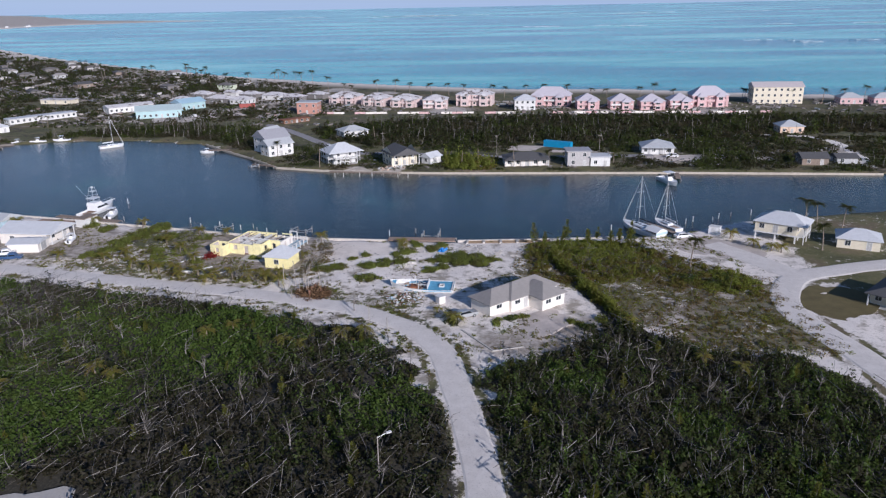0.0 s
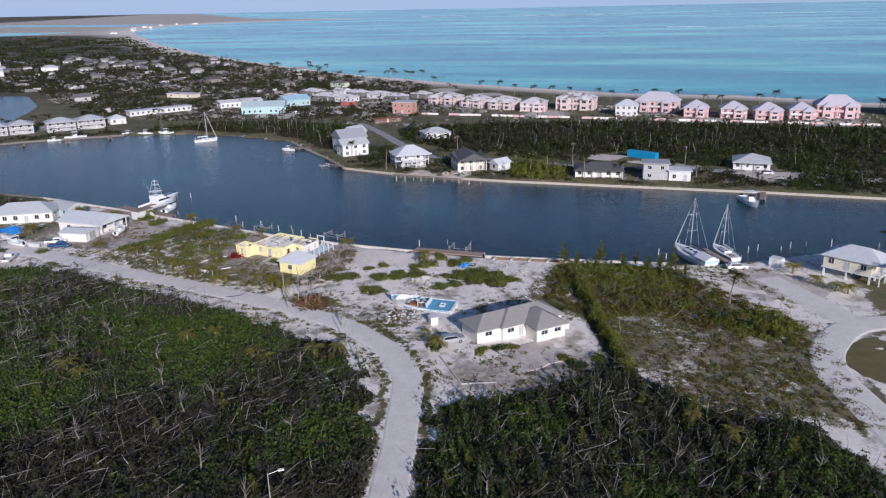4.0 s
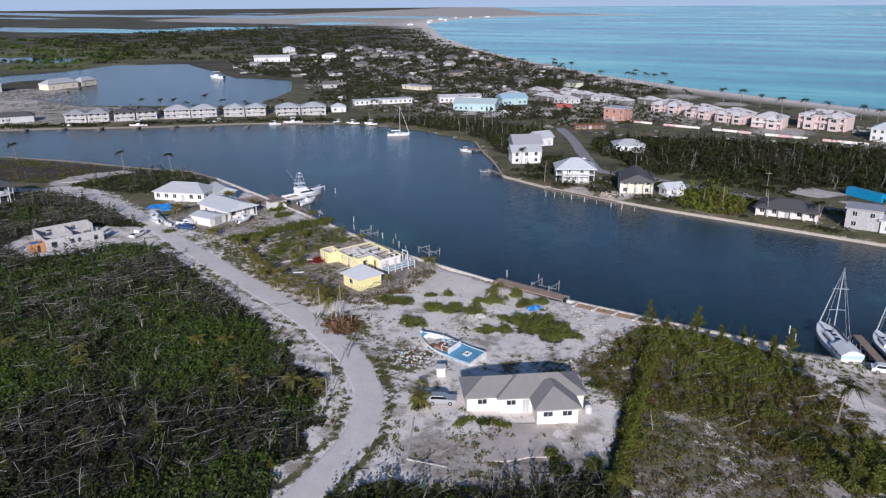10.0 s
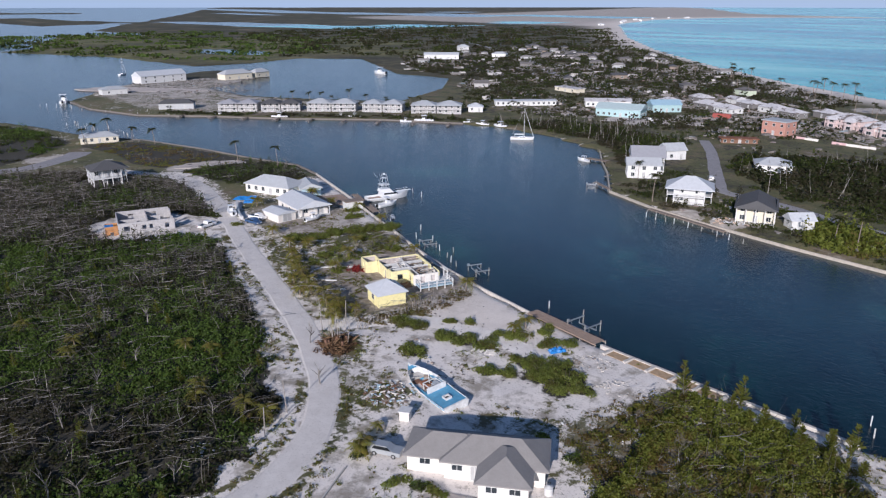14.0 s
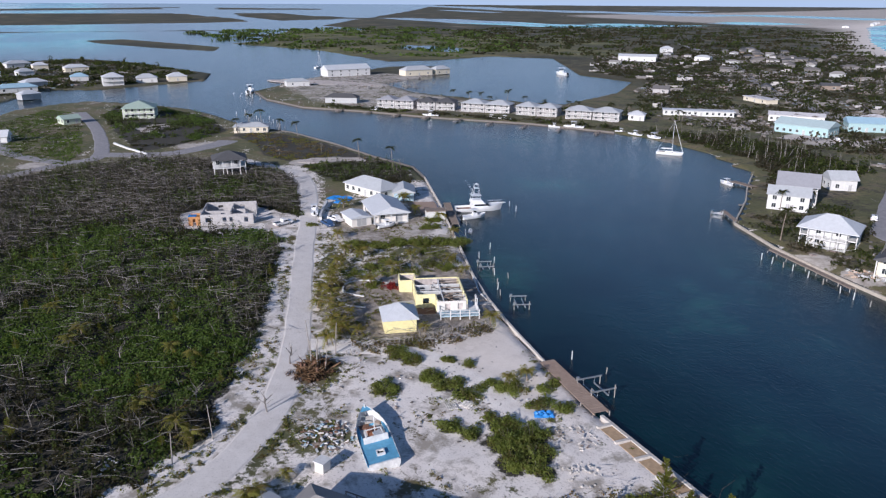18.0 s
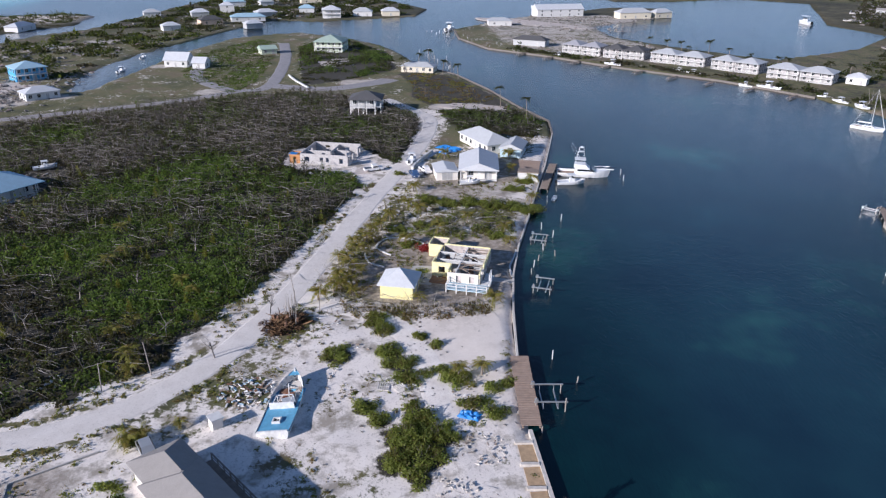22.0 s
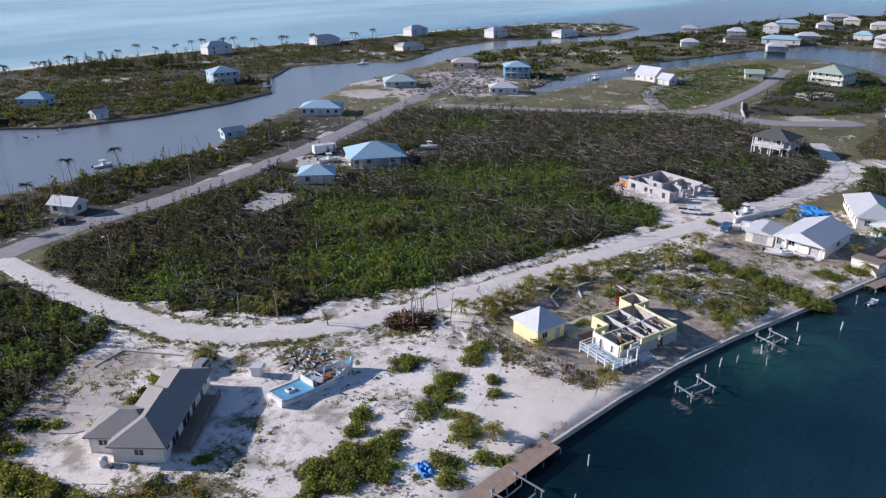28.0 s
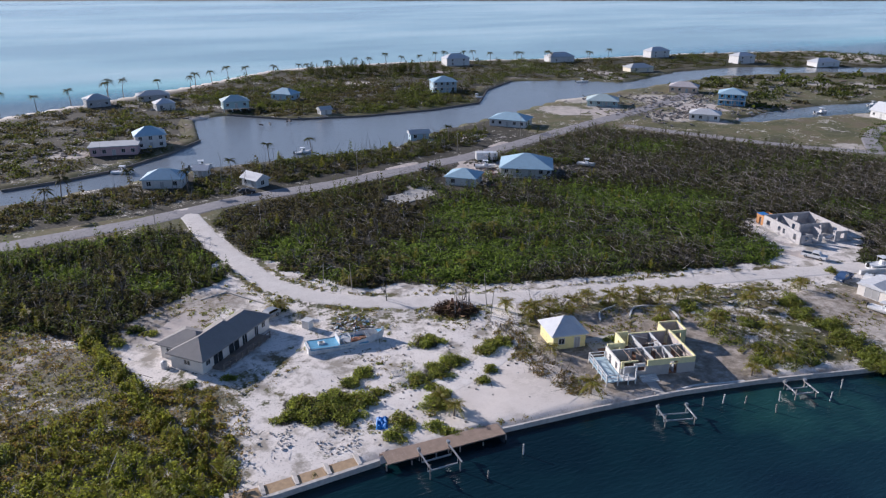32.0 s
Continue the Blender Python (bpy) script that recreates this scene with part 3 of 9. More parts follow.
off_wall = np.min([line_distance(WX, WY, line) for line in (HOME, MAIN)], axis=0)
midway = np.clip((off_wall - 7) / 22, 0, 1)
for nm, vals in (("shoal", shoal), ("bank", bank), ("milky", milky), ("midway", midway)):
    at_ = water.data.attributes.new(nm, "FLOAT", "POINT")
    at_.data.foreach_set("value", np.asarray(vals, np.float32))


# broken white surf on the reef, far out
M_SURF, _nt, _b = tree_of("white_surf")
_nt.links.new(ramp(_nt, noise_of(_nt, 0.05, 5, 0.7), [(0.35, (0.45, 0.60, 0.66)), (0.6, (0.86, 0.90, 0.92))]), _b.inputs["Base Color"])
_b.inputs["Roughness"].default_value = 0.8
rgs = np.random.default_rng(12)
sv, sf = [], []
for k in range(60):
    row = k % 3
    cx_ = (-700 + 2400 * rgs.random(), 100 + 1700 * rgs.random(), 380 + 900 * rgs.random())[row]
    cy_ = (3050 - 0.22 * cx_ + 60 * rgs.normal(), 1760 - 0.1 * cx_ + 50 * rgs.normal(), 1010 - 0.12 * cx_ + 30 * rgs.normal())[row]
    ln_, wd_ = (90, 40, 18)[row] * (0.4 + rgs.random()), (7, 3.2, 1.5)[row] * (0.4 + rgs.random())
    base_ = len(sv)
    for i in range(9):
        u = i / 8
        hw = wd_ * math.sin(math.pi * (0.04 + 0.92 * u)) * (0.6 + 0.8 * rgs.random())
        yy = cy_ + 0.12 * ln_ * math.sin(2.2 * u + k) + 4 * rgs.normal()
        xx = cx_ + ln_ * (2 * u - 1)
        zz = WATER + float(far_rise(xx, yy)) + 0.5
        sv += [(xx, yy - hw, zz), (xx, yy, zz + 0.5), (xx, yy + hw, zz)]
        if i:
            b0 = base_ + 3 * i
            sf += [(b0 - 3, b0, b0 + 1, b0 - 2), (b0 - 2, b0 + 1, b0 + 2, b0 - 1)]
tagged(sheet("surf", sv, sf, M_SURF), "white surf breaking on the distant reef", "surf", kind="stuff")


# ---- roads ----
def road_material(kind):
    m, nt, b = tree_of("road_" + kind)
    if kind == "asphalt":
        col = ramp(nt, noise_of(nt, 0.8, 6, 0.7), [(0.3, (0.23, 0.222, 0.232)), (0.7, (0.35, 0.338, 0.345))])
    else:
        a, c = ((0.74, 0.70, 0.66), (0.62, 0.58, 0.54)) if kind == "gravel" else ((0.88, 0.83, 0.77), (0.72, 0.66, 0.60))
        col = ramp(nt, noise_of(nt, 0.5, 7, 0.7), [(0.3, c), (0.65, a)])
        col = mix(nt, ramp(nt, noise_of(nt, 5.0, 4), [(0.55, (0, 0, 0)), (0.7, (0.5, 0.5, 0.5))]), col, (0.34, 0.32, 0.29))
    nt.links.new(col, b.inputs["Base Color"])
    b.inputs["Roughness"].default_value = 0.92
    bump(nt, b, noise_of(nt, 6.0, 5, 0.7), 0.5, 0.05)
    return m


ROAD_MATS = {k: road_material(k) for k in ("gravel", "sand", "asphalt")}
ROAD_LABELS = {"gravel": "pale crushed coral gravel road", "sand": "white sand driveway with wheel tracks", "asphalt": "worn grey asphalt road"}
for n_, (rname, line, width, kind) in enumerate(ROADS):
    c = smooth_line(line, 2.0)
    tan = np.gradient(c, axis=0)
    tan /= np.linalg.norm(tan, axis=1)[:, None] + 1e-9
    nor = np.stack([-tan[:, 1], tan[:, 0]], 1)
    verts, faces = [], []
    for i, (p, q) in enumerate(zip(c, nor)):
        wl = width / 2 * (1 + 0.16 * noise.noise((p[0] * 0.13, p[1] * 0.13, 1.7 + n_)))
        wr = width / 2 * (1 + 0.16 * noise.noise((p[0] * 0.13, p[1] * 0.13, 7.7 + n_)))
        zt = GROUND + (0.0 if kind == "sand" else 0.06) + 0.005 * n_
        for off, z in ((wl + 0.5, zt - 0.12), (wl, zt), (wl * 0.35, zt + 0.03), (-wr * 0.35, zt + 0.03), (-wr, zt), (-wr - 0.5, zt - 0.12)):
            verts.append((p[0] + q[0] * off, p[1] + q[1] * off, z))
        if i:
            for k in range(5):
                faces.append((6 * i - 6 + k, 6 * i - 5 + k, 6 * i + 1 + k, 6 * i + k)[::-1])
    tagged(sheet("road", verts, faces, ROAD_MATS[kind]), ROAD_LABELS[kind], "road", kind="structure")


# ---- houses ----
def roof_bm(w, d, h, rise, over, kind, thick=0.18):
    """A roof over a w x d footprint centred on the origin, eaves at height h."""
    bm = bmesh.new()
    x, y = w / 2 + over, d / 2 + over
    if kind == "flat":
        box(bm, -x, -y, h, x, y, h + max(rise, 0.25))
        return bm
    inset = 0.0 if kind == "gable" else min(x, y)
    if x >= y:
        r0, r1 = Vector((-x + inset, 0, h + rise)), Vector((x - inset, 0, h + rise))
    else:
        r0, r1 = Vector((0, -y + inset, h + rise)), Vector((0, y - inset, h + rise))
    cor = [Vector(p) for p in ((-x, -y, h), (x, -y, h), (x, y, h), (-x, y, h))]
    if x >= y:
        sides = [(0, 1, "r1", "r0"), (2, 3, "r0", "r1"), (1, 2, "r1"), (3, 0, "r0")]
    else:
        sides = [(1, 2, "r1", "r0"), (3, 0, "r0", "r1"), (2, 3, "r1"), (0, 1, "r0")]
    top = {k: bm.verts.new(v) for k, v in list(enumerate(cor)) + [("r0", r0)]}
    top["r1"] = top["r0"] if (r1 - r0).length < 0.02 else bm.verts.new(r1)
    low = [bm.verts.new(v - Vector((0, 0, thick))) for v in cor]
    for s in sides:
        vs = []
        for k in s:
            if top[k] not in vs:
                vs.append(top[k])
        if len(vs) > 2:
            bm.faces.new(vs)
    for i in range(4):
        j = (i + 1) % 4
        bm.faces.new([low[i], low[j], top[j], top[i]])
    bm.faces.new(low[::-1])
    return bm


WINDOW_CACHE = {}


def window_meshes(w, h, frame_mat, pane_mat):
    key = (round(w, 2), round(h, 2), frame_mat.name, pane_mat.name)
    if key not in WINDOW_CACHE:
        t, dpt = 0.09, 0.06
        fr = boxes((-w / 2 - t, -dpt, -h / 2 - t, w / 2 + t, 0.05, -h / 2), (-w / 2 - t, -dpt, h / 2, w / 2 + t, 0.05, h / 2 + t),
                   (-w / 2 - t, -dpt, -h / 2, -w / 2, 0.05, h / 2), (w / 2, -dpt, -h / 2, w / 2 + t, 0.05, h / 2), (-0.03, -dpt * 0.8, -h / 2, 0.03, 0.0, h / 2))
        WINDOW_CACHE[key] = (mesh_of("window", fr, frame_mat), mesh_of("pane", boxes((-w / 2, -0.03, -h / 2, w / 2, 0.0, h / 2)), pane_mat))
    return WINDOW_CACHE[key]


def add_window(parent, m, w, h, frame_mat, pane_mat, name="window"):
    """A window (or a door) in a wall; its outside looks along -y of m."""
    a, b = window_meshes(w, h, frame_mat, pane_mat)
    f = new(name, a)
    f.parent, f.matrix_basis = parent, m
    p = new("pane" if name == "window" else "door_leaf", b)
    p.parent = f
    return f


def side_pose(w, d, side, u, z):
    """On a w x d box's wall: side 0 front (-y), 1 right (+x), 2 back, 3 left; u along it from its middle."""
    if side == 0:
        return pose(u, -d / 2 - 0.002, z)
    if side == 1:
        return pose(w / 2 + 0.002, u, z, rz=90)
    if side == 2:
        return pose(-u, d / 2 + 0.002, z, rz=180)
    return pose(-w / 2 - 0.002, -u, z, rz=-90)


def house(name, label, x, y, rot, w, d, h, roof="hip", rise=1.8, wall=None, roof_mat=None, over=0.5, storeys=1, stilts=0.0, windows=(), porch=(), base=GROUND, trim=None, group="", pane=None, chimney=False):
    """A house on a w x d footprint; h is the wall height from its floor. windows: (side, u, z, width, height, kind). porch: (side, depth, posts, floors, railing)."""
    wall, roof_mat, trim, pane = wall or M["white"], roof_mat or M["roof_white"], trim or M["white"], pane or M["pane"]
    root = thing(name, label, "house", pose(x, y, base, rz=rot), group=group)
    z0 = stilts
    part("wall", boxes((-w / 2, -d / 2, z0 - 0.3 if not stilts else z0, w / 2, d / 2, z0 + h)), wall, root)
    if stilts:
        part("floor_slab", boxes((-w / 2 - 0.2, -d / 2 - 0.2, z0 - 0.3, w / 2 + 0.2, d / 2 + 0.2, z0 - 0.01)), trim, root)
        nxp, nyp = max(2, int(w / 3.2) + 1), max(2, int(d / 3.5) + 1)
        post = mesh_of("stilt", boxes((-0.17, -0.17, -0.4, 0.17, 0.17, z0 - 0.3)), trim)
        for i in range(nxp):
            for j in range(nyp):
                o = new("stilt", post)
                o.parent, o.matrix_basis = root, pose(-w / 2 + 0.25 + (w - 0.5) * i / (nxp - 1), -d / 2 + 0.25 + (d - 0.5) * j / (nyp - 1), 0)
    ex0 = ey0 = ex1 = ey1 = 0.0
    for side, depth, posts, floors, rail in porch:
        if side == 0: ey0 = depth
        if side == 1: ex1 = depth
        if side == 2: ey1 = depth
        if side == 3: ex0 = depth
    rw, rd = w + ex0 + ex1, d + ey0 + ey1
    ro = part("roof", roof_bm(rw, rd, z0 + h, rise, over, roof), roof_mat, root, m=pose((ex1 - ex0) / 2, (ey1 - ey0) / 2, 0))
    if roof == "gable":
        for s in (-1, 1):
            gb = bmesh.new()
            pts = [(s * (w / 2 - 0.05), -d / 2, z0 + h), (s * (w / 2 - 0.05), d / 2, z0 + h), (s * (w / 2 - 0.05), 0, z0 + h + rise * (d / 2) / (d / 2 + over))] if w >= d else \
                  [(-w / 2, s * (d / 2 - 0.05), z0 + h), (w / 2, s * (d / 2 - 0.05), z0 + h), (0, s * (d / 2 - 0.05), z0 + h + rise * (w / 2) / (w / 2 + over))]
            gb.faces.new([gb.verts.new(p) for p in pts])
            part("gable", gb, wall, root)
    for side, depth, posts, floors, rail in porch:
        length = (w if side in (0, 2) else d)
        pm = mesh_of("porch_post", boxes((-0.11, -0.11, 0, 0.11, 0.11, z0 + h - 0.02)), trim)
        for k in range(posts):
            u = -length / 2 + 0.2 + (length - 0.4) * k / max(1, posts - 1)
            q = side_pose(w, d, side, u, 0) @ pose(0, -depth + 0.15, -0.0)
            o = new("porch_post", pm)
            o.parent, o.matrix_basis = root, q
        for fl in range(floors):
            zf = z0 + fl * h / max(1, storeys)
            q = side_pose(w, d, side, 0, 0)
            part("porch_floor", boxes((-length / 2, -depth, zf - 0.22 if zf > 0.3 else zf - 0.1, length / 2, -0.01, zf + 0.02)), trim, root, m=q)
            if rail:
                rb = boxes((-length / 2 + 0.1, -depth + 0.06, zf + 0.92, length / 2 - 0.1, -depth + 0.14, zf + 1.0))
                k = -length / 2 + 0.3
                while k < length / 2 - 0.2:
                    box(rb, k, -depth + 0.08, zf + 0.02, k + 0.05, -depth + 0.12, zf + 0.92)
                    k += 0.45
                part("railing", rb, trim, root, m=q)
    for side, u, z, ww, wh, kind in windows:
        add_window(root, side_pose(w, d, side, u, z0 + z), ww, wh, trim, pane if kind == "window" else M["door"], kind)
    return root


def rows_of_windows(w, d, storeys, h, sides=(0, 1, 2, 3), ww=1.1, wh=1.2, gap=2.6, door=True):
    out = []
    for s in sides:
        length = w if s in (0, 2) else d
        n = max(1, int((length - 1.0) / gap))
        for f in range(storeys):
            z = f * h / storeys + min(1.55, h / storeys * 0.56)
            for k in range(n):
                u = -length / 2 + length * (k + 0.5) / n
                if door and f == 0 and k == n // 2 and s in (0, 2):
                    out.append((s, u, 1.02, 1.0, 2.0, "door"))
                else:
                    out.append((s, u, z, ww, wh, "window"))
    return out


def roofing(name, color, rough=0.6, ribs=2.2, metal=0.0):
    m, nt, b = tree_of(name)
    co = nt.nodes.new("ShaderNodeTexCoord").outputs["Object"]
    wave = node(nt, "ShaderNodeTexWave", Scale=ribs, Distortion=0.0)
    wave.bands_direction = "DIAGONAL"
    nt.links.new(co, wave.inputs["Vector"])
    c = ramp(nt, noise_of(nt, 0.9, 6, 0.7), [(0.3, tuple(v * 0.80 for v in color)), (0.65, color)])
    c = mix(nt, 0.35, c, ramp(nt, noise_of(nt, 9.0, 3), [(0.3, tuple(v * 0.7 for v in color)), (0.7, tuple(min(1, v * 1.08) for v in color))]))
    nt.links.new(c, b.inputs["Base Color"])
    b.inputs["Roughness"].default_value, b.inputs["Metallic"].default_value = rough, metal
    bump(nt, b, wave.outputs["Fac"], 0.25, 0.05)
    return m


def torn_roof():
    """White sheeting torn away in places down to brown boards."""
    m, nt, b = tree_of("torn_white_roof")
    holes = ramp(nt, noise_of(nt, 0.28, 5, 0.65), [(0.54, (0, 0, 0)), (0.60, (1, 1, 1))])
    pale = ramp(nt, noise_of(nt, 1.1, 5, 0.7), [(0.3, (0.50, 0.49, 0.50)), (0.65, (0.68, 0.66, 0.67))])
    boards = ramp(nt, noise_of(nt, 2.5, 4), [(0.3, (0.10, 0.085, 0.075)), (0.7, (0.24, 0.20, 0.18))])
    nt.links.new(mix(nt, holes, pale, boards), b.inputs["Base Color"])
    b.inputs["Roughness"].default_value = 0.8
    bump(nt, b, noise_of(nt, 3.0, 4), 0.3, 0.05)
    return m


def glass_dark(name="window_glass"):
    m, nt, b = tree_of(name)
    nt.links.new(ramp(nt, noise_of(nt, 0.8, 3), [(0.3, (0.02, 0.025, 0.03)), (0.7, (0.05, 0.06, 0.07))]), b.inputs["Base Color"])
    b.inputs["Roughness"].default_value = 0.08
    return m


M = {
    "white": WHITE, "concrete": MAT_BLOCK, "pane": glass_dark(), "door": plain("door_paint", (0.45, 0.45, 0.45), 0.5),
    "roof_white": roofing("white_metal_roof", (0.64, 0.66, 0.69)), "roof_grey": roofing("grey_shingle_roof", (0.30, 0.285, 0.275), 0.9, 6.0),
    "roof_pale": roofing("weathered_pale_roof", (0.40, 0.40, 0.43)), "roof_light": roofing("light_grey_roof", (0.52, 0.54, 0.56)), "roof_dark": roofing("dark_grey_roof", (0.10, 0.10, 0.105), 0.85, 5.0), "roof_blue": roofing("pale_blue_metal_roof", (0.40, 0.58, 0.70)),
    "roof_turq": roofing("turquoise_roof", (0.52, 0.63, 0.64)), "roof_pink": roofing("pale_pink_roof", (0.60, 0.55, 0.55)), "roof_green": roofing("sage_green_roof", (0.42, 0.52, 0.44)),
    "yellow": plain("yellow_stucco", (0.88, 0.80, 0.40), 0.8), "pink": plain("pink_stucco", (0.68, 0.47, 0.47), 0.8, vary=0.2), "faded_pink": plain("faded_pink_stucco", (0.68, 0.55, 0.53), 0.85, vary=0.3), "roof_lilac": roofing("pale_lilac_roof", (0.60, 0.57, 0.62)), "peach": plain("peach_stucco", (0.74, 0.56, 0.42), 0.8),
    "orange": plain("orange_stucco", (0.52, 0.28, 0.22), 0.8), "blue": plain("bright_blue_paint", (0.10, 0.38, 0.66), 0.6), "teal": plain("teal_paint", (0.40, 0.56, 0.58), 0.6),
    "roof_torn": torn_roof(), "cream": plain("cream_stucco", (0.74, 0.68, 0.54), 0.8), "grey": plain("grey_stucco", (0.46, 0.47, 0.48), 0.8), "pale_blue": plain("pale_blue_stucco", (0.46, 0.60, 0.68), 0.75),
    "timber": plain("weathered_timber", (0.26, 0.21, 0.17), 0.85, vary=0.35), "rust": plain("rusty_steel", (0.24, 0.10, 0.05), 0.8), "pale_green": plain("pale_green_stucco", (0.56, 0.62, 0.48), 0.8),
    "pale_yellow": plain("faded_yellow_stucco", (0.87, 0.80, 0.44), 0.8, vary=0.2), "warm_timber": plain("brown_decking", (0.36, 0.27, 0.21), 0.8, vary=0.25), "brown": plain("brown_boards", (0.20, 0.11, 0.07), 0.8), "galv": plain("galvanised_metal", (0.55, 0.56, 0.57), 0.4, 0.7),
}


# ---- the long white house with the grey roof ----
def ranch_house():
    root = thing("ranch_house", "long white rendered house with a grey shingle hip roof", "house", pose(-14.3, -2.2, GROUND, rz=39))
    part("wall", boxes((0.5, -6.2, -0.3, 5.4, -0.6, 2.7)), M["house_white"], root)
    part("wall", boxes((5.4, -6.9, -0.3, 17.9, -0.6, 2.7)), M["house_white"], root)
    part("wall", boxes((10.1, -10.6, -0.3, 16.1, -6.9, 2.7)), M["house_white"], root)
    # three hip roofs run into one another: the low end, the main part and the front wing
    part("roof", roof_bm(11.0, 6.7, 2.60, 1.76, 0.0, "hip"), M["roof_grey"], root, m=pose(5.5, -3.4, 0))
    part("roof", roof_bm(13.6, 7.4, 2.64, 1.96, 0.0, "hip"), M["roof_grey"], root, m=pose(11.6, -3.72, 0))
    part("wing_roof", roof_bm(7.0, 9.0, 2.62, 1.86, 0.0, "hip"), M["roof_grey"], root, m=pose(13.1, -6.6, 0))
    for x, y, side in ((2.8, -6.2, 0), (7.0, -6.9, 0), (11.7, -10.6, 0), (14.5, -10.6, 0)):
        add_window(root, pose(x, y - 0.002, 1.65), 1.3, 0.75, M["white"], M["pane"])
    add_window(root, pose(9.2, -6.902, 1.02), 0.95, 2.0, M["white"], M["door"], "door")
    for x, w_, h_, kind in ((2.2, 0.9, 1.0, "window"), (4.2, 0.9, 2.0, "window"), (7.4, 1.2, 2.0, "window"), (10.2, 2.6, 2.0, "window"), (14.2, 2.2, 2.0, "window"), (16.6, 0.9, 0.8, "window")):
        add_window(root, pose(x, -0.598, 1.05 if h_ > 1.5 else 1.6, rz=180), w_, h_, M["white"], M["pane"], kind)
    add_window(root, pose(17.902, -3.6, 1.6, rz=90), 1.1, 0.8, M["white"], M["pane"])
    add_window(root, pose(16.102, -8.8, 1.6, rz=90), 1.1, 0.8, M["white"], M["pane"])
    # timber deck along the back
    d = thing("timber_deck", "low weathered timber deck with a rail behind the white house", "deck", pose(-14.3, -2.2, GROUND, rz=39))
    for k in range(20):
        part("plank", boxes((3.6 + k * 0.62, -0.55, 0.35, 4.2 + k * 0.62, 1.9, 0.42)), M["timber"], d)
    for k in range(9):
        part("post", boxes((3.65 + k * 1.52, 1.78, -0.3, 3.77 + k * 1.52, 1.9, 1.35)), M["timber"], d)
    part("handrail", boxes((3.6, 1.76, 1.35, 16.0, 1.92, 1.43), (3.6, 1.8, 0.85, 16.0, 1.86, 0.93)), M["timber"], d)
    # walled forecourt
    f = thing("forecourt_wall", "low pale block wall round the sandy forecourt", "wall", pose(0, 0, GROUND))
    pts = [(-15.5, -12.5), (-10.2, -21.2), (-4.8, -19.8)]
    for a, b_ in zip(pts, pts[1:]):
        L = math.hypot(b_[0] - a[0], b_[1] - a[1])
        part("wall_panel", boxes((0, -0.1, -0.4, L, 0.1, 0.22)), M["concrete"], f, m=pose(a[0], a[1], 0, rz=math.degrees(math.atan2(b_[1] - a[1], b_[0] - a[0]))))
    t = thing("water_tank", "white plastic water tank beside the house", "tank", pose(5.0, 3.2, GROUND))
    bm = bmesh.new()
    bmesh.ops.create_cone(bm, cap_ends=True, segments=20, radius1=0.55, radius2=0.55, depth=1.1, matrix=Matrix.Translation((0, 0, 0.45)))
    part("drum", bm, M["white"], t, smooth=False)
    bm = bmesh.new()
    bmesh.ops.create_cone(bm, cap_ends=True, segments=20, radius1=0.5, radius2=0.15, depth=0.2, matrix=Matrix.Translation((0, 0, 1.1)))
    part("lid", bm, M["white"], t)
    b2 = thing("pump_hut", "small white pump hut with a flat cap", "hut", pose(-19.6, 0.6, GROUND, rz=35))
    part("wall", boxes((-0.7, -0.7, -0.4, 0.7, 0.7, 1.5)), M["house_white"], b2)
    part("roof", boxes((-0.85, -0.85, 1.5, 0.85, 0.85, 1.65)), M["white"], b2)


M["house_white"] = plain("off_white_render", (0.80, 0.76, 0.70), 0.8, vary=0.1)
ranch_house()


# ---- the yellow cottage and the roofless yellow house ----
house("cottage", "small yellow cottage with a white pyramid metal roof", -56.9, 25.3, -14, 5.8, 5.8, 2.7, rise=2.1, wall=M["yellow"], over=0.45, windows=((0, 0, 1.5, 1.0, 1.0, "window"), (2, 1.4, 1.02, 0.95, 2.0, "door"), (2, -1.4, 1.5, 1.0, 1.0, "window"), (3, 0, 1.5, 1.0, 1.0, "window")))


def wall_run(bm, x0, y0, x1, y1, h, t=0.24, openings=(), z0=-0.3):
    """A wall with real openings (start, end, sill, head) along it."""
    L = math.hypot(x1 - x0, y1 - y0)
    m = Matrix.Translation((x0, y0, 0)) @ Matrix.Rotation(math.atan2(y1 - y0, x1 - x0), 4, "Z")
    spans, u = [], 0.0
    for a, b_, sill, head in sorted(openings):
        spans.append((u, a, z0, h))
        if sill > 0:
            spans.append((a, b_, z0, sill))
        if head < h:
            spans.append((a, b_, head, h))
        u = b_
    spans.append((u, L, z0, h))
    for a, b_, za, zb in spans:
        if b_ - a > 0.02:
            for v in box(bm, a, -t / 2, za, b_, t / 2, zb):
                v.co = m @ v.co


def wall_part(name, root, mat, label, *run, **more):
    bm = bmesh.new()
    wall_run(bm, *run, **more)
    part(name, bm, mat, root, label)


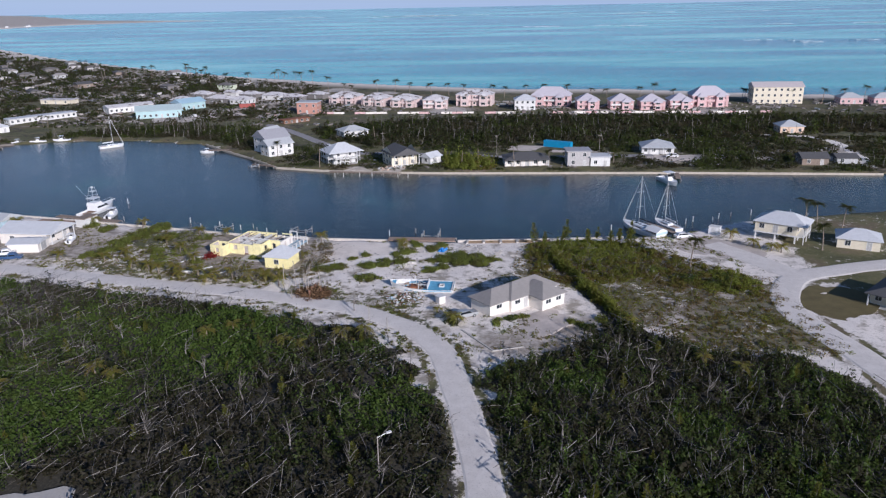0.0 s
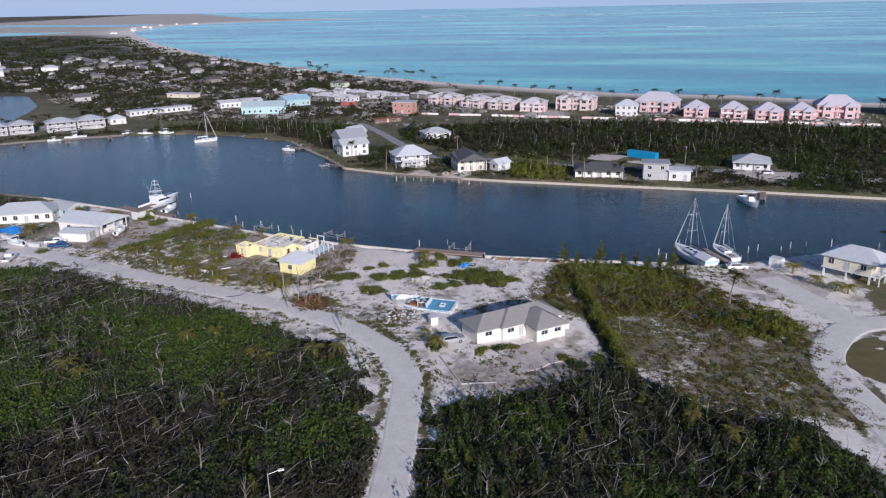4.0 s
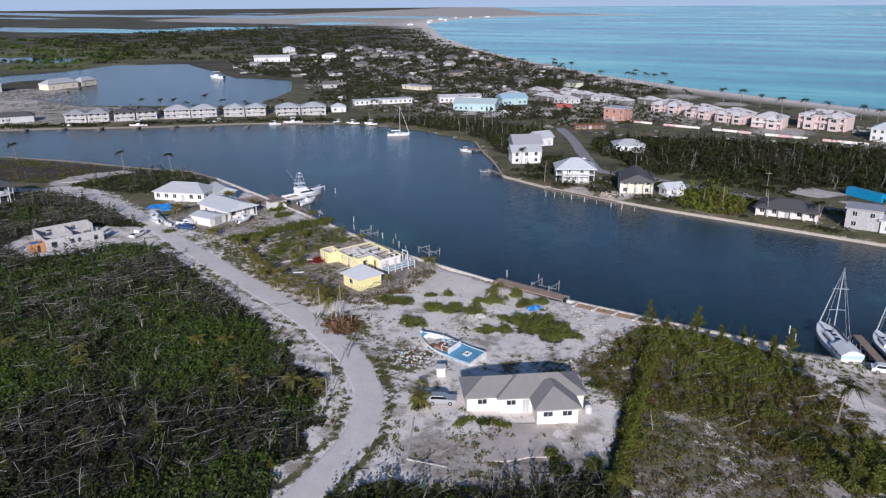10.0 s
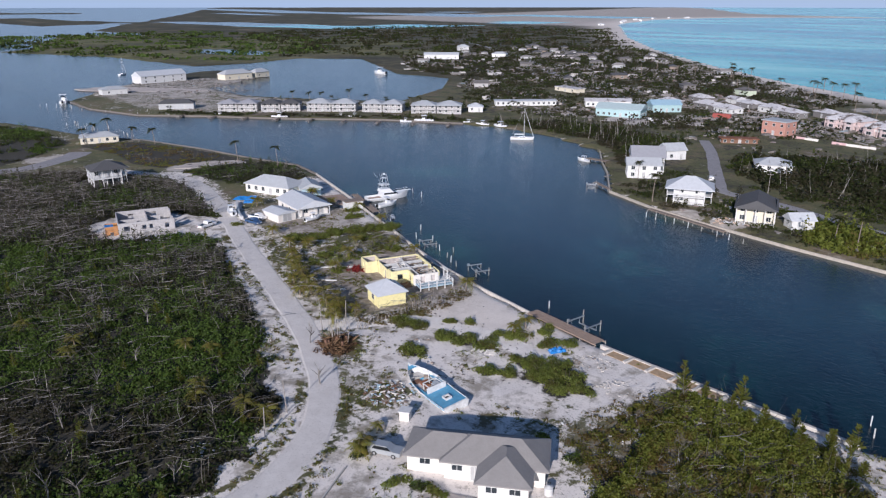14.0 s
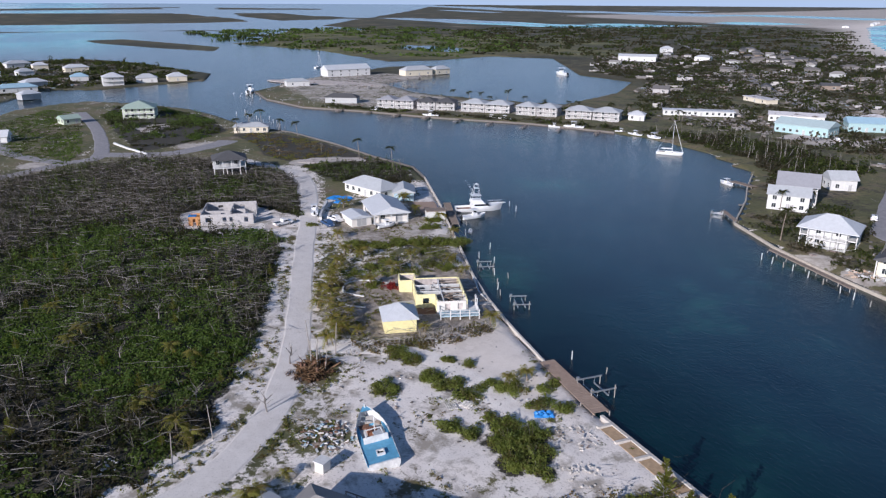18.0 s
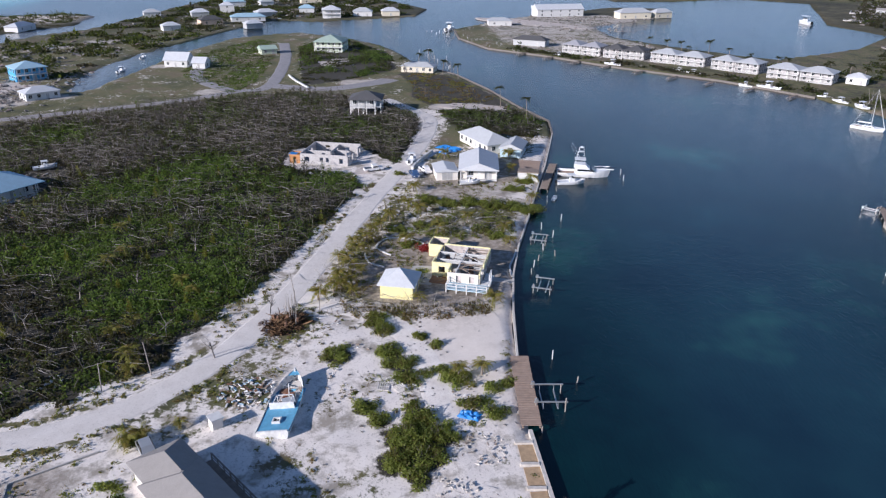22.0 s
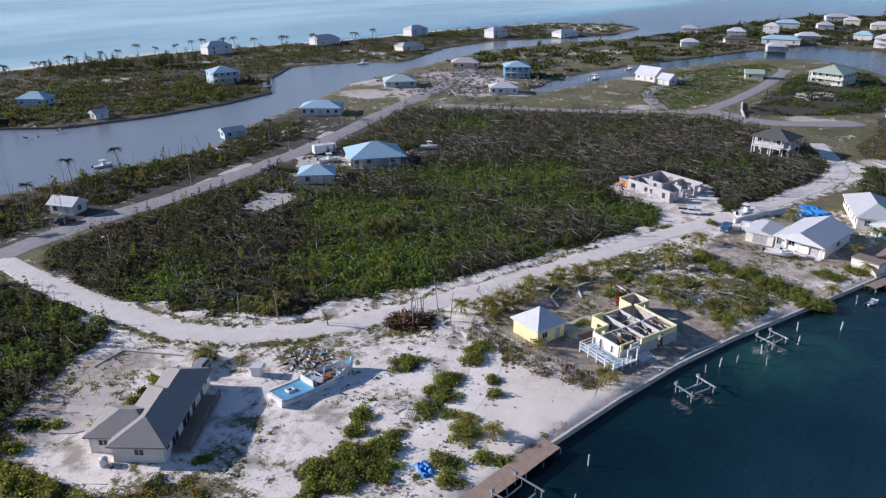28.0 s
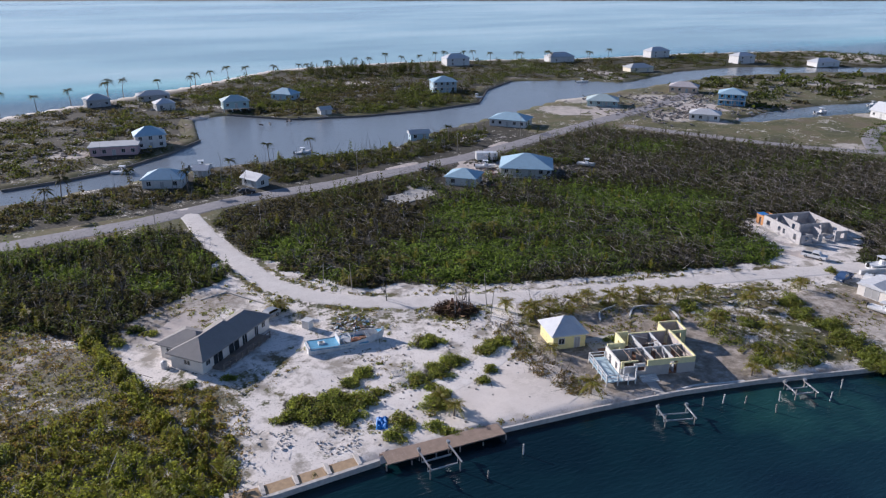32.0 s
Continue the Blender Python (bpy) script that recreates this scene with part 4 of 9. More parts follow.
def roofless_house():
    root = thing("roofless_house", "yellow house shell without a roof, storm damaged", "ruin", pose(-66, 37, GROUND, rz=-17.5))
    yel, pale, wht, gry = M["pale_yellow"], M["house_white"], M["white"], M["grey"]
    # front towards the canal: pale lower wall, faded yellow band above
    wall_part("front_wall", root, M["concrete"], "stained pale lower wall", -5.1, 5.0, 7.45, 5.0, 1.75, openings=((3.0, 4.4, 0, 1.75), (8.4, 10.2, 0.9, 1.75)))
    wall_part("front_band", root, yel, "faded yellow upper wall", -4.9, 5.0, 3.0, 5.0, 2.75, 0.25, openings=((2.8, 4.2, 1.76, 2.2),), z0=1.754)
    wall_part("front_band", root, pale, "white wall stump with a broken top", 3.4, 5.0, 5.2, 5.0, 2.3, 0.25, z0=1.754)
    wall_part("lintel_beam", root, yel, "yellow lintel beam", 4.6, 5.0, 7.4, 5.0, 2.9, 0.2, z0=2.65)
    wall_part("corner_pier", root, yel, "yellow corner pier", 6.95, 5.0, 7.4, 5.0, 2.65, 0.3, z0=1.754)
    wall_part("end_wall", root, pale, "white rendered end wall, stained", 7.45, -0.8, 7.45, 4.86, 2.6, openings=((1.6, 2.6, 0, 2.1), (4.0, 5.0, 0.9, 2.1)))
    wall_part("inner_end_wall", root, yel, "yellow wall of the wing", 4.3, -4.4, 4.3, -0.9, 2.9, openings=((1.2, 2.4, 0.9, 2.1),))
    wall_part("wing_wall", root, yel, "yellow wall behind the porch", 4.3, -0.8, 7.3, -0.8, 2.9, openings=((0.8, 1.8, 0, 2.1),))
    wall_part("back_wall", root, yel, "faded yellow back wall", 2.2, -4.4, 4.18, -4.4, 2.9)
    wall_part("back_wall", root, yel, "broken pale yellow back wall", -4.6, -4.4, 2.1, -4.4, 2.5, openings=((1.0, 2.2, 0.9, 2.1), (4.0, 5.2, 0, 2.1)))
    wall_part("west_wall", root, yel, "pale yellow side wall with a broken top", -5.1, -4.2, -5.1, 4.86, 2.7, openings=((2.0, 3.2, 0.9, 2.1), (6.0, 7.0, 0, 2.1)))
    wall_part("annex_wall", root, yel, "pale yellow annex wall", -8.1, -7.2, -8.1, -3.9, 2.7, openings=((1.0, 2.0, 0.9, 2.0),))
    wall_part("annex_wall", root, yel, "pale yellow annex wall", -8.0, -7.2, -4.7, -7.2, 2.7, openings=((1.2, 2.2, 0.9, 2.0),))
    wall_part("annex_wall", root, yel, "pale yellow annex wall", -4.7, -7.1, -4.7, -4.6, 2.5)
    wall_part("annex_wall", root, yel, "pale yellow annex wall", -8.0, -3.9, -5.3, -3.9, 2.6, openings=((0.8, 1.8, 0, 2.1),))
    # stained white plaster on the inner faces
    for run, h in (((-4.96, -4.1, -4.96, 4.7), 2.5), ((-4.5, -4.24, 2.0, -4.24), 2.4), ((7.3, -0.6, 7.3, 4.7), 2.4), ((-7.96, -7.05, -7.96, -4.05), 2.5), ((-7.9, -7.06, -4.85, -7.06), 2.5), ((-4.84, -6.95, -4.84, -4.7), 2.4)):
        wall_part("plaster_lining", root, M["plaster"], "stained whitish inner plaster", *run, h, 0.03, z0=0.13)
    for x in (-1.6, 1.8):
        wall_part("partition", root, gry, "bare partition wall", x, -4.2, x, 4.8, 2.4, 0.14, openings=((1.0, 1.9, 0, 2.05), (6.2, 7.2, 0, 2.05)))
        wall_part("wall_plate", root, wht, "white painted wall plate", x, -4.2, x, 4.8, 2.52, 0.22, z0=2.404)
    for x0, x1 in ((-4.9, -1.75), (-1.45, 1.65), (1.95, 7.2)):
        wall_part("partition", root, gry, "bare partition wall", x0, 0.6, x1, 0.6, 2.4, 0.14, openings=((0.8, 1.7, 0, 2.05),))
        wall_part("wall_plate", root, wht, "white painted wall plate", x0, 0.6, x1, 0.6, 2.51, 0.2, z0=2.404)
    part("floor_slab", boxes((-5.1, -4.4, -0.3, 7.45, 5.0, 0.12)), M["brown"], root, "brown dirty floor slab")
    part("annex_slab", boxes((-8.1, -7.2, -0.3, -4.7, -3.9, 0.12)), M["concrete"], root)
    for x in (-4.0, -2.8, 0.2, 3.0, 5.2):
        part("ceiling_joist", boxes((x, 0.75, 2.42, x + 0.08, 4.8, 2.56)), M["timber"], root)
    rg = random.Random(15)
    for k in range(14):
        w_ = rg.uniform(0.9, 2.2)
        part("broken_joist", boxes((-w_, -0.05, 0, w_, 0.05, 0.12)), M[rg.choice(("white", "timber", "house_white"))], root, m=pose(rg.uniform(-4.0, 5.5), rg.uniform(-3.4, 4.0), rg.uniform(1.6, 2.5), rg.uniform(-8, 8), rg.uniform(-24, 24), rg.choice((0, 90)) + rg.uniform(-18, 18)))
    rg = random.Random(5)
    for k in range(34):
        w_ = rg.uniform(0.25, 1.5)
        part("fallen_board", boxes((-w_, -0.12, 0, w_, 0.12, 0.07)), M[rg.choice(("timber", "timber", "white", "grey", "brown"))], root, m=pose(rg.uniform(-4.2, 6.4), rg.choice((rg.uniform(-3.4, -0.4), rg.uniform(1.4, 4.2))), rg.uniform(0.14, 0.5), rg.uniform(-12, 12), rg.uniform(-10, 10), rg.uniform(0, 180)))
    # white porch at the road end, its deck washed turquoise
    part("porch_deck", boxes((7.65, -0.5, 0.6, 10.5, 7.0, 0.78)), M["pale_blue"], root, "pale turquoise porch deck")
    part("porch_deck", boxes((5.6, 5.25, 0.6, 7.62, 7.0, 0.775)), M["white"], root)
    for x, y in ((10.42, -0.4), (10.42, 1.45), (10.42, 3.3), (10.42, 5.1), (10.42, 6.92), (8.6, 6.92), (6.9, 6.92), (7.75, -0.4), (5.7, 6.92)):
        part("porch_post", boxes((x - 0.09, y - 0.09, -0.4, x + 0.09, y + 0.09, 1.85)), wht, root)
    for z in (1.78, 1.25):
        part("porch_rail", boxes((10.37, -0.3, z, 10.47, 6.9, z + 0.1)), wht, root)
        part("porch_rail", boxes((7.8, -0.45, z, 10.36, -0.35, z + 0.1)), wht, root)
        part("porch_rail", boxes((6.9, 6.87, z, 10.36, 6.97, z + 0.1)), wht, root)
    for x in (5.7, 7.7):
        part("pergola_post", boxes((x - 0.1, 6.82, 0.776, x + 0.1, 7.0, 2.9)), wht, root)
    part("pergola_beam", boxes((5.6, 6.8, 2.9, 7.8, 7.0, 3.1)), wht, root)
    for k in range(4):
        part("step", boxes((1.6, 5.3 + 0.4 * k, -0.3, 4.4, 5.7 + 0.4 * k, 0.42 - 0.12 * k)), wht, root, "wide white entrance step")
    part("front_path", boxes((2.4, 6.95, -0.3, 3.9, 10.6, 0.06)), M["concrete"], root, "pale concrete path to the seawall")
    # curved white garden path edges
    for pts, nm in (([(-62.5, 46.5), (-66, 46.6), (-70, 48), (-74, 49.2)], "edging"), ([(-73, 24), (-77, 21), (-81, 22.5), (-82, 26), (-80, 29.5), (-76.5, 32)], "edging"), ([(-67.5, 22.5), (-70, 19.5), (-74, 18.8)], "edging")):
        ed = thing("path_edging", "curved white concrete garden path edging", "edging", pose(0, 0, GROUND))
        c = smooth_line(pts, 0.9)
        for a, b_ in zip(c, c[1:]):
            L = math.hypot(*(b_ - a)) + 0.05
            part("edge_stone", boxes((0, -0.16, -0.3, L, 0.16, 0.16)), M["white"], ed, m=pose(a[0], a[1], 0, rz=math.degrees(math.atan2(b_[1] - a[1], b_[0] - a[0]))))
    p = thing("garden_pad", "grey concrete slab behind the cottage", "slab", pose(-63.5, 29.5, GROUND, rz=-9))
    part("slab", boxes((-4, -2.2, -0.4, 4, 2.2, 0.10)), M["concrete"], p)


M["plaster"] = plain("stained_plaster", (0.52, 0.47, 0.45), 0.85, vary=0.4, scale=0.9)
roofless_house()


# ---- the white gabled house and the grey-roofed house by the jetty ----
house("gabled_house", "white house with a white metal gable roof", -127.6, 48.2, -7, 13, 9.6, 2.9, roof="gable", rise=1.9, wall=M["house_white"], over=0.5,
      windows=((1, -2, 1.5, 1.2, 1.0, "window"), (1, 2.6, 1.05, 1.6, 2.0, "door"), (0, -3, 1.5, 1.2, 1.0, "window"), (0, 2, 1.5, 1.2, 1.0, "window"), (2, 0, 1.5, 1.4, 1.0, "window")), porch=((1, 1.6, 3, 1, False),))
house("garage", "low white garage with a white roof", -124.3, 38.9, 4, 7.5, 5.6, 2.3, roof="gable", rise=0.7, wall=M["house_white"], over=0.3, windows=((1, 0, 1.05, 2.6, 2.0, "door"),))
house("grey_roof_house", "pale house with light grey gabled roofs", -153, 53.5, 22, 17, 8.5, 2.8, roof="hip", rise=2.4, wall=M["house_white"], roof_mat=M["roof_light"], windows=rows_of_windows(17, 8.5, 1, 2.8))
house("garden_wing", "pale wing with a light grey roof", -144.5, 60.5, -20, 9, 6, 2.6, roof="gable", rise=1.4, wall=M["pale_blue"], roof_mat=M["roof_light"], windows=rows_of_windows(9, 6, 1, 2.6))
house("pool_shed", "small white shed with a flat brown roof by the seawall", -119.6, 60.2, 76, 5.2, 3.0, 2.3, roof="flat", rise=0.2, wall=M["white"], over=0.15, roof_mat=M["timber"], windows=((0, 0, 0.9, 0.9, 1.4, "door"),))
dk = thing("timber_terrace", "brown timber terrace beside the jetty", "deck", pose(-131, 61.5, GROUND, rz=-15))
for k in range(22):
    part("plank", boxes((-6 + k * 0.55, -4, 0.02, -5.5 + k * 0.55, 4, 0.14)), M["warm_timber"] if "warm_timber" in M else M["timber"], dk)


# ---- the concrete block shell in the scrub ----
def block_shell():
    root = thing("block_shell", "unfinished grey concrete block house without a roof", "ruin", pose(-143.4, 8.0, GROUND, rz=-15))
    grey = M["house_grey"]
    for nm, lab, run, h, t, ops in (
            ("east_wall", "grey block wall with window holes", (8, -6.2, 8, 7.4), 3.0, 0.24, ((1.2, 2.6, 0.9, 2.1), (5.6, 6.6, 0.9, 2.1), (7.4, 8.2, 0.9, 2.1), (11.2, 12.2, 0.7, 2.1))),
            ("north_wall", "broken grey block wall", (2.2, 7.4, 3.3, 7.4), 2.3, 0.24, ()),
            ("north_wall", "broken grey block wall", (4.9, 7.4, 7.88, 7.4), 2.4, 0.24, ((1.0, 2.0, 0.9, 2.1),)),
            ("north_wall", "broken grey block wall", (-4.6, 7.4, -1.2, 7.4), 2.7, 0.24, ((1.0, 2.0, 0.9, 2.1),)),
            ("west_wall", "grey block wall with window holes", (-4.6, -6.2, -4.6, 7.28), 3.0, 0.24, ((3, 4.4, 0.9, 2.1), (9, 10.2, 0.9, 2.1))),
            ("south_wall", "grey block wall", (-4.48, -6.2, 7.88, -6.2), 3.0, 0.24, ((3, 4.4, 0.9, 2.1), (8.5, 9.6, 0, 2.1))),
            ("partition", "bare block partition", (3.4, -6.08, 3.4, 1.0), 2.7, 0.18, ((4.5, 5.5, 0, 2.1),)),
            ("partition", "bare block partition", (-4.48, 1.1, 3.4, 1.1), 2.6, 0.18, ((2.0, 3.0, 0, 2.1),)),
            ("partition", "bare block partition", (0.2, 1.2, 0.2, 4.6), 2.2, 0.18, ())):
        wall_part(nm, root, grey, lab, *run, h, t, ops)
    part("floor_slab", boxes((-4.9, -6.5, -0.4, 8.3, 7.7, 0.15)), M["concrete"], root, "pale dusty floor slab")
    part("floor_slab", boxes((8.3, -6.5, -0.4, 9.6, 3.5, 0.02)), M["concrete"], root)
    for k, (x, y, a) in enumerate(((5.4, 5.2, 20), (4.4, 6.2, -35), (1.0, 6.0, 60), (-2.6, 4.4, 15), (2.0, 3.0, 80), (5.8, 3.2, 130))):
        part("loose_sheet", boxes((-1.1, -0.6, 0, 1.1, 0.6, 0.05)), M["white" if k % 2 else "concrete"], root, m=pose(x, y, 0.3 + 0.25 * (k % 3), 12 * math.sin(k), 10 * math.cos(k * 2), a))
    for nm, lab, run, ops in (("lean_to", "orange plywood lean-to wall", (4.6, -9.4, 7.8, -9.4), ((1.2, 2.0, 0, 1.8),)), ("lean_to", "orange plywood lean-to wall", (7.8, -9.3, 7.8, -6.4), ((1.0, 1.8, 0, 1.9),)), ("lean_to", "orange plywood lean-to wall", (4.6, -9.3, 4.6, -6.4), ())):
        wall_part(nm, root, M["plywood"], lab, *run, 2.5, 0.08, ops)
    part("tarpaulin", boxes((5.8, -9.5, 2.5, 7.9, -7.4, 2.56)), M["tarp"], root, "blue tarpaulin sheet over the lean-to")


M["house_grey"] = plain("bare_grey_block", (0.47, 0.455, 0.455), 0.9, vary=0.25)
M["plywood"] = plain("orange_plywood", (0.52, 0.26, 0.10), 0.8)
M["tarp"] = plain("blue_tarpaulin", (0.04, 0.22, 0.60), 0.5)
block_shell()
house("stilt_house", "grey-roofed house on white stilts with open galleries", -201.0, 16.4, 84, 9, 8, 2.8, roof="hip", rise=2.3, stilts=2.6, wall=M["grey"], roof_mat=M["roof_dark"], windows=rows_of_windows(9, 8, 1, 2.8), porch=((0, 1.8, 4, 1, True), (1, 1.8, 3, 1, True)))

# ---- houses round the wooded block and on the south canals: name, label, x, y, rot, w, d, wall height, roof, rise, wall, roof colour, storeys, stilts, porch ----
HOUSES = [
    ("bungalow", "wide white bungalow with a pale blue hip roof", -113.5, -71, -35 + 180, 14, 12, 3.0, "hip", 3.2, "white", "roof_blue", 1, 0, ((0, 1.8, 6, 1, False), (1, 1.5, 4, 1, False))),
    ("small_bungalow", "small white bungalow with a pale roof", -90.5, -68.5, 135, 9, 8, 2.6, "hip", 1.9, "white", "roof_blue", 1, 0, ()),
    ("garden_shed", "white wooden shed with a gable roof", -34.8, -94.2, 115, 6.5, 4.5, 2.3, "gable", 1.6, "white", "roof_white", 1, 0, ()),
    ("canal_house", "white canal-side house with a pale blue roof", -11.5, -106, 158, 11, 8, 2.8, "hip", 2.2, "white", "roof_blue", 1, 0, ()),
    ("canal_bungalow", "long white bungalow with a pale roof", -150, -135, 130, 15, 10, 2.8, "hip", 2.2, "white", "roof_blue", 1, 0, ()),
    ("teal_house", "teal house with a turquoise hip roof", -213.5, -154.5, 140, 14, 9, 2.8, "hip", 2.4, "teal", "roof_turq", 1, 0, ((0, 1.8, 5, 1, True),)),
    ("blue_house", "tall bright blue house with a white hip roof", -269, -128, 130, 12, 10, 5.6, "hip", 2.3, "blue", "roof_blue", 2, 0, ((0, 1.8, 5, 2, True),)),
    ("pale_house", "low white house with a white roof", -229.5, -107, 130, 12, 8, 2.8, "hip", 1.8, "white", "roof_white", 1, 0, ()),
    ("tan_house", "tan house with a pale brown roof", -277, -166.5, 130, 14, 9, 3.0, "hip", 2.2, "peach", "roof_pink", 1, 0, ()),
    ("twin_gable_house", "white house with steep twin gables", -302.0, -73, 80, 11, 8, 3.0, "gable", 3.4, "white", "roof_white", 1, 0, ()),
    ("gable_annex", "small white gabled annex", -296, -61.5, 80, 6, 6, 2.6, "gable", 2.4, "white", "roof_white", 1, 0, ()),
    ("green_roof_house", "pale green two-storey house with a sage roof", -350, -4, 80, 15, 14, 5.4, "hip", 3.0, "pale_green", "roof_green", 2, 0, ((0, 2.0, 5, 2, True),)),
    ("green_shed", "small sage green shed", -339.8, -37, 114, 8, 7, 2.6, "gable", 1.6, "pale_green", "roof_green", 1, 0, ()),
    ("point_house", "low cream house with pale storm-torn roof", -283, 40, 73, 15, 8, 2.8, "hip", 1.6, "cream", "roof_light", 1, 0, ()),
    ("spit_house", "pale blue house on the sand spit", -166, -224.5, 165, 12, 9, 5.4, "hip", 2.4, "pale_blue", "roof_blue", 2, 0, ((0, 1.8, 5, 2, True),)),
    ("spit_house", "turquoise bungalow on the sand spit", -57.5, -217, 176, 11, 8, 3.0, "hip", 2.2, "teal", "roof_turq", 1, 1.6, ()),
    ("spit_house", "white house with a pale blue roof on the spit", -14.5, -161, 178, 10, 8, 4.6, "hip", 2.6, "white", "roof_blue", 2, 0, ()),
    ("beach_house", "white beach house with a hip roof", -223.9, -316, 175, 16, 9, 4.6, "hip", 2.8, "white", "roof_white", 2, 0, ()),
    ("beach_house", "white beach house with a hip roof", -296.4, -301, 172, 18, 9, 3.6, "hip", 2.8, "white", "roof_white", 1, 0, ()),
    ("beach_house", "white beach house with a hip roof", -375.5, -292, 175, 16, 9, 4.6, "hip", 2.6, "white", "roof_white", 2, 0, ()),
    ("canal_cottage", "low white cottage with a pale roof", -310.2, -238, 170, 16, 9, 2.8, "hip", 2.2, "cream", "roof_light", 1, 0, ()),
    ("canal_cottage", "white two-storey canal cottage", -403.5, -240, 173, 14, 9, 5.0, "hip", 2.2, "white", "roof_white", 2, 0, ()),
    ("canal_cottage", "wide white canal cottage", -440, -205, 169, 18, 9, 3.0, "hip", 2.2, "white", "roof_white", 1, 0, ()),
    ("beach_cottage", "grey beach cottage with a pale roof", -4, -255.7, -172, 10, 8, 3.4, "hip", 2.2, "grey", "roof_light", 1, 0, ()),
    ("beach_cottage", "pale blue beach cottage with a blue-grey roof", -86, -236, 130, 11, 8, 3.0, "hip", 2.4, "pale_blue", "roof_blue", 1, 0, ()),
    ("beach_cottage", "small white beach cottage", -30, -234, -175, 8, 7, 3.0, "hip", 1.8, "white", "roof_white", 1, 0, ()),
    ("beach_cottage", "low grey beach cottage under palms", -29, -262, 180, 14, 8, 2.8, "hip", 1.8, "grey", "roof_light", 1, 0, ()),
    ("boat_shed", "small open canal boat shed with a pale roof", -90, -191, -177, 5, 4, 2.2, "gable", 1.2, "white", "roof_light", 1, 0, ()),
    ("boat_shed", "small pale canal shed", -105, -128.7, 168, 7, 4, 2.2, "gable", 1.2, "pale_blue", "roof_light", 1, 0, ()),
    ("boat_shed", "small white canal shed", -23, -111.8, 153, 4, 4, 2.2, "gable", 1.2, "white", "roof_white", 1, 0, ()),
    ("roofless_villa", "pink villa stripped to its frame", -2.5, -155, 168, 15, 8, 3.0, "flat", 0.3, "pink", "roof_light", 1, 0, ()),
    # across the water
    ("three_storey_house", "tall white gabled house with stacked balconies", -93.5, 168.5, 40, 11, 9, 5.8, "gable", 3.0, "white", "roof_pale", 2, 0.4, ((0, 2.0, 4, 2, True),)),
    ("front_house", "white two-storey house with a gable roof", -89, 160, 40, 11, 7, 4.6, "gable", 2.0, "white", "roof_light", 2, 0, ()),
    ("gable_cottage", "white gabled cottage by the lane", -100, 195.5, 60, 8, 7, 3.6, "gable", 2.4, "white", "roof_light", 1, 0, ()),
    ("veranda_house", "white two-storey house ringed by verandas under a white hip roof", -60.5, 142.5, 30, 9, 8, 4.8, "hip", 3.0, "white", "roof_white", 2, 0, ((0, 2.2, 6, 2, True), (1, 2.0, 4, 2, True), (3, 2.0, 4, 2, True))),
    ("cream_house", "cream gabled house with a dark grey roof", -37.5, 138.5, 25, 10, 10, 4.6, "gable", 2.4, "cream", "roof_dark", 2, 0, ((0, 3.0, 5, 1, True),)),
    ("white_shed", "small white gabled shed", -25.5, 138.5, 50, 6, 4.5, 2.6, "gable", 1.6, "white", "roof_white", 1, 0, ()),
    ("dark_roof_bungalow", "long white bungalow with a dark grey roof", 9.6, 134, 2, 16, 9, 2.7, "hip", 2.0, "house_white", "roof_dark", 1, 0, ((0, 1.6, 6, 1, False),)),
    ("flat_house", "white two-storey house with a flat roof", 28.5, 131.5, 0, 8.2, 7, 5.4, "flat", 0.3, "house_grey", "roof_pale", 2, 0, ()),
    ("flat_annex", "white single-storey flat-roofed annex", 36.2, 130.4, 0, 7, 6, 3.3, "flat", 0.3, "white", "roof_white", 1, 0, ()),
    ("hip_cottage", "white cottage with a light grey hip roof", -64, 203.5, 30, 12, 9, 2.7, "hip", 2.0, "white", "roof_light", 1, 0, ()),
    ("grey_hip_house", "white house with a grey hip roof", 63, 153, -8, 12, 10, 2.9, "hip", 2.4, "white", "roof_light", 1, 0, ((0, 1.8, 4, 1, False),)),
    ("tan_hip_house", "tan house with a grey hip roof", 132.5, 194, -5, 10, 9, 3.2, "hip", 2.2, "peach", "roof_light", 1, 0, ()),
    ("dark_hut", "dark timber hut beside the canal", 112, 127, -5, 9, 7, 2.6, "gable", 1.6, "timber", "roof_dark", 1, 0, ()),
    ("dark_hut", "dark low canal hut", 124, 128, -5, 7, 6, 2.2, "gable", 1.2, "grey", "roof_dark", 1, 0, ()),
    ("orange_house", "orange two-storey block with a flat roof", -98.7, 281, -5, 11.5, 9, 6.2, "flat", 0.4, "orange", "roof_light", 2, 0, ()),
    ("red_ruin", "low roofless red brick building", -100, 247, 40, 15, 5, 1.8, "flat", 0.2, "brown", "rust", 1, 0, ()),
    ("workshop", "long teal workshop with turquoise roof", -182.5, 277, 20, 24, 14, 4.2, "gable", 2.4, "teal", "roof_turq", 1, 0, ()),
    ("workshop", "turquoise workshop with a pale roof", -177, 309, 50, 16, 11, 4.2, "gable", 2.2, "teal", "roof_blue", 1, 0, ()),
    ("warehouse", "long low white warehouse with a torn roof", -211, 303, 42, 26, 10, 3.4, "gable", 1.2, "white", "roof_torn", 1, 0, ()),
    ("village_house", "low pale house with a patched white roof", -189, 334, -20, 13, 9, 3.0, "hip", 1.8, "dull_wall", "roof_torn", 1, 0, ()),
    ("village_house", "low pale house with a patched white roof", -186, 364, -25, 14, 8, 3.0, "hip", 1.8, "dull_wall", "roof_torn", 1, 0, ()),
    ("village_house", "wide low house with a white roof", -166, 338, -22, 16, 9, 3.0, "hip", 2.0, "dull_wall", "roof_torn", 1, 0, ()),
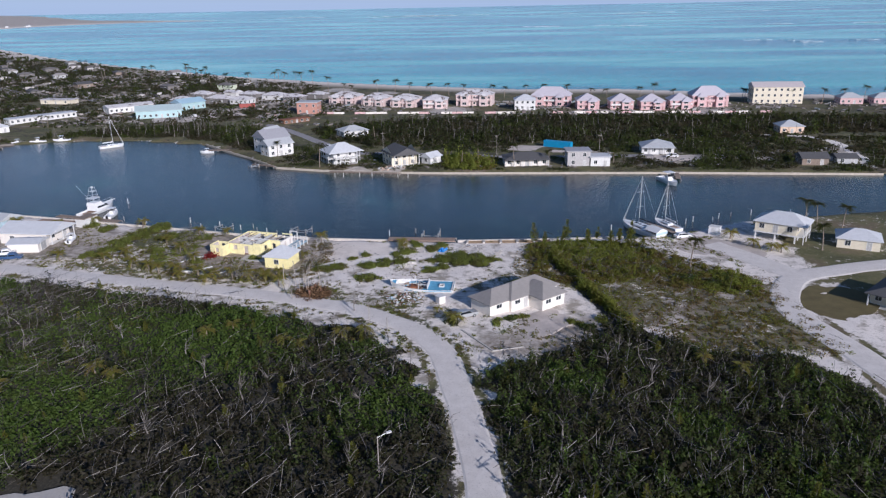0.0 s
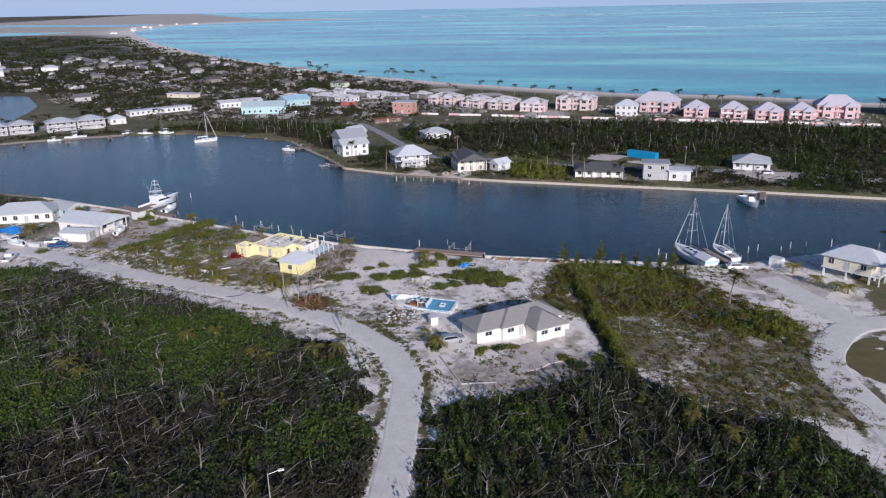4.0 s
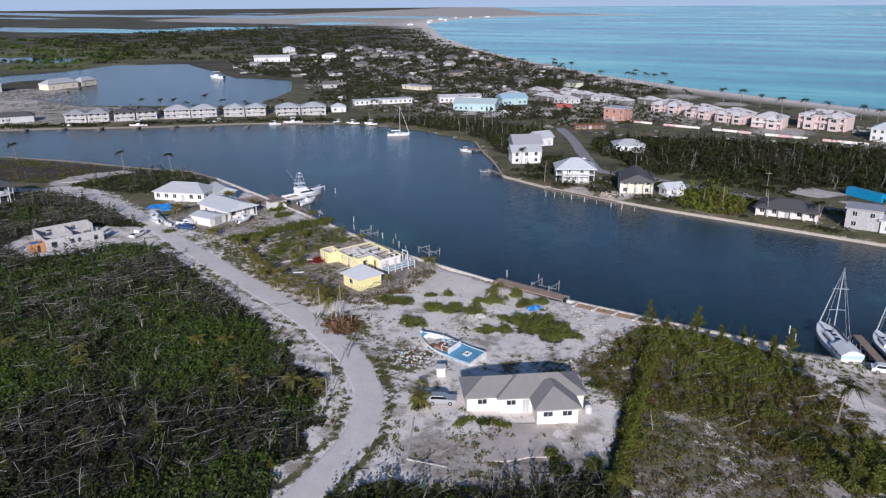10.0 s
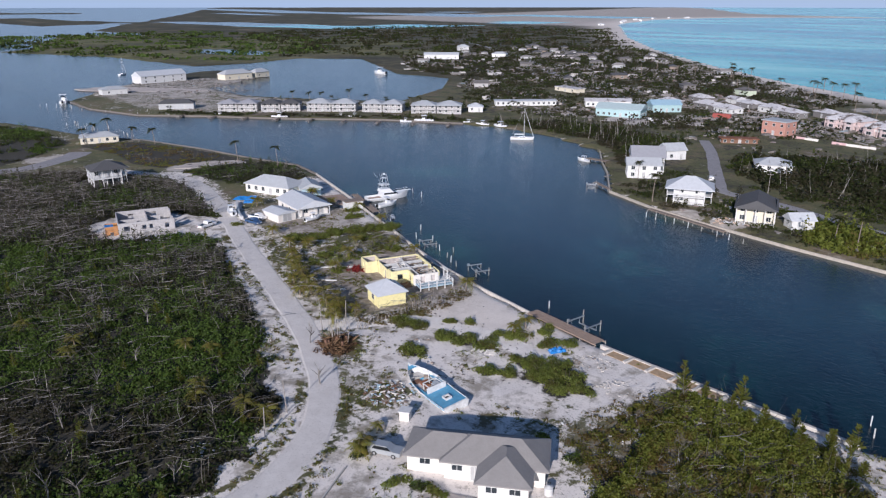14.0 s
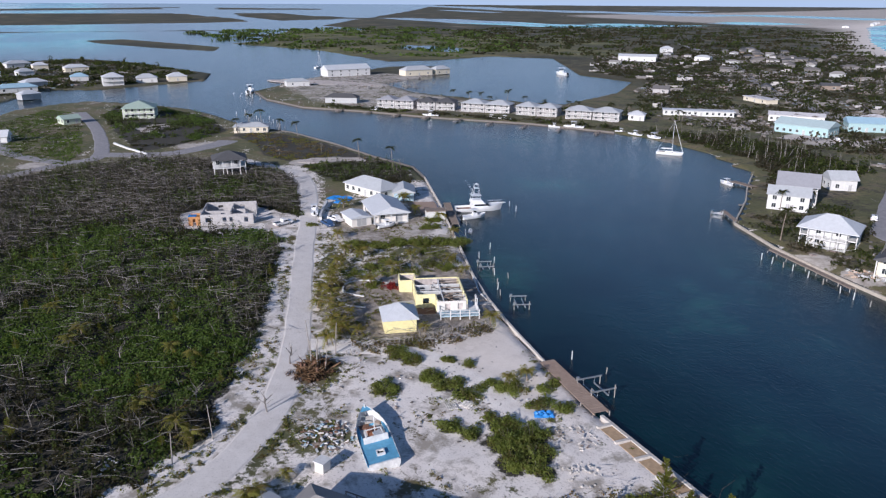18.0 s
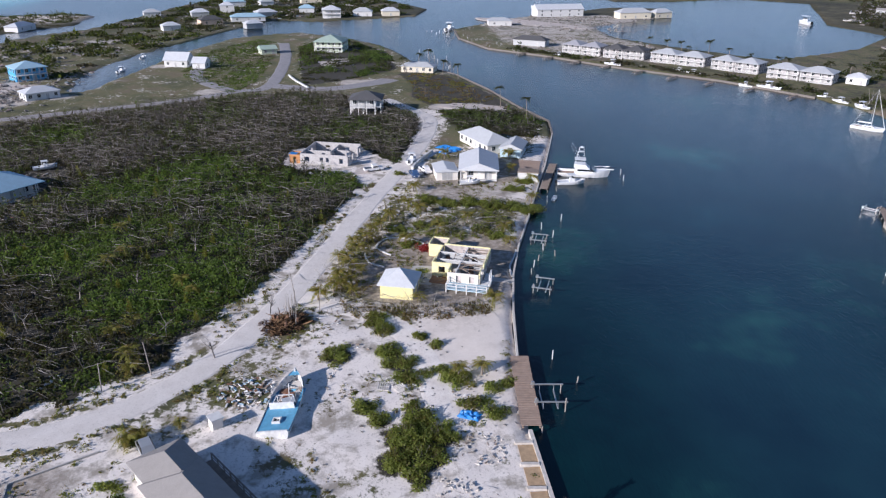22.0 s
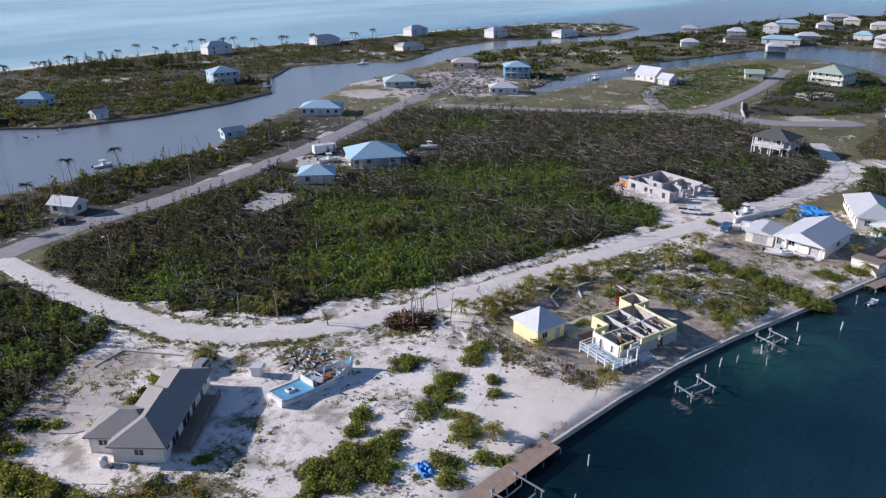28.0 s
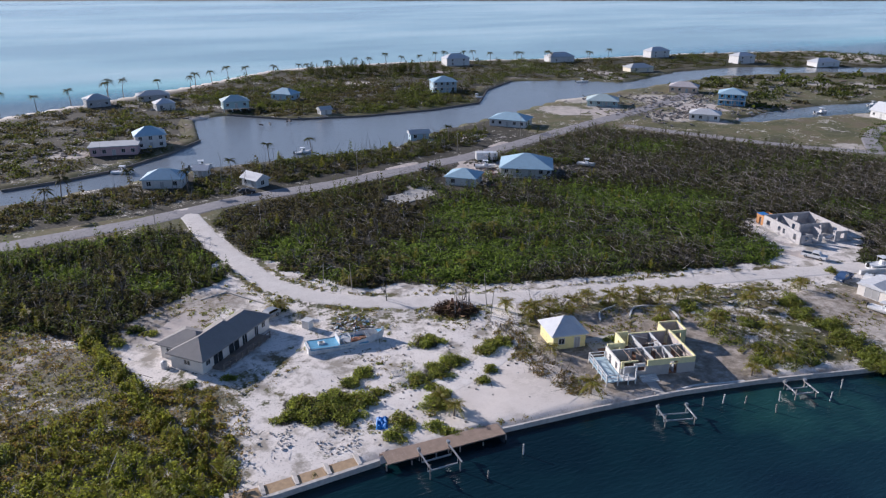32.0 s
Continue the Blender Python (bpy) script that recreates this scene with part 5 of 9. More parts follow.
    ("village_house", "wide low house with a white roof", -150, 330, -20, 13, 9, 3.0, "hip", 1.8, "white", "roof_torn", 1, 0, ()),
    ("village_house", "low white house near the beach", -152, 359, -24, 14, 9, 3.0, "hip", 1.8, "dull_wall", "roof_torn", 1, 0, ()),
    ("village_house", "low white house near the beach", -134, 350, -24, 15, 9, 3.0, "hip", 1.8, "white", "roof_torn", 1, 0, ()),
    ("village_house", "low pale house beside the sand lane", -119, 340, -24, 13, 8, 3.0, "hip", 1.6, "dull_wall", "roof_torn", 1, 0, ()),
    ("village_house", "low pale house beside the sand lane", -106, 352, -24, 12, 8, 3.0, "hip", 1.6, "dull_wall", "roof_torn", 1, 0, ()),
    ("village_house", "small white hut behind the beach", -168, 372, -24, 10, 7, 2.8, "gable", 1.4, "white", "roof_torn", 1, 0, ()),
    ("village_house", "pale yellow house behind the beach", -186, 418, -24, 12, 8, 3.4, "hip", 1.6, "pale_green", "roof_dull", 1, 0, ()),
    ("village_house", "long low white house on the far lots", -275, 346, -10, 22, 8, 2.6, "flat", 0.3, "cream", "roof_torn", 1, 0, ()),
    ("dock_store", "long low white dock store", -246, 270, 52, 36, 7, 2.6, "flat", 0.3, "white", "roof_white", 1, 0, ()),
    ("marina_hall", "long white marina hall with three gables", -528, 160, 100, 38, 13, 5.4, "gable", 3.4, "white", "roof_white", 2, 0, ()),
    ("marina_lodge", "wide white marina lodge building", -512, 215, 100, 26, 10, 4.4, "hip", 3.0, "cream", "roof_light", 1, 0, ()),
    ("marina_lodge", "small white marina lodge", -517, 239, 105, 15, 8, 4.0, "hip", 2.6, "cream", "roof_light", 1, 0, ()),
    ("marina_shed", "grey marina shed under low roof", -367, 108.5, 60, 19, 8, 3.4, "hip", 2.0, "grey", "roof_dark", 1, 0, ()),
    ("marina_shed", "pale marina shed by the piles", -466, 105, 90, 16, 8, 3.4, "hip", 1.8, "white", "roof_light", 1, 0, ()),
    ("boatyard_shed", "long white boatyard shed", -577, 492, 48, 38, 14, 5.0, "gable", 2.0, "white", "roof_white", 1, 0, ()),
    ("boatyard_house", "white boatyard house with a hip roof", -666, 606, 70, 13, 9, 6.0, "hip", 2.5, "white", "roof_white", 2, 0, ()),
    ("boatyard_house", "low white boatyard house", -555, 561, 30, 16, 9, 4.0, "hip", 2.0, "white", "roof_light", 1, 0, ()),
    # the western islands
    ("island_house", "white island house with a white hip roof", -516, -14, 95, 13.3, 9.2, 6.0, "hip", 2.8, "white", "roof_white", 2, 0, ((0, 2, 5, 2, True),)),
    ("island_house", "white island house with a pale grey hip roof among trees", -528, 9, 88, 14.2, 9.2, 3.6, "hip", 2.6, "white", "roof_light", 1, 0, ()),
    ("island_house", "cream island house with a white hip roof", -531, 30, 95, 13.3, 9.2, 3.6, "hip", 2.6, "cream", "roof_white", 1, 0, ()),
    ("island_house", "white island house with a pale blue hip roof", -494, -72, 105, 23.4, 9.2, 3.2, "hip", 2.2, "white", "roof_blue", 1, 0, ()),
    ("island_house", "grey island house with a white hip roof among trees", -525, -64, 118, 15.1, 9.2, 3.4, "hip", 2.2, "grey", "roof_white", 1, 0, ()),
    ("island_house", "peach island house with a dark hip roof", -473, -94, 118, 15.1, 9.2, 3.4, "hip", 2.4, "peach", "roof_dark", 1, 0, ()),
    ("island_house", "white island house with a pale grey hip roof", -700, -88, 115, 20.1, 9.2, 3.6, "hip", 2.4, "white", "roof_light", 1, 0, ()),
    ("island_house", "cream island house with a white hip roof among trees", -640, -40, 105, 18.3, 9.2, 3.6, "hip", 2.4, "cream", "roof_white", 1, 0, ()),
    ("island_house", "white island house with a pale blue hip roof", -600, -100, 110, 16.7, 9.2, 4.6, "hip", 2.4, "white", "roof_blue", 1, 0, ()),
    ("island_house", "grey island house with a white hip roof", -523, -112, 110, 12.5, 8.3, 3.4, "hip", 2.4, "grey", "roof_white", 1, 0, ()),
    ("island_house", "white island house with a white hip roof among trees", -556, -98, 100, 10.9, 8.3, 5.4, "hip", 2.4, "white", "roof_white", 2, 0, ()),
    ("island_house", "white island house with a pale grey hip roof", -614, -76, 115, 11.7, 8.3, 3.4, "hip", 2.4, "white", "roof_light", 1, 0, ()),
    ("island_house", "cream island house with a white hip roof", -662, -68, 105, 11.7, 8.3, 4.4, "hip", 2.4, "cream", "roof_white", 1, 0, ()),
    ("island_house", "white island house with a pale blue hip roof among trees", -556, -36, 95, 11.7, 8.3, 3.4, "hip", 2.4, "white", "roof_blue", 1, 0, ()),
    ("island_house", "grey island house with a white hip roof", -452, -62, 118, 10.9, 7.4, 3.2, "hip", 2.0, "grey", "roof_white", 1, 0, ()),
    ("island_house", "white island house with a white hip roof", -440, -112, 118, 10.9, 7.4, 3.2, "hip", 2.0, "white", "roof_white", 1, 0, ()),
    ("island_house", "white island house with a pale grey hip roof among trees", -520, -146, 112, 11.7, 8.3, 3.6, "hip", 2.2, "white", "roof_light", 1, 0, ()),
    # the eastern lots
    ("stilted_cottage", "cream cottage on posts with a white hip roof", 64.0, 40.5, -36, 9.6, 7.4, 2.6, "hip", 2.2, "cream", "roof_white", 1, 2.1, ((1, 1.8, 3, 1, True),)),
    ("hip_pavilion", "cream pavilion with a white hip roof", 80, 33.5, -25, 9, 7, 2.5, "hip", 1.8, "cream", "roof_white", 1, 0, ()),
    ("brown_house", "house with a dark brown roof and pale porch", 71.5, -3, -47, 12, 9, 2.7, "hip", 2.2, "cream", "roof_dark", 1, 0, ((0, 1.8, 4, 1, False),)),
]
M["roof_dull"] = roofing("dull_brown_grey_roof", (0.17, 0.16, 0.155), 0.9, 5.0)
M["dull_wall"] = plain("weathered_dull_render", (0.20, 0.19, 0.185), 0.85, vary=0.25)
for nm, lab, x, y, rot, w, d, h, kind, rise, wl, rf, st, stil, por in HOUSES:
    far_off = math.hypot(x + 30, y - 30) > 330
    house(nm, lab, x, y, rot, w, d, h, roof=kind, rise=rise, wall=M[wl], roof_mat=M[rf], storeys=st, stilts=stil, porch=por,
          windows=rows_of_windows(w, d, st, h, gap=6.5 if far_off else 2.7, sides=(0, 1, 3) if not far_off else (0,)))

# ---- the pink resort on the north beach ----
PINK = [(-83, 322, -16, 19, 6.2), (-63, 312, -18, 16, 6.0), (-45, 305, -14, 17, 6.0), (-27.5, 298, -3, 15, 6.0), (-4, 306, -10, 23, 8.2), (40, 297, -15, 24, 7.4), (58.2, 278, -3, 13, 6.0),
        (76, 276, -3, 13.5, 6.0), (92, 274, -3, 14, 6.0), (108, 276, -3, 13, 6.0), (126, 285, -3, 21, 8.0)]
for k, (x, y, rot, w, h) in enumerate(PINK):
    worn = k < 5
    y += (0, 0, 0, 0, 0, 2, 6, 4, 2, 2, 0)[k]
    wm, rm = M["faded_pink" if worn else "pink"], M["roof_torn" if worn else "roof_lilac"]
    hh = h * 0.8
    r = house("resort_block", ("faded pink resort block with a torn white roof" if worn else "pink resort block with a pale lilac hip roof") if h < 7 else "tall pink resort hall with a pale hip roof", x, y, rot, w * 0.92, 11.5, hh, roof="hip", rise=2.4 if worn else 3.4 if h < 7 else 4.6, wall=wm, roof_mat=rm,
              storeys=2, windows=rows_of_windows(w * 0.92, 11.5, 2, hh, gap=3.4, sides=(0, 3), door=False), group="pink resort blocks", over=0.6)
    # gabled bays step forward from the front, with shaded balconies between them
    for u in ((-0.24, 0.24) if w > 15 else (0.16,)):
        part("bay", boxes((u * w - 2.3, -8.0, -0.3, u * w + 2.3, -5.76, hh - 0.5)), wm, r)
        part("bay_roof", roof_bm(4.6, 5.0, hh - 0.48, 1.9, 0.35, "hip"), rm, r, m=pose(u * w, -5.9, 0))
        for zz in (1.5, 1.5 + hh / 2):
            add_window(r, pose(u * w, -8.002, zz), 2.2, 1.3, M["white"], M["pane"])
    part("balcony_floor", boxes((-w * 0.46, -7.2, hh / 2 - 0.2, w * 0.46, -5.77, hh / 2)), wm, r)
    part("balcony_rail", boxes((-w * 0.46, -7.2, hh / 2, w * 0.46, -7.08, hh / 2 + 0.9)), M["white"] if k % 2 else wm, r)
    for u in (-0.45, -0.02, 0.44):
        part("column", boxes((u * w - 0.2, -7.25, -0.3, u * w + 0.2, -6.95, hh - 0.2)), wm, r)
house("white_pavilion", "white two-storey pavilion with a white hip roof", 23, 282.6, -3, 11.5, 10, 5.6, rise=2.8, storeys=2, windows=rows_of_windows(11.5, 10, 2, 5.6))
house("cream_hotel", "cream three-storey hotel with a pale roof", 167, 293, -6, 27, 11, 9.4, roof="gable", rise=2.4, wall=M["cream"], roof_mat=M["roof_pink"], storeys=3, windows=rows_of_windows(27, 11, 3, 9.4, gap=3.2))
for k, (x, y, w) in enumerate(((205, 285, 12), (222, 282, 12), (240, 279, 14))):
    house("resort_villa", "pale pink villa with a light roof", x, y, -6, w, 9, 3.6, rise=2.4, wall=M["pink"], roof_mat=M["roof_light"], windows=rows_of_windows(w, 9, 1, 3.6))
wl_ = thing("resort_wall", "long low pink boundary wall", "wall", pose(0, 0, GROUND))
for k in range(40):
    x = -90 + k * 6.0
    if k % 4 == 2 or 17 < k < 21:
        continue
    part("wall_panel", boxes((x, 262 - 0.09 * (x - 60) - 0.15, -0.4, x + 5.85, 262 - 0.09 * (x - 60) + 0.15, 1.0)), M["house_white"] if k % 3 else M["pink"], wl_)

# ---- marina town houses ----
MARINA = [(-336, 132, 50, 22, 0), (-320.5, 150, 52, 22, 1), (-302, 172, 45, 28, 2), (-281, 192, 42, 23, 3), (-256.5, 210, 45, 28, 4)]
for x, y, rot, w, k in MARINA:
    for s in (-1, 1):
        c, sn = math.cos(radians(rot)), math.sin(radians(rot))
        house("town_house", "pair of white two-storey marina town houses with a grey roof" if k < 2 else "pair of white two-storey marina town houses with a white roof", x + c * s * w / 4, y + sn * s * w / 4, rot, w / 2 - 0.8, 9, 4.6, rise=2.1,
              wall=M["house_grey"], roof_mat=M["roof_dark"] if k == 1 else (M["roof_pale"] if k == 0 else M["roof_light"]), storeys=2, windows=rows_of_windows(w / 2 - 0.8, 9, 2, 4.6, gap=2.6, sides=(0, 1)), group="marina town houses", porch=((0, 1.8, 4, 2, True),))
house("gate_house", "small white marina gate house", -245.6, 229, 47, 8, 7, 3.0, rise=1.8, windows=rows_of_windows(8, 7, 1, 3.0))

# ---- the many low houses of the far settlement ----
rnd = random.Random(11)
far_lots = []
while len(far_lots) < 48:
    if len(far_lots) < 28:      # a close row of houses far back, then a few scattered ones
        x = rnd.gauss(-570, 60)
        y = 665 - 0.65 * (x + 570) + rnd.gauss(0, 26)
    else:
        x, y = rnd.uniform(-640, -110), rnd.uniform(255, 760)
    if inside_and_distance(np.array([x]), np.array([y]), MAIN)[0] < 22 or y > 700 - 0.5 * (x + 110) - 120 or any(math.hypot(x - a, y - b_) < 14 for a, b_ in far_lots):
        continue
    if any(math.hypot(x - hx[2], y - hx[3]) < 26 for hx in HOUSES) or math.hypot(x + 230, y - 250) < 40:
        continue
    far_lots.append((x, y))
for k, (x, y) in enumerate(far_lots):
    w, d = rnd.uniform(8, 14), rnd.uniform(6, 9)
    wl, rf, lab = rnd.choice((("dull_wall", "roof_dark", "grey dark-roofed house far off"), ("dull_wall", "roof_dull", "grey house with a dull shingle roof"), ("dull_wall", "roof_dull", "low weathered house far off"), ("timber", "roof_dark", "brown timber house far off"),
                              ("house_grey", "roof_dull", "grey storm-worn house far off"), ("grey", "roof_grey", "grey house with a shingle roof far off")))
    house("settlement_house", lab, x, y, rnd.choice((40, 50, -45, 130)) + rnd.uniform(-6, 6), w, d, rnd.uniform(2.6, 3.2), roof=rnd.choice(("hip", "gable")), rise=rnd.uniform(1.2, 1.9), wall=M[wl], roof_mat=M[rf], group="settlement houses",
          windows=((0, w / 6, 1.5, 1.6, 1.1, "window"),))
for k in range(34):
    t_ = k / 33
    x, y = -1250 + 260 * rnd.random() - 120 * t_, 1750 + 800 * t_ + rnd.uniform(-60, 60)
    if x > -1180 - 200 * t_:
        x -= 140
    if inside_and_distance(np.array([x - 90.0]), np.array([y]), MAIN)[0] < 14:
        continue
    house("bay_house", "pale house on the far bay shore", x - 90, y, rnd.uniform(0, 180), rnd.uniform(10, 18), 9, rnd.uniform(3, 4.5), rise=2, windows=((0, 0, 1.6, 3, 1.6, "window"),), group="bay houses", base=float(far_rise(x - 90, y)) + 0.3)


# ---- storm-flattened house footings in the settlement ----
def footing(x, y, rot, w, d, seed):
    rg = random.Random(seed)
    root = thing("ruined_house", "low broken walls of a flattened house", "ruin", pose(x, y, GROUND, rz=rot), group="ruined houses")
    part("floor_slab", boxes((-w / 2, -d / 2, -0.4, w / 2, d / 2, 0.25)), M["dull_wall"] if rg.random() < 0.7 else M["house_grey"], root)
    for k, (x0, y0, x1, y1) in enumerate(((-w / 2, -d / 2, w / 2, -d / 2), (w / 2, -d / 2, w / 2, d / 2), (w / 2, d / 2, -w / 2, d / 2), (-w / 2, d / 2, -w / 2, -d / 2))):
        f = rg.uniform(0.35, 0.9)
        bm = bmesh.new()
        wall_run(bm, x0, y0, x0 + (x1 - x0) * f, y0 + (y1 - y0) * f, rg.uniform(0.8, 2.4), 0.3, z0=0.2)
        part("broken_wall", bm, M[rg.choice(("house_grey", "dull_wall", "dull_wall", "concrete"))], root)
    for k in range(4):
        a = rg.uniform(0.6, 1.8)
        part("roof_scrap", boxes((-a, -a * 0.6, 0, a, a * 0.6, 0.1)), M[rg.choice(("timber", "brown", "grey", "roof_dark"))], root, m=pose(rg.uniform(-w / 2, w / 2), rg.uniform(-d / 2, d / 2), 0.35, rg.uniform(-14, 14), rg.uniform(-14, 14), rg.uniform(0, 180)))


n_ = 0
while n_ < 34:
    x, y = rnd.uniform(-560, -110), rnd.uniform(255, 640)
    if inside_and_distance(np.array([x]), np.array([y]), MAIN)[0] < 20 or any(math.hypot(x - a, y - b_) < 15 for a, b_ in far_lots) or any(math.hypot(x - hx[2], y - hx[3]) < 24 for hx in HOUSES):
        continue
    far_lots.append((x, y))
    footing(x, y, rnd.choice((40, 50, -45)), rnd.uniform(7, 14), rnd.uniform(5, 9), n_)
    n_ += 1


# ---- plants ----
def foliage(name, stops, rough=0.6, leaf=True):
    """Leaf colours by a face value 'tone' (0 dull, 1 lush), varied leaf by leaf."""
    m, nt, b = tree_of(name)
    rnd_ = nt.nodes.new("ShaderNodeNewGeometry").outputs["Random Per Island"]
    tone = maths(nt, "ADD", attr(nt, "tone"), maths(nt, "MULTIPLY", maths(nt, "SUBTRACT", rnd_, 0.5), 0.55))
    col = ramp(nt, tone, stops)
    nt.links.new(col, b.inputs["Base Color"])
    b.inputs["Roughness"].default_value = rough
    b.inputs["Specular IOR Level"].default_value = 0.25
    if leaf:        # thin leaves let some of the light through
        thin = nt.nodes.new("ShaderNodeBsdfTranslucent")
        nt.links.new(mix(nt, 1.0, col, (1.65, 1.6, 1.05), "MULTIPLY"), thin.inputs["Color"])
        both = nt.nodes.new("ShaderNodeMixShader")
        both.inputs[0].default_value = 0.6
        nt.links.new(b.outputs[0], both.inputs[1])
        nt.links.new(thin.outputs[0], both.inputs[2])
        nt.links.new(both.outputs[0], nt.nodes["Material Output"].inputs["Surface"])
    return m


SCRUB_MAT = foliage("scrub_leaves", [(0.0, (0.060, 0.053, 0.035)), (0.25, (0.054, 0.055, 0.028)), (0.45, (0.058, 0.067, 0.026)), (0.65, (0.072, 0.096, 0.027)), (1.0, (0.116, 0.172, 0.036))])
SEAGRAPE_MAT = foliage("sea_grape_leaves", [(0.0, (0.17, 0.125, 0.06)), (0.3, (0.155, 0.15, 0.045)), (0.6, (0.165, 0.20, 0.045)), (1.0, (0.25, 0.285, 0.070))])
PINE_MAT = foliage("feathery_pine_leaves", [(0.0, (0.17, 0.115, 0.055)), (0.4, (0.165, 0.155, 0.036)), (0.7, (0.18, 0.205, 0.037)), (1.0, (0.24, 0.27, 0.055))])
WOOD_MAT = foliage("north_wood_leaves", [(0.0, (0.068, 0.058, 0.036)), (0.4, (0.050, 0.056, 0.023)), (0.7, (0.054, 0.072, 0.019)), (1.0, (0.085, 0.105, 0.024))])
STICK_MAT = foliage("bleached_dead_wood", [(0.0, (0.052, 0.047, 0.041)), (0.5, (0.125, 0.115, 0.104)), (1.0, (0.34, 0.32, 0.295))], 0.85, False)
TRUNK_MAT = plain("palm_trunk", (0.24, 0.20, 0.16), 0.9, vary=0.3)
PALM_MAT = foliage("palm_fronds", [(0.0, (0.27, 0.20, 0.08)), (0.35, (0.25, 0.22, 0.06)), (0.7, (0.19, 0.20, 0.045)), (1.0, (0.29, 0.29, 0.07))])


def quad_mesh(name, corners, tone, material):
    """A mesh of loose quads from an (n, 4, 3) array."""
    n = len(corners)
    me = bpy.data.meshes.new(name)
    me.vertices.add(n * 4)
    me.vertices.foreach_set("co", corners.astype(np.float32).ravel())
    me.loops.add(n * 4)
    me.loops.foreach_set("vertex_index", np.arange(n * 4, dtype=np.int32))
    me.polygons.add(n)
    me.polygons.foreach_set("loop_start", np.arange(0, n * 4, 4, dtype=np.int32))
    me.polygons.foreach_set("loop_total", np.full(n, 4, np.int32))
    at_ = me.attributes.new("tone", "FLOAT", "FACE")
    at_.data.foreach_set("value", np.asarray(tone, np.float32))
    me.materials.append(material)
    me.update()
    me.validate()
    return me


def leaf_quads(rg, cx, cy, cz, rx, rz, tone, per, size, flat=0.35):
    """Leaf clumps over lumpy mounds: arrays of mound centres, radii and heights; returns corners and tones."""
    n = len(cx)
    idx_ = np.repeat(np.arange(n), per)
    k = len(idx_)
    d = rg.normal(size=(k, 3))
    d /= np.linalg.norm(d, axis=1)[:, None]
    d[:, 2] = np.abs(d[:, 2]) * 1.0 - 0.12
    lump = 1 + 0.28 * np.sin(d[:, 0] * 5 + idx_ * 1.7) * np.cos(d[:, 1] * 6 + idx_ * 0.9)
    rad = (0.35 + 0.75 * rg.random(k) ** 0.7) * lump
    p = np.stack([cx[idx_] + d[:, 0] * rad * rx[idx_], cy[idx_] + d[:, 1] * rad * rx[idx_], cz[idx_] + np.maximum(d[:, 2], -0.05) * rad * rz[idx_]], 1)
    nrm = d * 0.6 + rg.normal(size=(k, 3)) * 0.6 + np.array([0, 0, flat])
    nrm /= np.linalg.norm(nrm, axis=1)[:, None]
    a = np.cross(nrm, rg.normal(size=(k, 3)))
    a /= np.linalg.norm(a, axis=1)[:, None] + 1e-9
    b_ = np.cross(nrm, a)
    s = size * (0.55 + 0.9 * rg.random(k))[:, None]
    e = 0.45 + 0.35 * rg.random(k)[:, None]
    c = np.stack([p - a * s - b_ * s * e * 0.5, p + a * s * 0.2 - b_ * s * e, p + a * s + b_ * s * e * 0.4, p - a * s * 0.1 + b_ * s * e], 1)
    # shade: tone is lighter high on a mound, darker at its foot
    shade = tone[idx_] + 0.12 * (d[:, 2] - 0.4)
    return c, shade


def scatter(poly, step, seed):
    """Jittered places inside a polygon."""
    rg = np.random.default_rng(seed)
    p = np.array(poly)
    xs, ys = np.meshgrid(np.arange(p[:, 0].min(), p[:, 0].max(), step), np.arange(p[:, 1].min(), p[:, 1].max(), step))
    x = xs.ravel() + rg.uniform(-0.55, 0.55, xs.size) * step
    y = ys.ravel() + rg.uniform(-0.55, 0.55, xs.size) * step
    s = inside_and_distance(x, y, poly)
    keep = s > 0.2
    return x[keep], y[keep], s[keep], rg


def field(x, y, scale, z=0.0):
    return np.array([noise.noise((a * scale, b_ * scale, z)) for a, b_ in zip(x, y)])


def sticks(rg, x, y, z, length, radius, direction, pitch, tone):
    """Thin three-sided branches as loose quads."""
    n = len(x)
    dr = np.stack([np.cos(direction) * np.cos(pitch), np.sin(direction) * np.cos(pitch), np.sin(pitch)], 1)
    side = np.cross(dr, np.array([0.13, 0.21, 0.97]))
    side /= np.linalg.norm(side, axis=1)[:, None] + 1e-9
    up = np.cross(side, dr)
    p0 = np.stack([x, y, z], 1)
    p1 = p0 + dr * length[:, None]
    bend = p0 + dr * length[:, None] * 0.55 + side * (rg.normal(size=n) * 0.05 * length)[:, None] + up * (rg.normal(size=n) * 0.03 * length)[:, None]
    out = []
    for k in range(3):
        a0, a1 = 2 * math.pi * k / 3, 2 * math.pi * (k + 1) / 3
        o0, o1 = side * math.cos(a0) + up * math.sin(a0), side * math.cos(a1) + up * math.sin(a1)
        r = radius[:, None]
        out.append(np.stack([p0 + o0 * r, p0 + o1 * r, bend + o1 * r * 0.75, bend + o0 * r * 0.75], 1))
        out.append(np.stack([bend + o0 * r * 0.75, bend + o1 * r * 0.75, p1 + o1 * r * 0.3, p1 + o0 * r * 0.3], 1))
    return np.concatenate(out), np.tile(tone, 6)


LUSH = [(-69, -15, 13), (-85, -8, 12), (-60, -22, 12), (-93, -30, 15), (-105, -12, 12), (-48, -10, 7), (-75, -38, 13), (-112, -38, 12), (-33, -20, 5), (-118, 8, 8), (-26, -40, 6), (18, -45, 6), (2, -32, 5), (-135, -25, 9)]


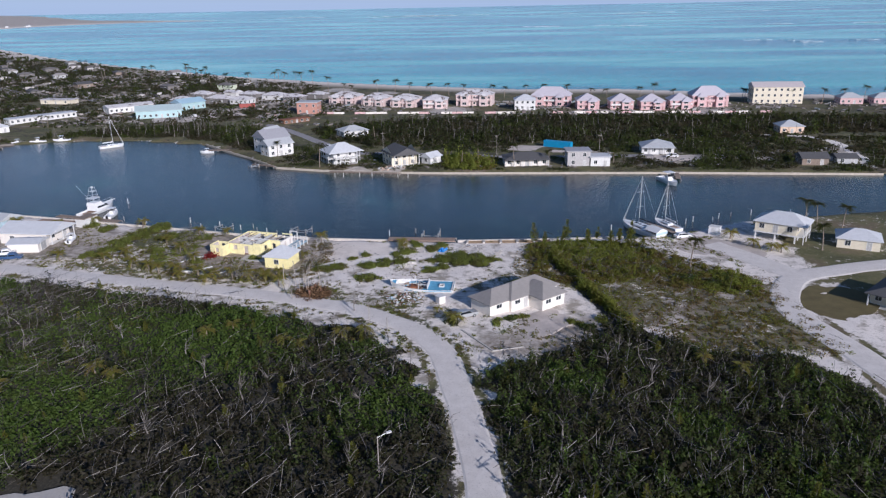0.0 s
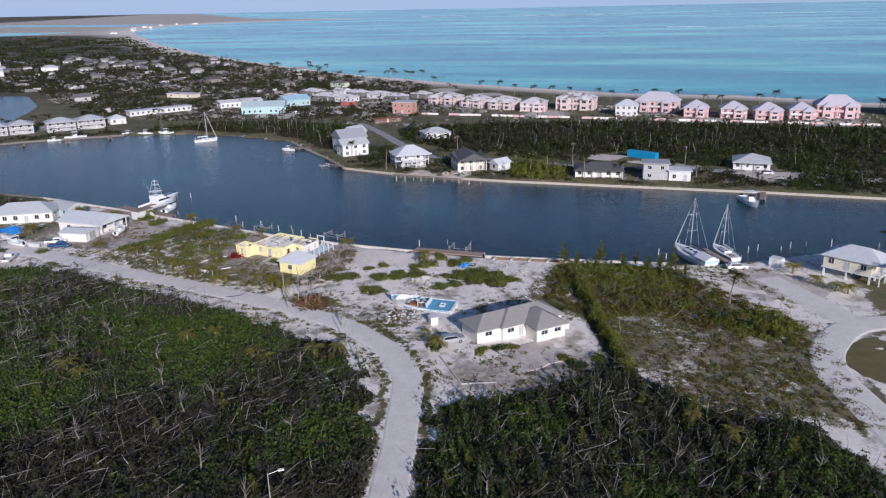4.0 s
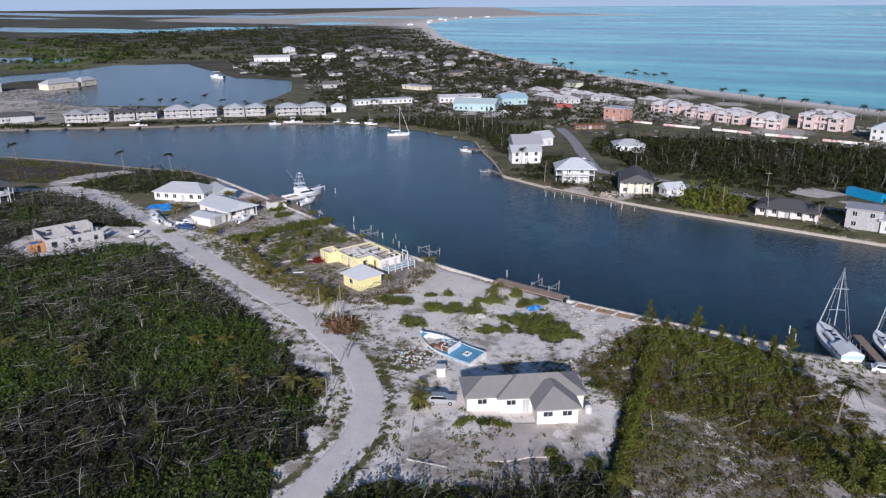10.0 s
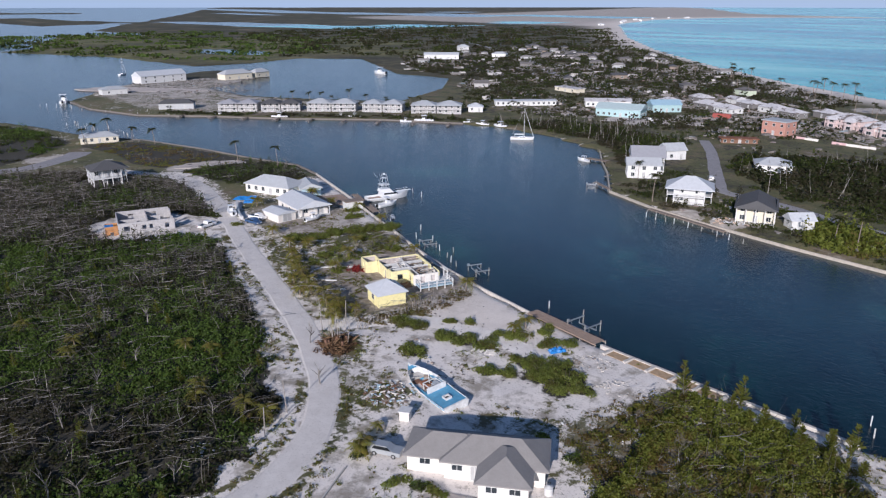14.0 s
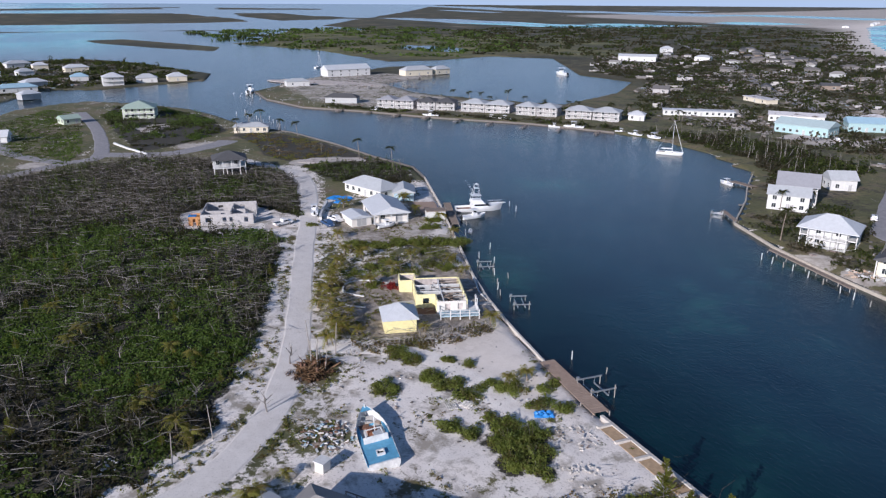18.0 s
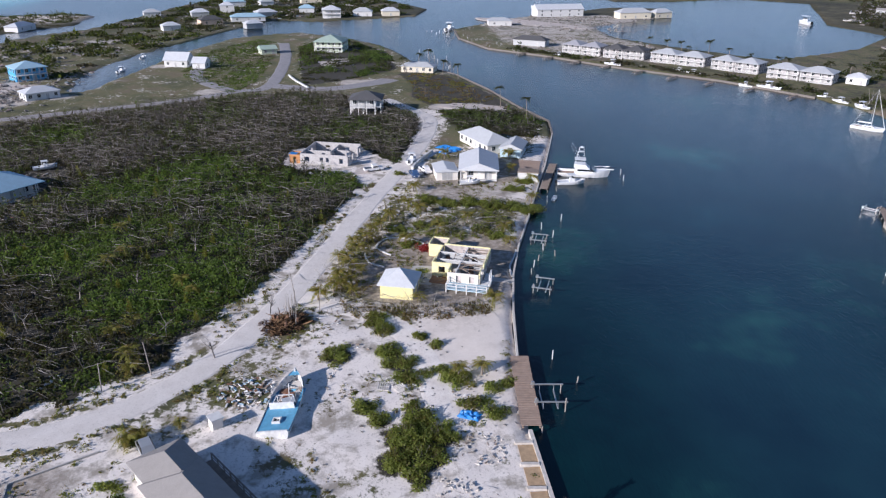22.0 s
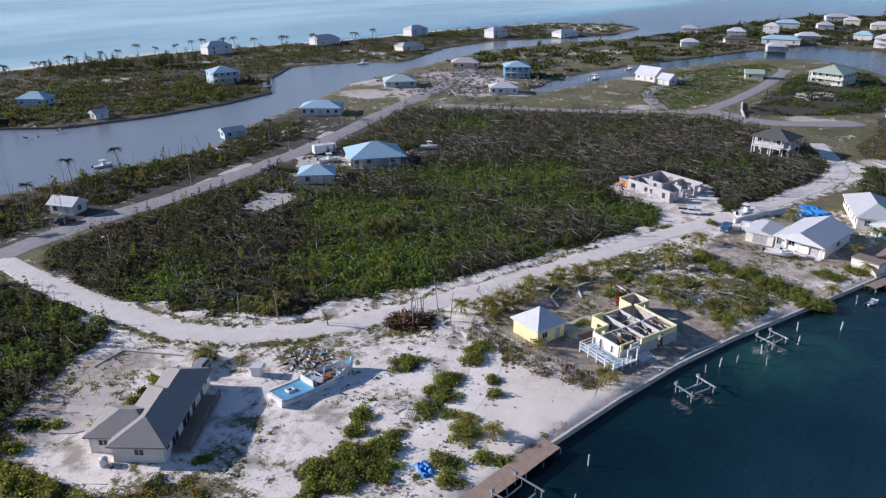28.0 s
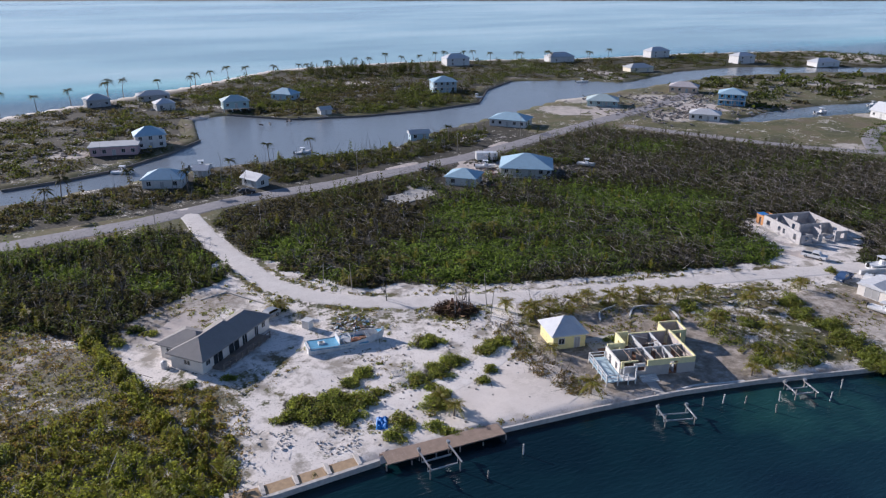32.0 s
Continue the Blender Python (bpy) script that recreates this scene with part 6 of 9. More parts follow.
def scrub(name, label, poly, step, per, size, seed, mat, height=(0.7, 2.0), lush=0.0, thin=0.0, dead=0, tall=0, shape=1.0, clear=(), sapling=0.12, felled=0):
    x, y, s, rg = scatter(poly, step, seed)
    for qx, qy, qr in clear:
        keep = np.hypot(x - qx, y - qy) > qr
        x, y, s = x[keep], y[keep], s[keep]
    g = field(x, y, 0.045, seed * 1.3) * 1.1 + field(x, y, 0.17, seed) * 0.55
    keep = rg.random(len(x)) > thin * np.clip(0.75 - g, 0.1, 1)
    x, y, s, g = x[keep], y[keep], s[keep], g[keep]
    carpet = np.zeros(len(x))
    for qx, qy, qr in LUSH:
        carpet = np.maximum(carpet, np.clip(1.4 - np.hypot(x - qx, y - qy) / qr + 0.35 * g, 0, 1))
    # the y < -34 term puts tree shadow there into a duller leaf tone
    tone = np.clip(0.34 + lush - 0.1 * np.clip((-105 - x) / 50, 0, 1) * (y > -70) * (x > -240) + 0.5 * g + 0.62 * carpet - 0.22 * np.clip((-34 - y) / 10, 0, 1) * (x > -72) * (x < -10) * (y > -90) + rg.normal(size=len(x)) * 0.17, 0, 1)
    edge = np.clip(s / 3.5, 0.45, 1)
    h = (height[0] + (height[1] - height[0]) * rg.random(len(x)) ** 1.6) * edge * (0.8 + 0.5 * np.clip(g, -0.4, 0.8))
    h = h * (1 - 0.4 * carpet) + 0.25 * carpet
    r = step * (0.55 + 0.45 * rg.random(len(x))) * shape * (1 + 0.3 * carpet)
    up = rg.random(len(x)) < sapling * (1 - carpet)
    h, r = np.where(up, 1.2 + height[1] * (0.7 + 0.6 * rg.random(len(x))), h), np.where(up, r * 0.5, r)
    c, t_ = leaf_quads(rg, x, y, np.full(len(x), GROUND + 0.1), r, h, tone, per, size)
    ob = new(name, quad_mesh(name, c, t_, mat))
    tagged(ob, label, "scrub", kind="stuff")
    if dead:
        bare = np.clip(0.7 - 0.8 * g - 0.7 * carpet, 0.12, 1.4) * np.where((x > -75) & (y < -8), 0.4, 1.0)
        j = rg.choice(len(x), dead, p=bare / bare.sum())
        dirs = rg.normal(1.3, 0.5, dead) + rg.integers(0, 2, dead) * math.pi
        c1, t1 = sticks(rg, x[j] + rg.normal(size=dead), y[j] + rg.normal(size=dead), GROUND + 0.8 + rg.random(dead) * 1.7, 0.9 + 3.6 * rg.random(dead) ** 2.2, 0.015 + 0.04 * rg.random(dead) ** 3, dirs, rg.normal(0.0, 0.16, dead), rg.random(dead) ** 1.7)
        k = max(1, tall)
        j = rg.choice(len(x), k, p=bare / bare.sum())
        c2, t2 = sticks(rg, x[j], y[j], np.full(k, GROUND), 1.6 + 3.2 * rg.random(k) ** 1.5, 0.018 + 0.04 * rg.random(k) ** 2, rg.uniform(0, 6.28, k), rg.normal(1.15, 0.3, k), 0.1 + 0.9 * rg.random(k) ** 1.6)
        k = max(1, felled)
        j = rg.choice(len(x), k, p=bare / bare.sum())
        c3, t3 = sticks(rg, x[j] + rg.normal(size=k), y[j] + rg.normal(size=k), GROUND + 1.5 + rg.random(k) * 1.2, 1.6 + 4.6 * rg.random(k) ** 1.6, 0.018 + 0.05 * rg.random(k) ** 2, rg.normal(1.3, 0.4, k) + rg.integers(0, 2, k) * math.pi, rg.normal(0.03, 0.09, k), 0.2 + 0.75 * rg.random(k) ** 1.2)
        ob2 = new("fallen_branches", quad_mesh("fallen_branches", np.concatenate([c1, c2, c3]), np.r_[t1, t2, t3], STICK_MAT))
        tagged(ob2, "tangle of grey storm-felled trunks and branches in the scrub", "branches", kind="stuff")
    return ob


scrub("scrub", "dense low green and brown storm-thinned scrub", SCRUB_WEST, 1.6, 56, 0.22, 3, SCRUB_MAT, (0.4, 2.5), 0.05, 0.14, 7600, 6400, sapling=0.22, felled=4800, clear=(*SAND_GAPS, (-114, -72, 13), (-90, -69, 9), (-73, -64, 5.5), (-67, -62, 5.5), (-101, -82, 9), (-201, 16, 9), (-131, -66, 6)))
scrub("scrub", "dense low scrub beside the gravel road", SCRUB_EAST, 1.35, 76, 0.19, 8, SCRUB_MAT, (0.4, 2.4), 0.12, 0.12, 800, 620, sapling=0.22, felled=320, clear=SAND_GAPS)
scrub("scrub", "bushy green scrub on the point", [(-170, 48), (-162, 70), (-182, 77), (-200, 72), (-201, 42), (-190, 44)], 1.9, 64, 0.24, 12, SCRUB_MAT, (0.8, 2.6), 0.2, 0.3, 260, 160, clear=((-153, 54, 11),))
scrub("point_weeds", "low green weeds and sand on the point", SCRUB_POINT, 2.4, 36, 0.22, 13, PINE_MAT, (0.2, 0.9), -0.1, 0.7, 160, 60, clear=((-153, 54, 11), (-206, 38, 6), (-207, 46, 6), (-208, 54, 6), (-209, 62, 6), (-182, 60, 20)), sapling=0.03)
scrub("scrub", "scrub and weeds inside the road loop", SCRUB_LOOP, 2.6, 46, 0.34, 15, SCRUB_MAT, (0.5, 2.4), 0.14, 0.75, 160, 60, clear=((-272, 2, 9), (-290, 8, 8), (-330, 4, 8)))
scrub("pine_scrub", "feathery yellow-green young pine thicket", PINE_BELT, 1.25, 120, 0.16, 21, PINE_MAT, (0.4, 1.7), 0.14, 0.55, 260, 60, sapling=0.05)
scrub("lot_weeds", "low rusty and green weeds on the sandy empty lot", EAST_LOT, 1.4, 36, 0.14, 23, PINE_MAT, (0.15, 0.9), -0.16, 0.62, 160, 20, sapling=0.0, felled=60)

COTTAGE_EDGE = [(-49.0, 14), (-46.6, 22), (-46.4, 31), (-47.6, 40.5), (-51.6, 41), (-51.2, 31), (-52.0, 21), (-54, 15)]
ROAD_EDGE = [(-54, 10.5), (-66, 13.5), (-80, 17.5), (-93, 21.5), (-92, 25.5), (-80, 21.8), (-66, 18.0), (-55, 15)]
LOT_EDGE = [(-83, 29), (-80, 40), (-84, 51), (-88, 52), (-87, 40), (-87, 30)]
for poly_, seed_, tone_, bare_ in ((COTTAGE_EDGE, 51, -0.3, 0.35), (ROAD_EDGE, 52, -0.15, 1.6), (LOT_EDGE, 53, 0.2, 0.5)):
    scrub("yard_shrubs", "dry brown and green shrubs along the edge of the cottage yard", poly_, 1.25, 70, 0.13, seed_, SEAGRAPE_MAT, (0.2, 0.8), tone_, bare_, 90, 60, sapling=0.04, felled=40)

# hedge along the house lot
hl = smooth_line(HEDGE, 0.9)
rg = np.random.default_rng(4)
hl = hl[rg.random(len(hl)) > 0.2]
hx, hy = hl[:, 0] + rg.normal(size=len(hl)) * 0.5, hl[:, 1] + rg.normal(size=len(hl)) * 0.4
c, t_ = leaf_quads(rg, np.r_[hx, hx + 0.5], np.r_[hy, hy + 0.3], np.full(2 * len(hl), GROUND), 0.55 + 0.6 * rg.random(2 * len(hl)), 1.1 + 1.5 * rg.random(2 * len(hl)), 0.4 + 0.4 * rg.random(2 * len(hl)), 300, 0.15)
tagged(new("hedge", quad_mesh("hedge", c, t_, PINE_MAT)), "tall overgrown green hedge beside the house lot", "hedge")


def bush(x, y, r, seed, mat=None, h=None, label="rounded green sea grape bush on the sand"):
    rg = np.random.default_rng(seed)
    n = max(4, int(r * r * 2.2))
    a, q = rg.uniform(0, 6.28, n), r * np.sqrt(rg.random(n)) * 0.8
    q = q * (1 + 0.32 * np.sin(2 * a + seed) + 0.2 * np.sin(5 * a + 2.3 * seed))
    bx, by = q * np.cos(a), q * np.sin(a)
    hh = (h or (0.6 + 0.30 * r)) * (0.55 + 0.55 * rg.random(n)) * (1.1 - 0.5 * q / r)
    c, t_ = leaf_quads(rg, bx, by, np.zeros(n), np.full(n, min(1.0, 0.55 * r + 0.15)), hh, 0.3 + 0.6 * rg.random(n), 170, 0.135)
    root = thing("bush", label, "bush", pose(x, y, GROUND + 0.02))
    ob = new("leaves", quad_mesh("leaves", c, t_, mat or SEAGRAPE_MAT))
    ob.parent = root
    k = 9
    c, t_ = sticks(rg, rg.normal(size=k) * 0.15 * r, rg.normal(size=k) * 0.15 * r, np.full(k, -0.2), 0.6 * r + 0.4 * rg.random(k), np.full(k, 0.04), rg.uniform(0, 6.28, k), rg.uniform(0.5, 1.3, k), rg.random(k) * 0.5)
    st = new("stem", quad_mesh("stem", c, t_, STICK_MAT))
    st.parent = root


for k, (x, y, r) in enumerate(LOT_BUSHES):
    bush(x, y, r, 100 + k)
for k, (x, y, r) in enumerate(STRIP_BUSHES):
    bush(x, y, r, 200 + k, label="green sea grape bush between the lots")
for k, (x, y, r) in enumerate([(-8.5, -9.5, 1.3), (-6.2, -8.2, 1.3), (-4, -6.6, 1.2), (-17, -9, 1.6), (5.5, -9.5, 1.5), (8, -12, 1.8), (10.5, -8.5, 1.8), (13, 0.5, 1.4), (-3, 12, 1.2), (2.5, 11, 1.2), (38, 8, 2.4), (33, 12, 2.6), (28, 17, 2.6), (42, 12, 2.4)]):
    bush(x, y, r, 300 + k, SCRUB_MAT if k % 2 else SEAGRAPE_MAT, label="dark green shrub in the house lot")

# low creeping plants on the sand, the road verges and the cottage yard
rg = np.random.default_rng(77)
n = 15000
x, y = rg.uniform(-118, 48, n), rg.uniform(-30, 64, n)
s = inside_and_distance(x, y, HOME)
rd = np.min([line_distance(x, y, line) - w / 2 for _, line, w, _ in ROADS], axis=0)
g = field(x, y, 0.09, 5.5) + 0.5 * field(x, y, 0.35, 2.2)
yard = np.max([zone(x, y, COTTAGE_YARD, 3), zone(x, y, LAWN, 3), zone(x, y, HUT_YARD, 3)], axis=0)
verge = np.clip(1 - np.abs(rd - 1.4) / 1.3, 0, 1)
keep = (s > 1.2) & (rd > 0.4) & (g + 0.5 * yard + 0.5 * verge > 0.2) & ~((np.hypot(x + 4, y - 3) < 11)) & (inside_and_distance(x, y, CLEAN_SAND) < 0) & (np.hypot(x + 57, y - 24) > 4.6) & ~((np.abs(x + 68) < 15) & (np.abs(y - 38) < 8))
x, y, g, yd = x[keep], y[keep], g[keep], yard[keep]
c, t_ = leaf_quads(rg, x, y, np.full(len(x), GROUND + 0.02), 0.25 + 0.55 * rg.random(len(x)), 0.12 + 0.4 * rg.random(len(x)) ** 2, np.clip(0.0 + 0.6 * rg.random(len(x)), 0, 1), 20, 0.115)
tagged(new("ground_creepers", quad_mesh("ground_creepers", c, t_, SEAGRAPE_MAT)), "low dry creepers and weeds on the sand", "weeds", kind="stuff")

# woods and gardens across the water and on the islands: zone, spacing, leaf bits, size, height, lushness, thinning
NORTH_MID = [(-64, 192), (-56, 172), (-36, 164), (-8, 158), (24, 152), (60, 152), (108, 148), (112, 176), (60, 178), (30, 174), (-10, 178), (-40, 174), (-55, 184)]
NORTH_WOOD = [(-86, 222), (-60, 238), (-20, 250), (30, 254), (90, 250), (160, 240), (300, 222), (300, 180), (150, 190), (110, 176), (60, 176), (30, 172), (-10, 176), (-40, 170), (-55, 180), (-75, 190)]
NORTH_GARDEN = [(-20, 126), (-6, 124), (0, 128), (0, 142), (-16, 150), (-28, 146), (-22, 134)]
NORTH_BANK = [(-84, 140), (-62, 131), (-20, 125), (24, 122), (62, 120), (128, 113), (128, 142), (60, 144), (-10, 147), (-40, 153), (-70, 168), (-92, 178)]
NORTH_STRIP = [(44, 126), (58, 124), (105, 120), (140, 118), (220, 112), (300, 108), (300, 175), (140, 180), (75, 168), (72, 140), (46, 140)]
MARINA_FRONT = [(-352, 92), (-322, 118), (-288, 146), (-254, 178), (-222, 200), (-226, 204), (-262, 184), (-300, 148), (-336, 118), (-356, 98)]
MARINA_BACK = [(-350, 142), (-328, 168), (-296, 198), (-262, 226), (-246, 240), (-256, 246), (-300, 214), (-340, 178), (-362, 150)]
EAST_NECK = [(-84, 146), (-104, 168), (-122, 190), (-150, 205), (-195, 210), (-215, 205), (-190, 238), (-150, 240), (-112, 232), (-108, 205), (-98, 182)]
SETTLE = [(-112, 250), (-60, 300), (-110, 340), (-120, 430), (-330, 610), (-520, 800), (-700, 760), (-640, 480), (-480, 370), (-400, 362), (-330, 290), (-250, 240)]
SETTLE_FAR = [(-520, 800), (-800, 1100), (-1100, 1500), (-1700, 1500), (-1500, 700), (-760, 420), (-660, 470)]
LAGOON_SHORE = [(-700, 290), (-860, 240), (-1040, 150), (-1500, 130), (-1700, 700), (-1000, 640), (-720, 400)]
CANAL_STRIP = [(60, -78), (0, -84), (-40, -92), (-90, -101), (-122, -112), (-135, -128), (-118, -136), (-92, -118), (-60, -120), (-26, -117), (14, -106), (60, -96)]
SOUTH_EAST = [(44, -54), (-4, -66), (-8, -60), (-6, -52), (30, -52)]
SPIT_A = [(-52, -206), (-76, -192), (-106, -184), (-136, -184), (-160, -192), (-182, -222), (-160, -250), (-110, -262), (-60, -240)]
SPIT_B = [(30, -128), (0, -138), (-22, -152), (-30, -170), (-28, -200), (-60, -230), (-100, -262), (-60, -282), (0, -255), (60, -228), (120, -180), (120, -130)]
SPIT_C = [(-222, -246), (-252, -234), (-276, -214), (-330, -236), (-380, -238), (-380, -284), (-300, -292), (-220, -310), (-170, -300)]
ISLES = [(-260, -112), (-330, -110), (-430, -84), (-500, -48), (-530, 40), (-600, 52), (-720, 4), (-780, -50), (-740, -116), (-600, -144), (-450, -160), (-340, -196), (-280, -184), (-285, -150)]
GREEN_LOTS = [(-228, -36), (-250, -46), (-262, -60), (-300, -72), (-340, -72), (-395, -50), (-380, -38), (-330, -32), (-265, -30)]
for nm, poly, step, per, size, hgt, lush, thin, dead, tall in (
        ("wood", NORTH_WOOD, 2.8, 40, 0.50, (1.4, 4.8), -0.02, 0.15, 300, 500), ("garden_trees", NORTH_BANK, 3.0, 52, 0.32, (0.5, 3.2), 0.12, 0.5, 120, 120), ("garden_trees", MARINA_FRONT, 3.6, 40, 0.5, (0.8, 3.2), 0.0, 0.45, 30, 40), ("garden_trees", MARINA_BACK, 4.2, 36, 0.55, (0.8, 3.4), 0.0, 0.4, 30, 40), ("garden_trees", NORTH_GARDEN, 2.0, 80, 0.36, (1.4, 5.0), 0.25, 0.1, 0, 0), ("wood", NORTH_MID, 2.6, 44, 0.36, (0.7, 3.0), 0.1, 0.45, 120, 80), ("wood", NORTH_STRIP, 3.2, 48, 0.42, (0.9, 3.0), 0.08, 0.4, 150, 120),
        ("wood", EAST_NECK, 2.6, 44, 0.40, (0.9, 3.2), 0.12, 0.1, 120, 120), ("far_scrub", SETTLE, 5.6, 26, 0.66, (1.0, 3.8), -0.06, 0.55, 300, 300), ("far_scrub", SETTLE_FAR, 20, 22, 2.2, (1.2, 3.5), -0.12, 0.85, 0, 0),
        ("marsh_scrub", LAGOON_SHORE, 22, 26, 2.4, (1.0, 3.0), 0.25, 0.95, 0, 0), ("canal_scrub", CANAL_STRIP, 2.3, 64, 0.27, (0.6, 3.0), 0.0, 0.3, 300, 260), ("scrub", SOUTH_EAST, 1.9, 50, 0.36, (0.6, 2.0), -0.02, 0.4, 320, 90),
        ("spit_scrub", SPIT_A, 3.4, 70, 0.32, (0.7, 2.4), -0.06, 0.5, 100, 40), ("spit_scrub", SPIT_B, 3.9, 66, 0.36, (0.7, 2.6), -0.06, 0.6, 100, 60), ("spit_scrub", [(p_[0], p_[1] + (9 if p_[1] < -240 else -5)) for p_ in SPIT[8:29]], 4.2, 48, 0.38, (0.6, 2.6), 0.0, 0.6, 260, 200),
        ("isle_scrub", ISLES, 6.4, 50, 0.75, (1.0, 3.6), 0.12, 0.8, 100, 60), ("lot_scrub", GREEN_LOTS, 2.2, 24, 0.26, (0.1, 0.4), 0.4, 0.5, 0, 0)):
    scrub(nm, {"wood": "dark storm-beaten wood across the water", "garden_trees": "leafy trees on the far bank", "far_scrub": "scrub between far houses", "marsh_scrub": "yellow-green marsh scrub round the far lagoon", "canal_scrub": "scrub along the canal road", "scrub": "scrub by the road bend",
               "spit_scrub": "dark scrub on the sand spit", "isle_scrub": "scrub and gardens on the islands", "lot_scrub": "weedy empty lots by the loop road"}[nm], poly, step, per, size, len(nm) + int(abs(poly[0][0])), PINE_MAT if poly is NORTH_GARDEN else WOOD_MAT if nm in ("wood", "garden_trees", "far_scrub", "spit_scrub", "isle_scrub", "canal_scrub") else SCRUB_MAT, hgt, lush, thin, dead, tall,
          clear=[(h_[2], h_[3], 0.62 * max(h_[5], h_[6]) + 2) for h_ in HOUSES if math.hypot(h_[2] - poly[0][0], h_[3] - poly[0][1]) < 700] + [(20, 163, 13), (66, 141, 11), (139, 165, 6), (134, 140, 6)])


# slim bare trunks left standing in the wood and along the far bank
for poly_, n_tr, seed_ in ((NORTH_WOOD, 420, 41), (NORTH_STRIP, 110, 42), (EAST_NECK, 120, 43), (CANAL_STRIP, 90, 44), (SPIT_B, 70, 45)):
    tx_, ty_, _s, rg = scatter(poly_, 4.0, seed_)
    k_ = rg.choice(len(tx_), min(n_tr, len(tx_)), replace=False)
    c, t_ = sticks(rg, tx_[k_], ty_[k_], np.full(len(k_), GROUND), 3.0 + 4.5 * rg.random(len(k_)), 0.05 + 0.05 * rg.random(len(k_)), rg.uniform(0, 6.28, len(k_)), rg.normal(1.42, 0.17, len(k_)), 0.35 + 0.65 * rg.random(len(k_)))
    tagged(new("bare_trunks", quad_mesh("bare_trunks", c, t_, STICK_MAT)), "slim bleached trunks stripped by the storm", "trunks", kind="stuff")


# ---- dead standing trees ----
def dead_tree(x, y, h, seed, lean=0.0):
    rg = np.random.default_rng(seed)
    root = thing("dead_tree", "bare bleached dead tree in the scrub", "tree", pose(x, y, GROUND - 0.1, rx=math.degrees(lean), rz=float(rg.uniform(0, 360))))
    c, t_ = sticks(rg, np.array([0.0]), np.array([0.0]), np.array([0.0]), np.array([h * 0.65]), np.array([0.13]), np.array([0.4]), np.array([1.45]), np.array([0.55]))
    o = new("trunk", quad_mesh("trunk", c, t_, STICK_MAT))
    o.parent = root
    k = 9
    z = h * rg.uniform(0.3, 0.62, k)
    c, t_ = sticks(rg, 0.11 * z * 0.9, 0.05 * z, z, h * rg.uniform(0.3, 0.55, k), np.full(k, 0.055), rg.uniform(0, 6.28, k), rg.uniform(0.5, 1.25, k), rg.uniform(0.3, 0.65, k))
    o = new("limb", quad_mesh("limb", c, t_, STICK_MAT))
    o.parent = root


for k, (x, y, h) in enumerate([(-49, -37, 5.5), (-46, -34, 4.5), (-39, -50, 4.5), (-33, -43, 4.8), (-31, -40, 4.0), (-27, -30, 4.2), (-57, -30, 4.2), (-63, -22, 4.0), (-38, -20, 3.8), (-44, -12, 3.6), (-30, -55, 4.4), (-26, -58, 4.2), (8, -28, 4.2),
                               (14, -33, 5.2), (3, -40, 4.4), (21, -38, 4.4), (30, -42, 4.6), (38, -36, 4.4), (-2, -48, 4.2), (11, -22, 3.8), (-77, -15, 4.2), (-92, -20, 4.4), (-110, -28, 4.2), (-128, -36, 4.2), (-150, -46, 4.4), (-170, -30, 4.0),
                               (-95, -42, 4.4), (-60, -46, 4.2), (-36.5, -3.0, 4.6), (-50, 3.4, 4.0), (-182, 74, 5), (-178, 71, 4.5)]):
    dead_tree(x, y, h, 500 + k, 0.12 * math.sin(k * 2.1))


# ---- palms ----
def frond_quads(rg, n, length, droop, top):
    out, tone = [], []
    for i in range(n):
        a = 2 * math.pi * (i / n) + rg.normal() * 0.2
        lift = rg.uniform(-0.35, 0.9)
        dirv = np.array([math.cos(a), math.sin(a), 0.0])
        side = np.array([-math.sin(a), math.cos(a), 0.0])
        L = length * rg.uniform(0.75, 1.1)
        pts = []
        for s_ in np.linspace(0, 1, 7):
            pts.append(top + dirv * L * s_ * (1 - 0.12 * s_) + np.array([0, 0, L * (lift * s_ - droop * s_ * s_)]))
        tn = rg.uniform(0.2, 0.9)
        for p, q, f0 in zip(pts, pts[1:], np.linspace(0.12, 0.95, 6)):
            wd = 0.30 * length * math.sin(math.pi * min(0.97, f0 + 0.12)) * 0.55 + 0.05
            for sg in (-1, 1):
                hang = np.array([0, 0, -wd * 0.55])
                for u in (0.0, 0.5):
                    a0, a1 = p + (q - p) * u, p + (q - p) * (u + 0.34)
                    tip = (a0 + a1) / 2 + side * sg * wd + hang + dirv * wd * 0.5
                    out.append(np.array([a0, a1, tip + dirv * 0.05, tip - dirv * 0.05]))
                    tone.append(tn)
    return np.array(out), np.array(tone)


def palm(height, length, seed, fronds=13, lean=0.12, mat=None):
    rg = np.random.default_rng(seed)
    root = thing("palm", "coconut palm with wind-torn fronds", "palm")
    bm = bmesh.new()
    rings = []
    for s_ in np.linspace(0, 1, 7):
        cx = lean * height * s_ * s_
        r = 0.17 * (1 - 0.45 * s_) + (0.08 if s_ == 0 else 0)
        rings.append([bm.verts.new((cx + r * math.cos(a), r * math.sin(a), -0.2 + (height + 0.2) * s_)) for a in np.linspace(0, 2 * math.pi, 8)[:-1]])
    for a, b_ in zip(rings, rings[1:]):
        for i in range(7):
            bm.faces.new((a[i], a[(i + 1) % 7], b_[(i + 1) % 7], b_[i]))
    part("trunk", bm, TRUNK_MAT, root, smooth=True)
    c, t_ = frond_quads(rg, fronds, length, 0.75, np.array([lean * height, 0, height - 0.05]))
    o = new("crown", quad_mesh("crown", c, t_, mat or PALM_MAT))
    o.parent = root
    return root


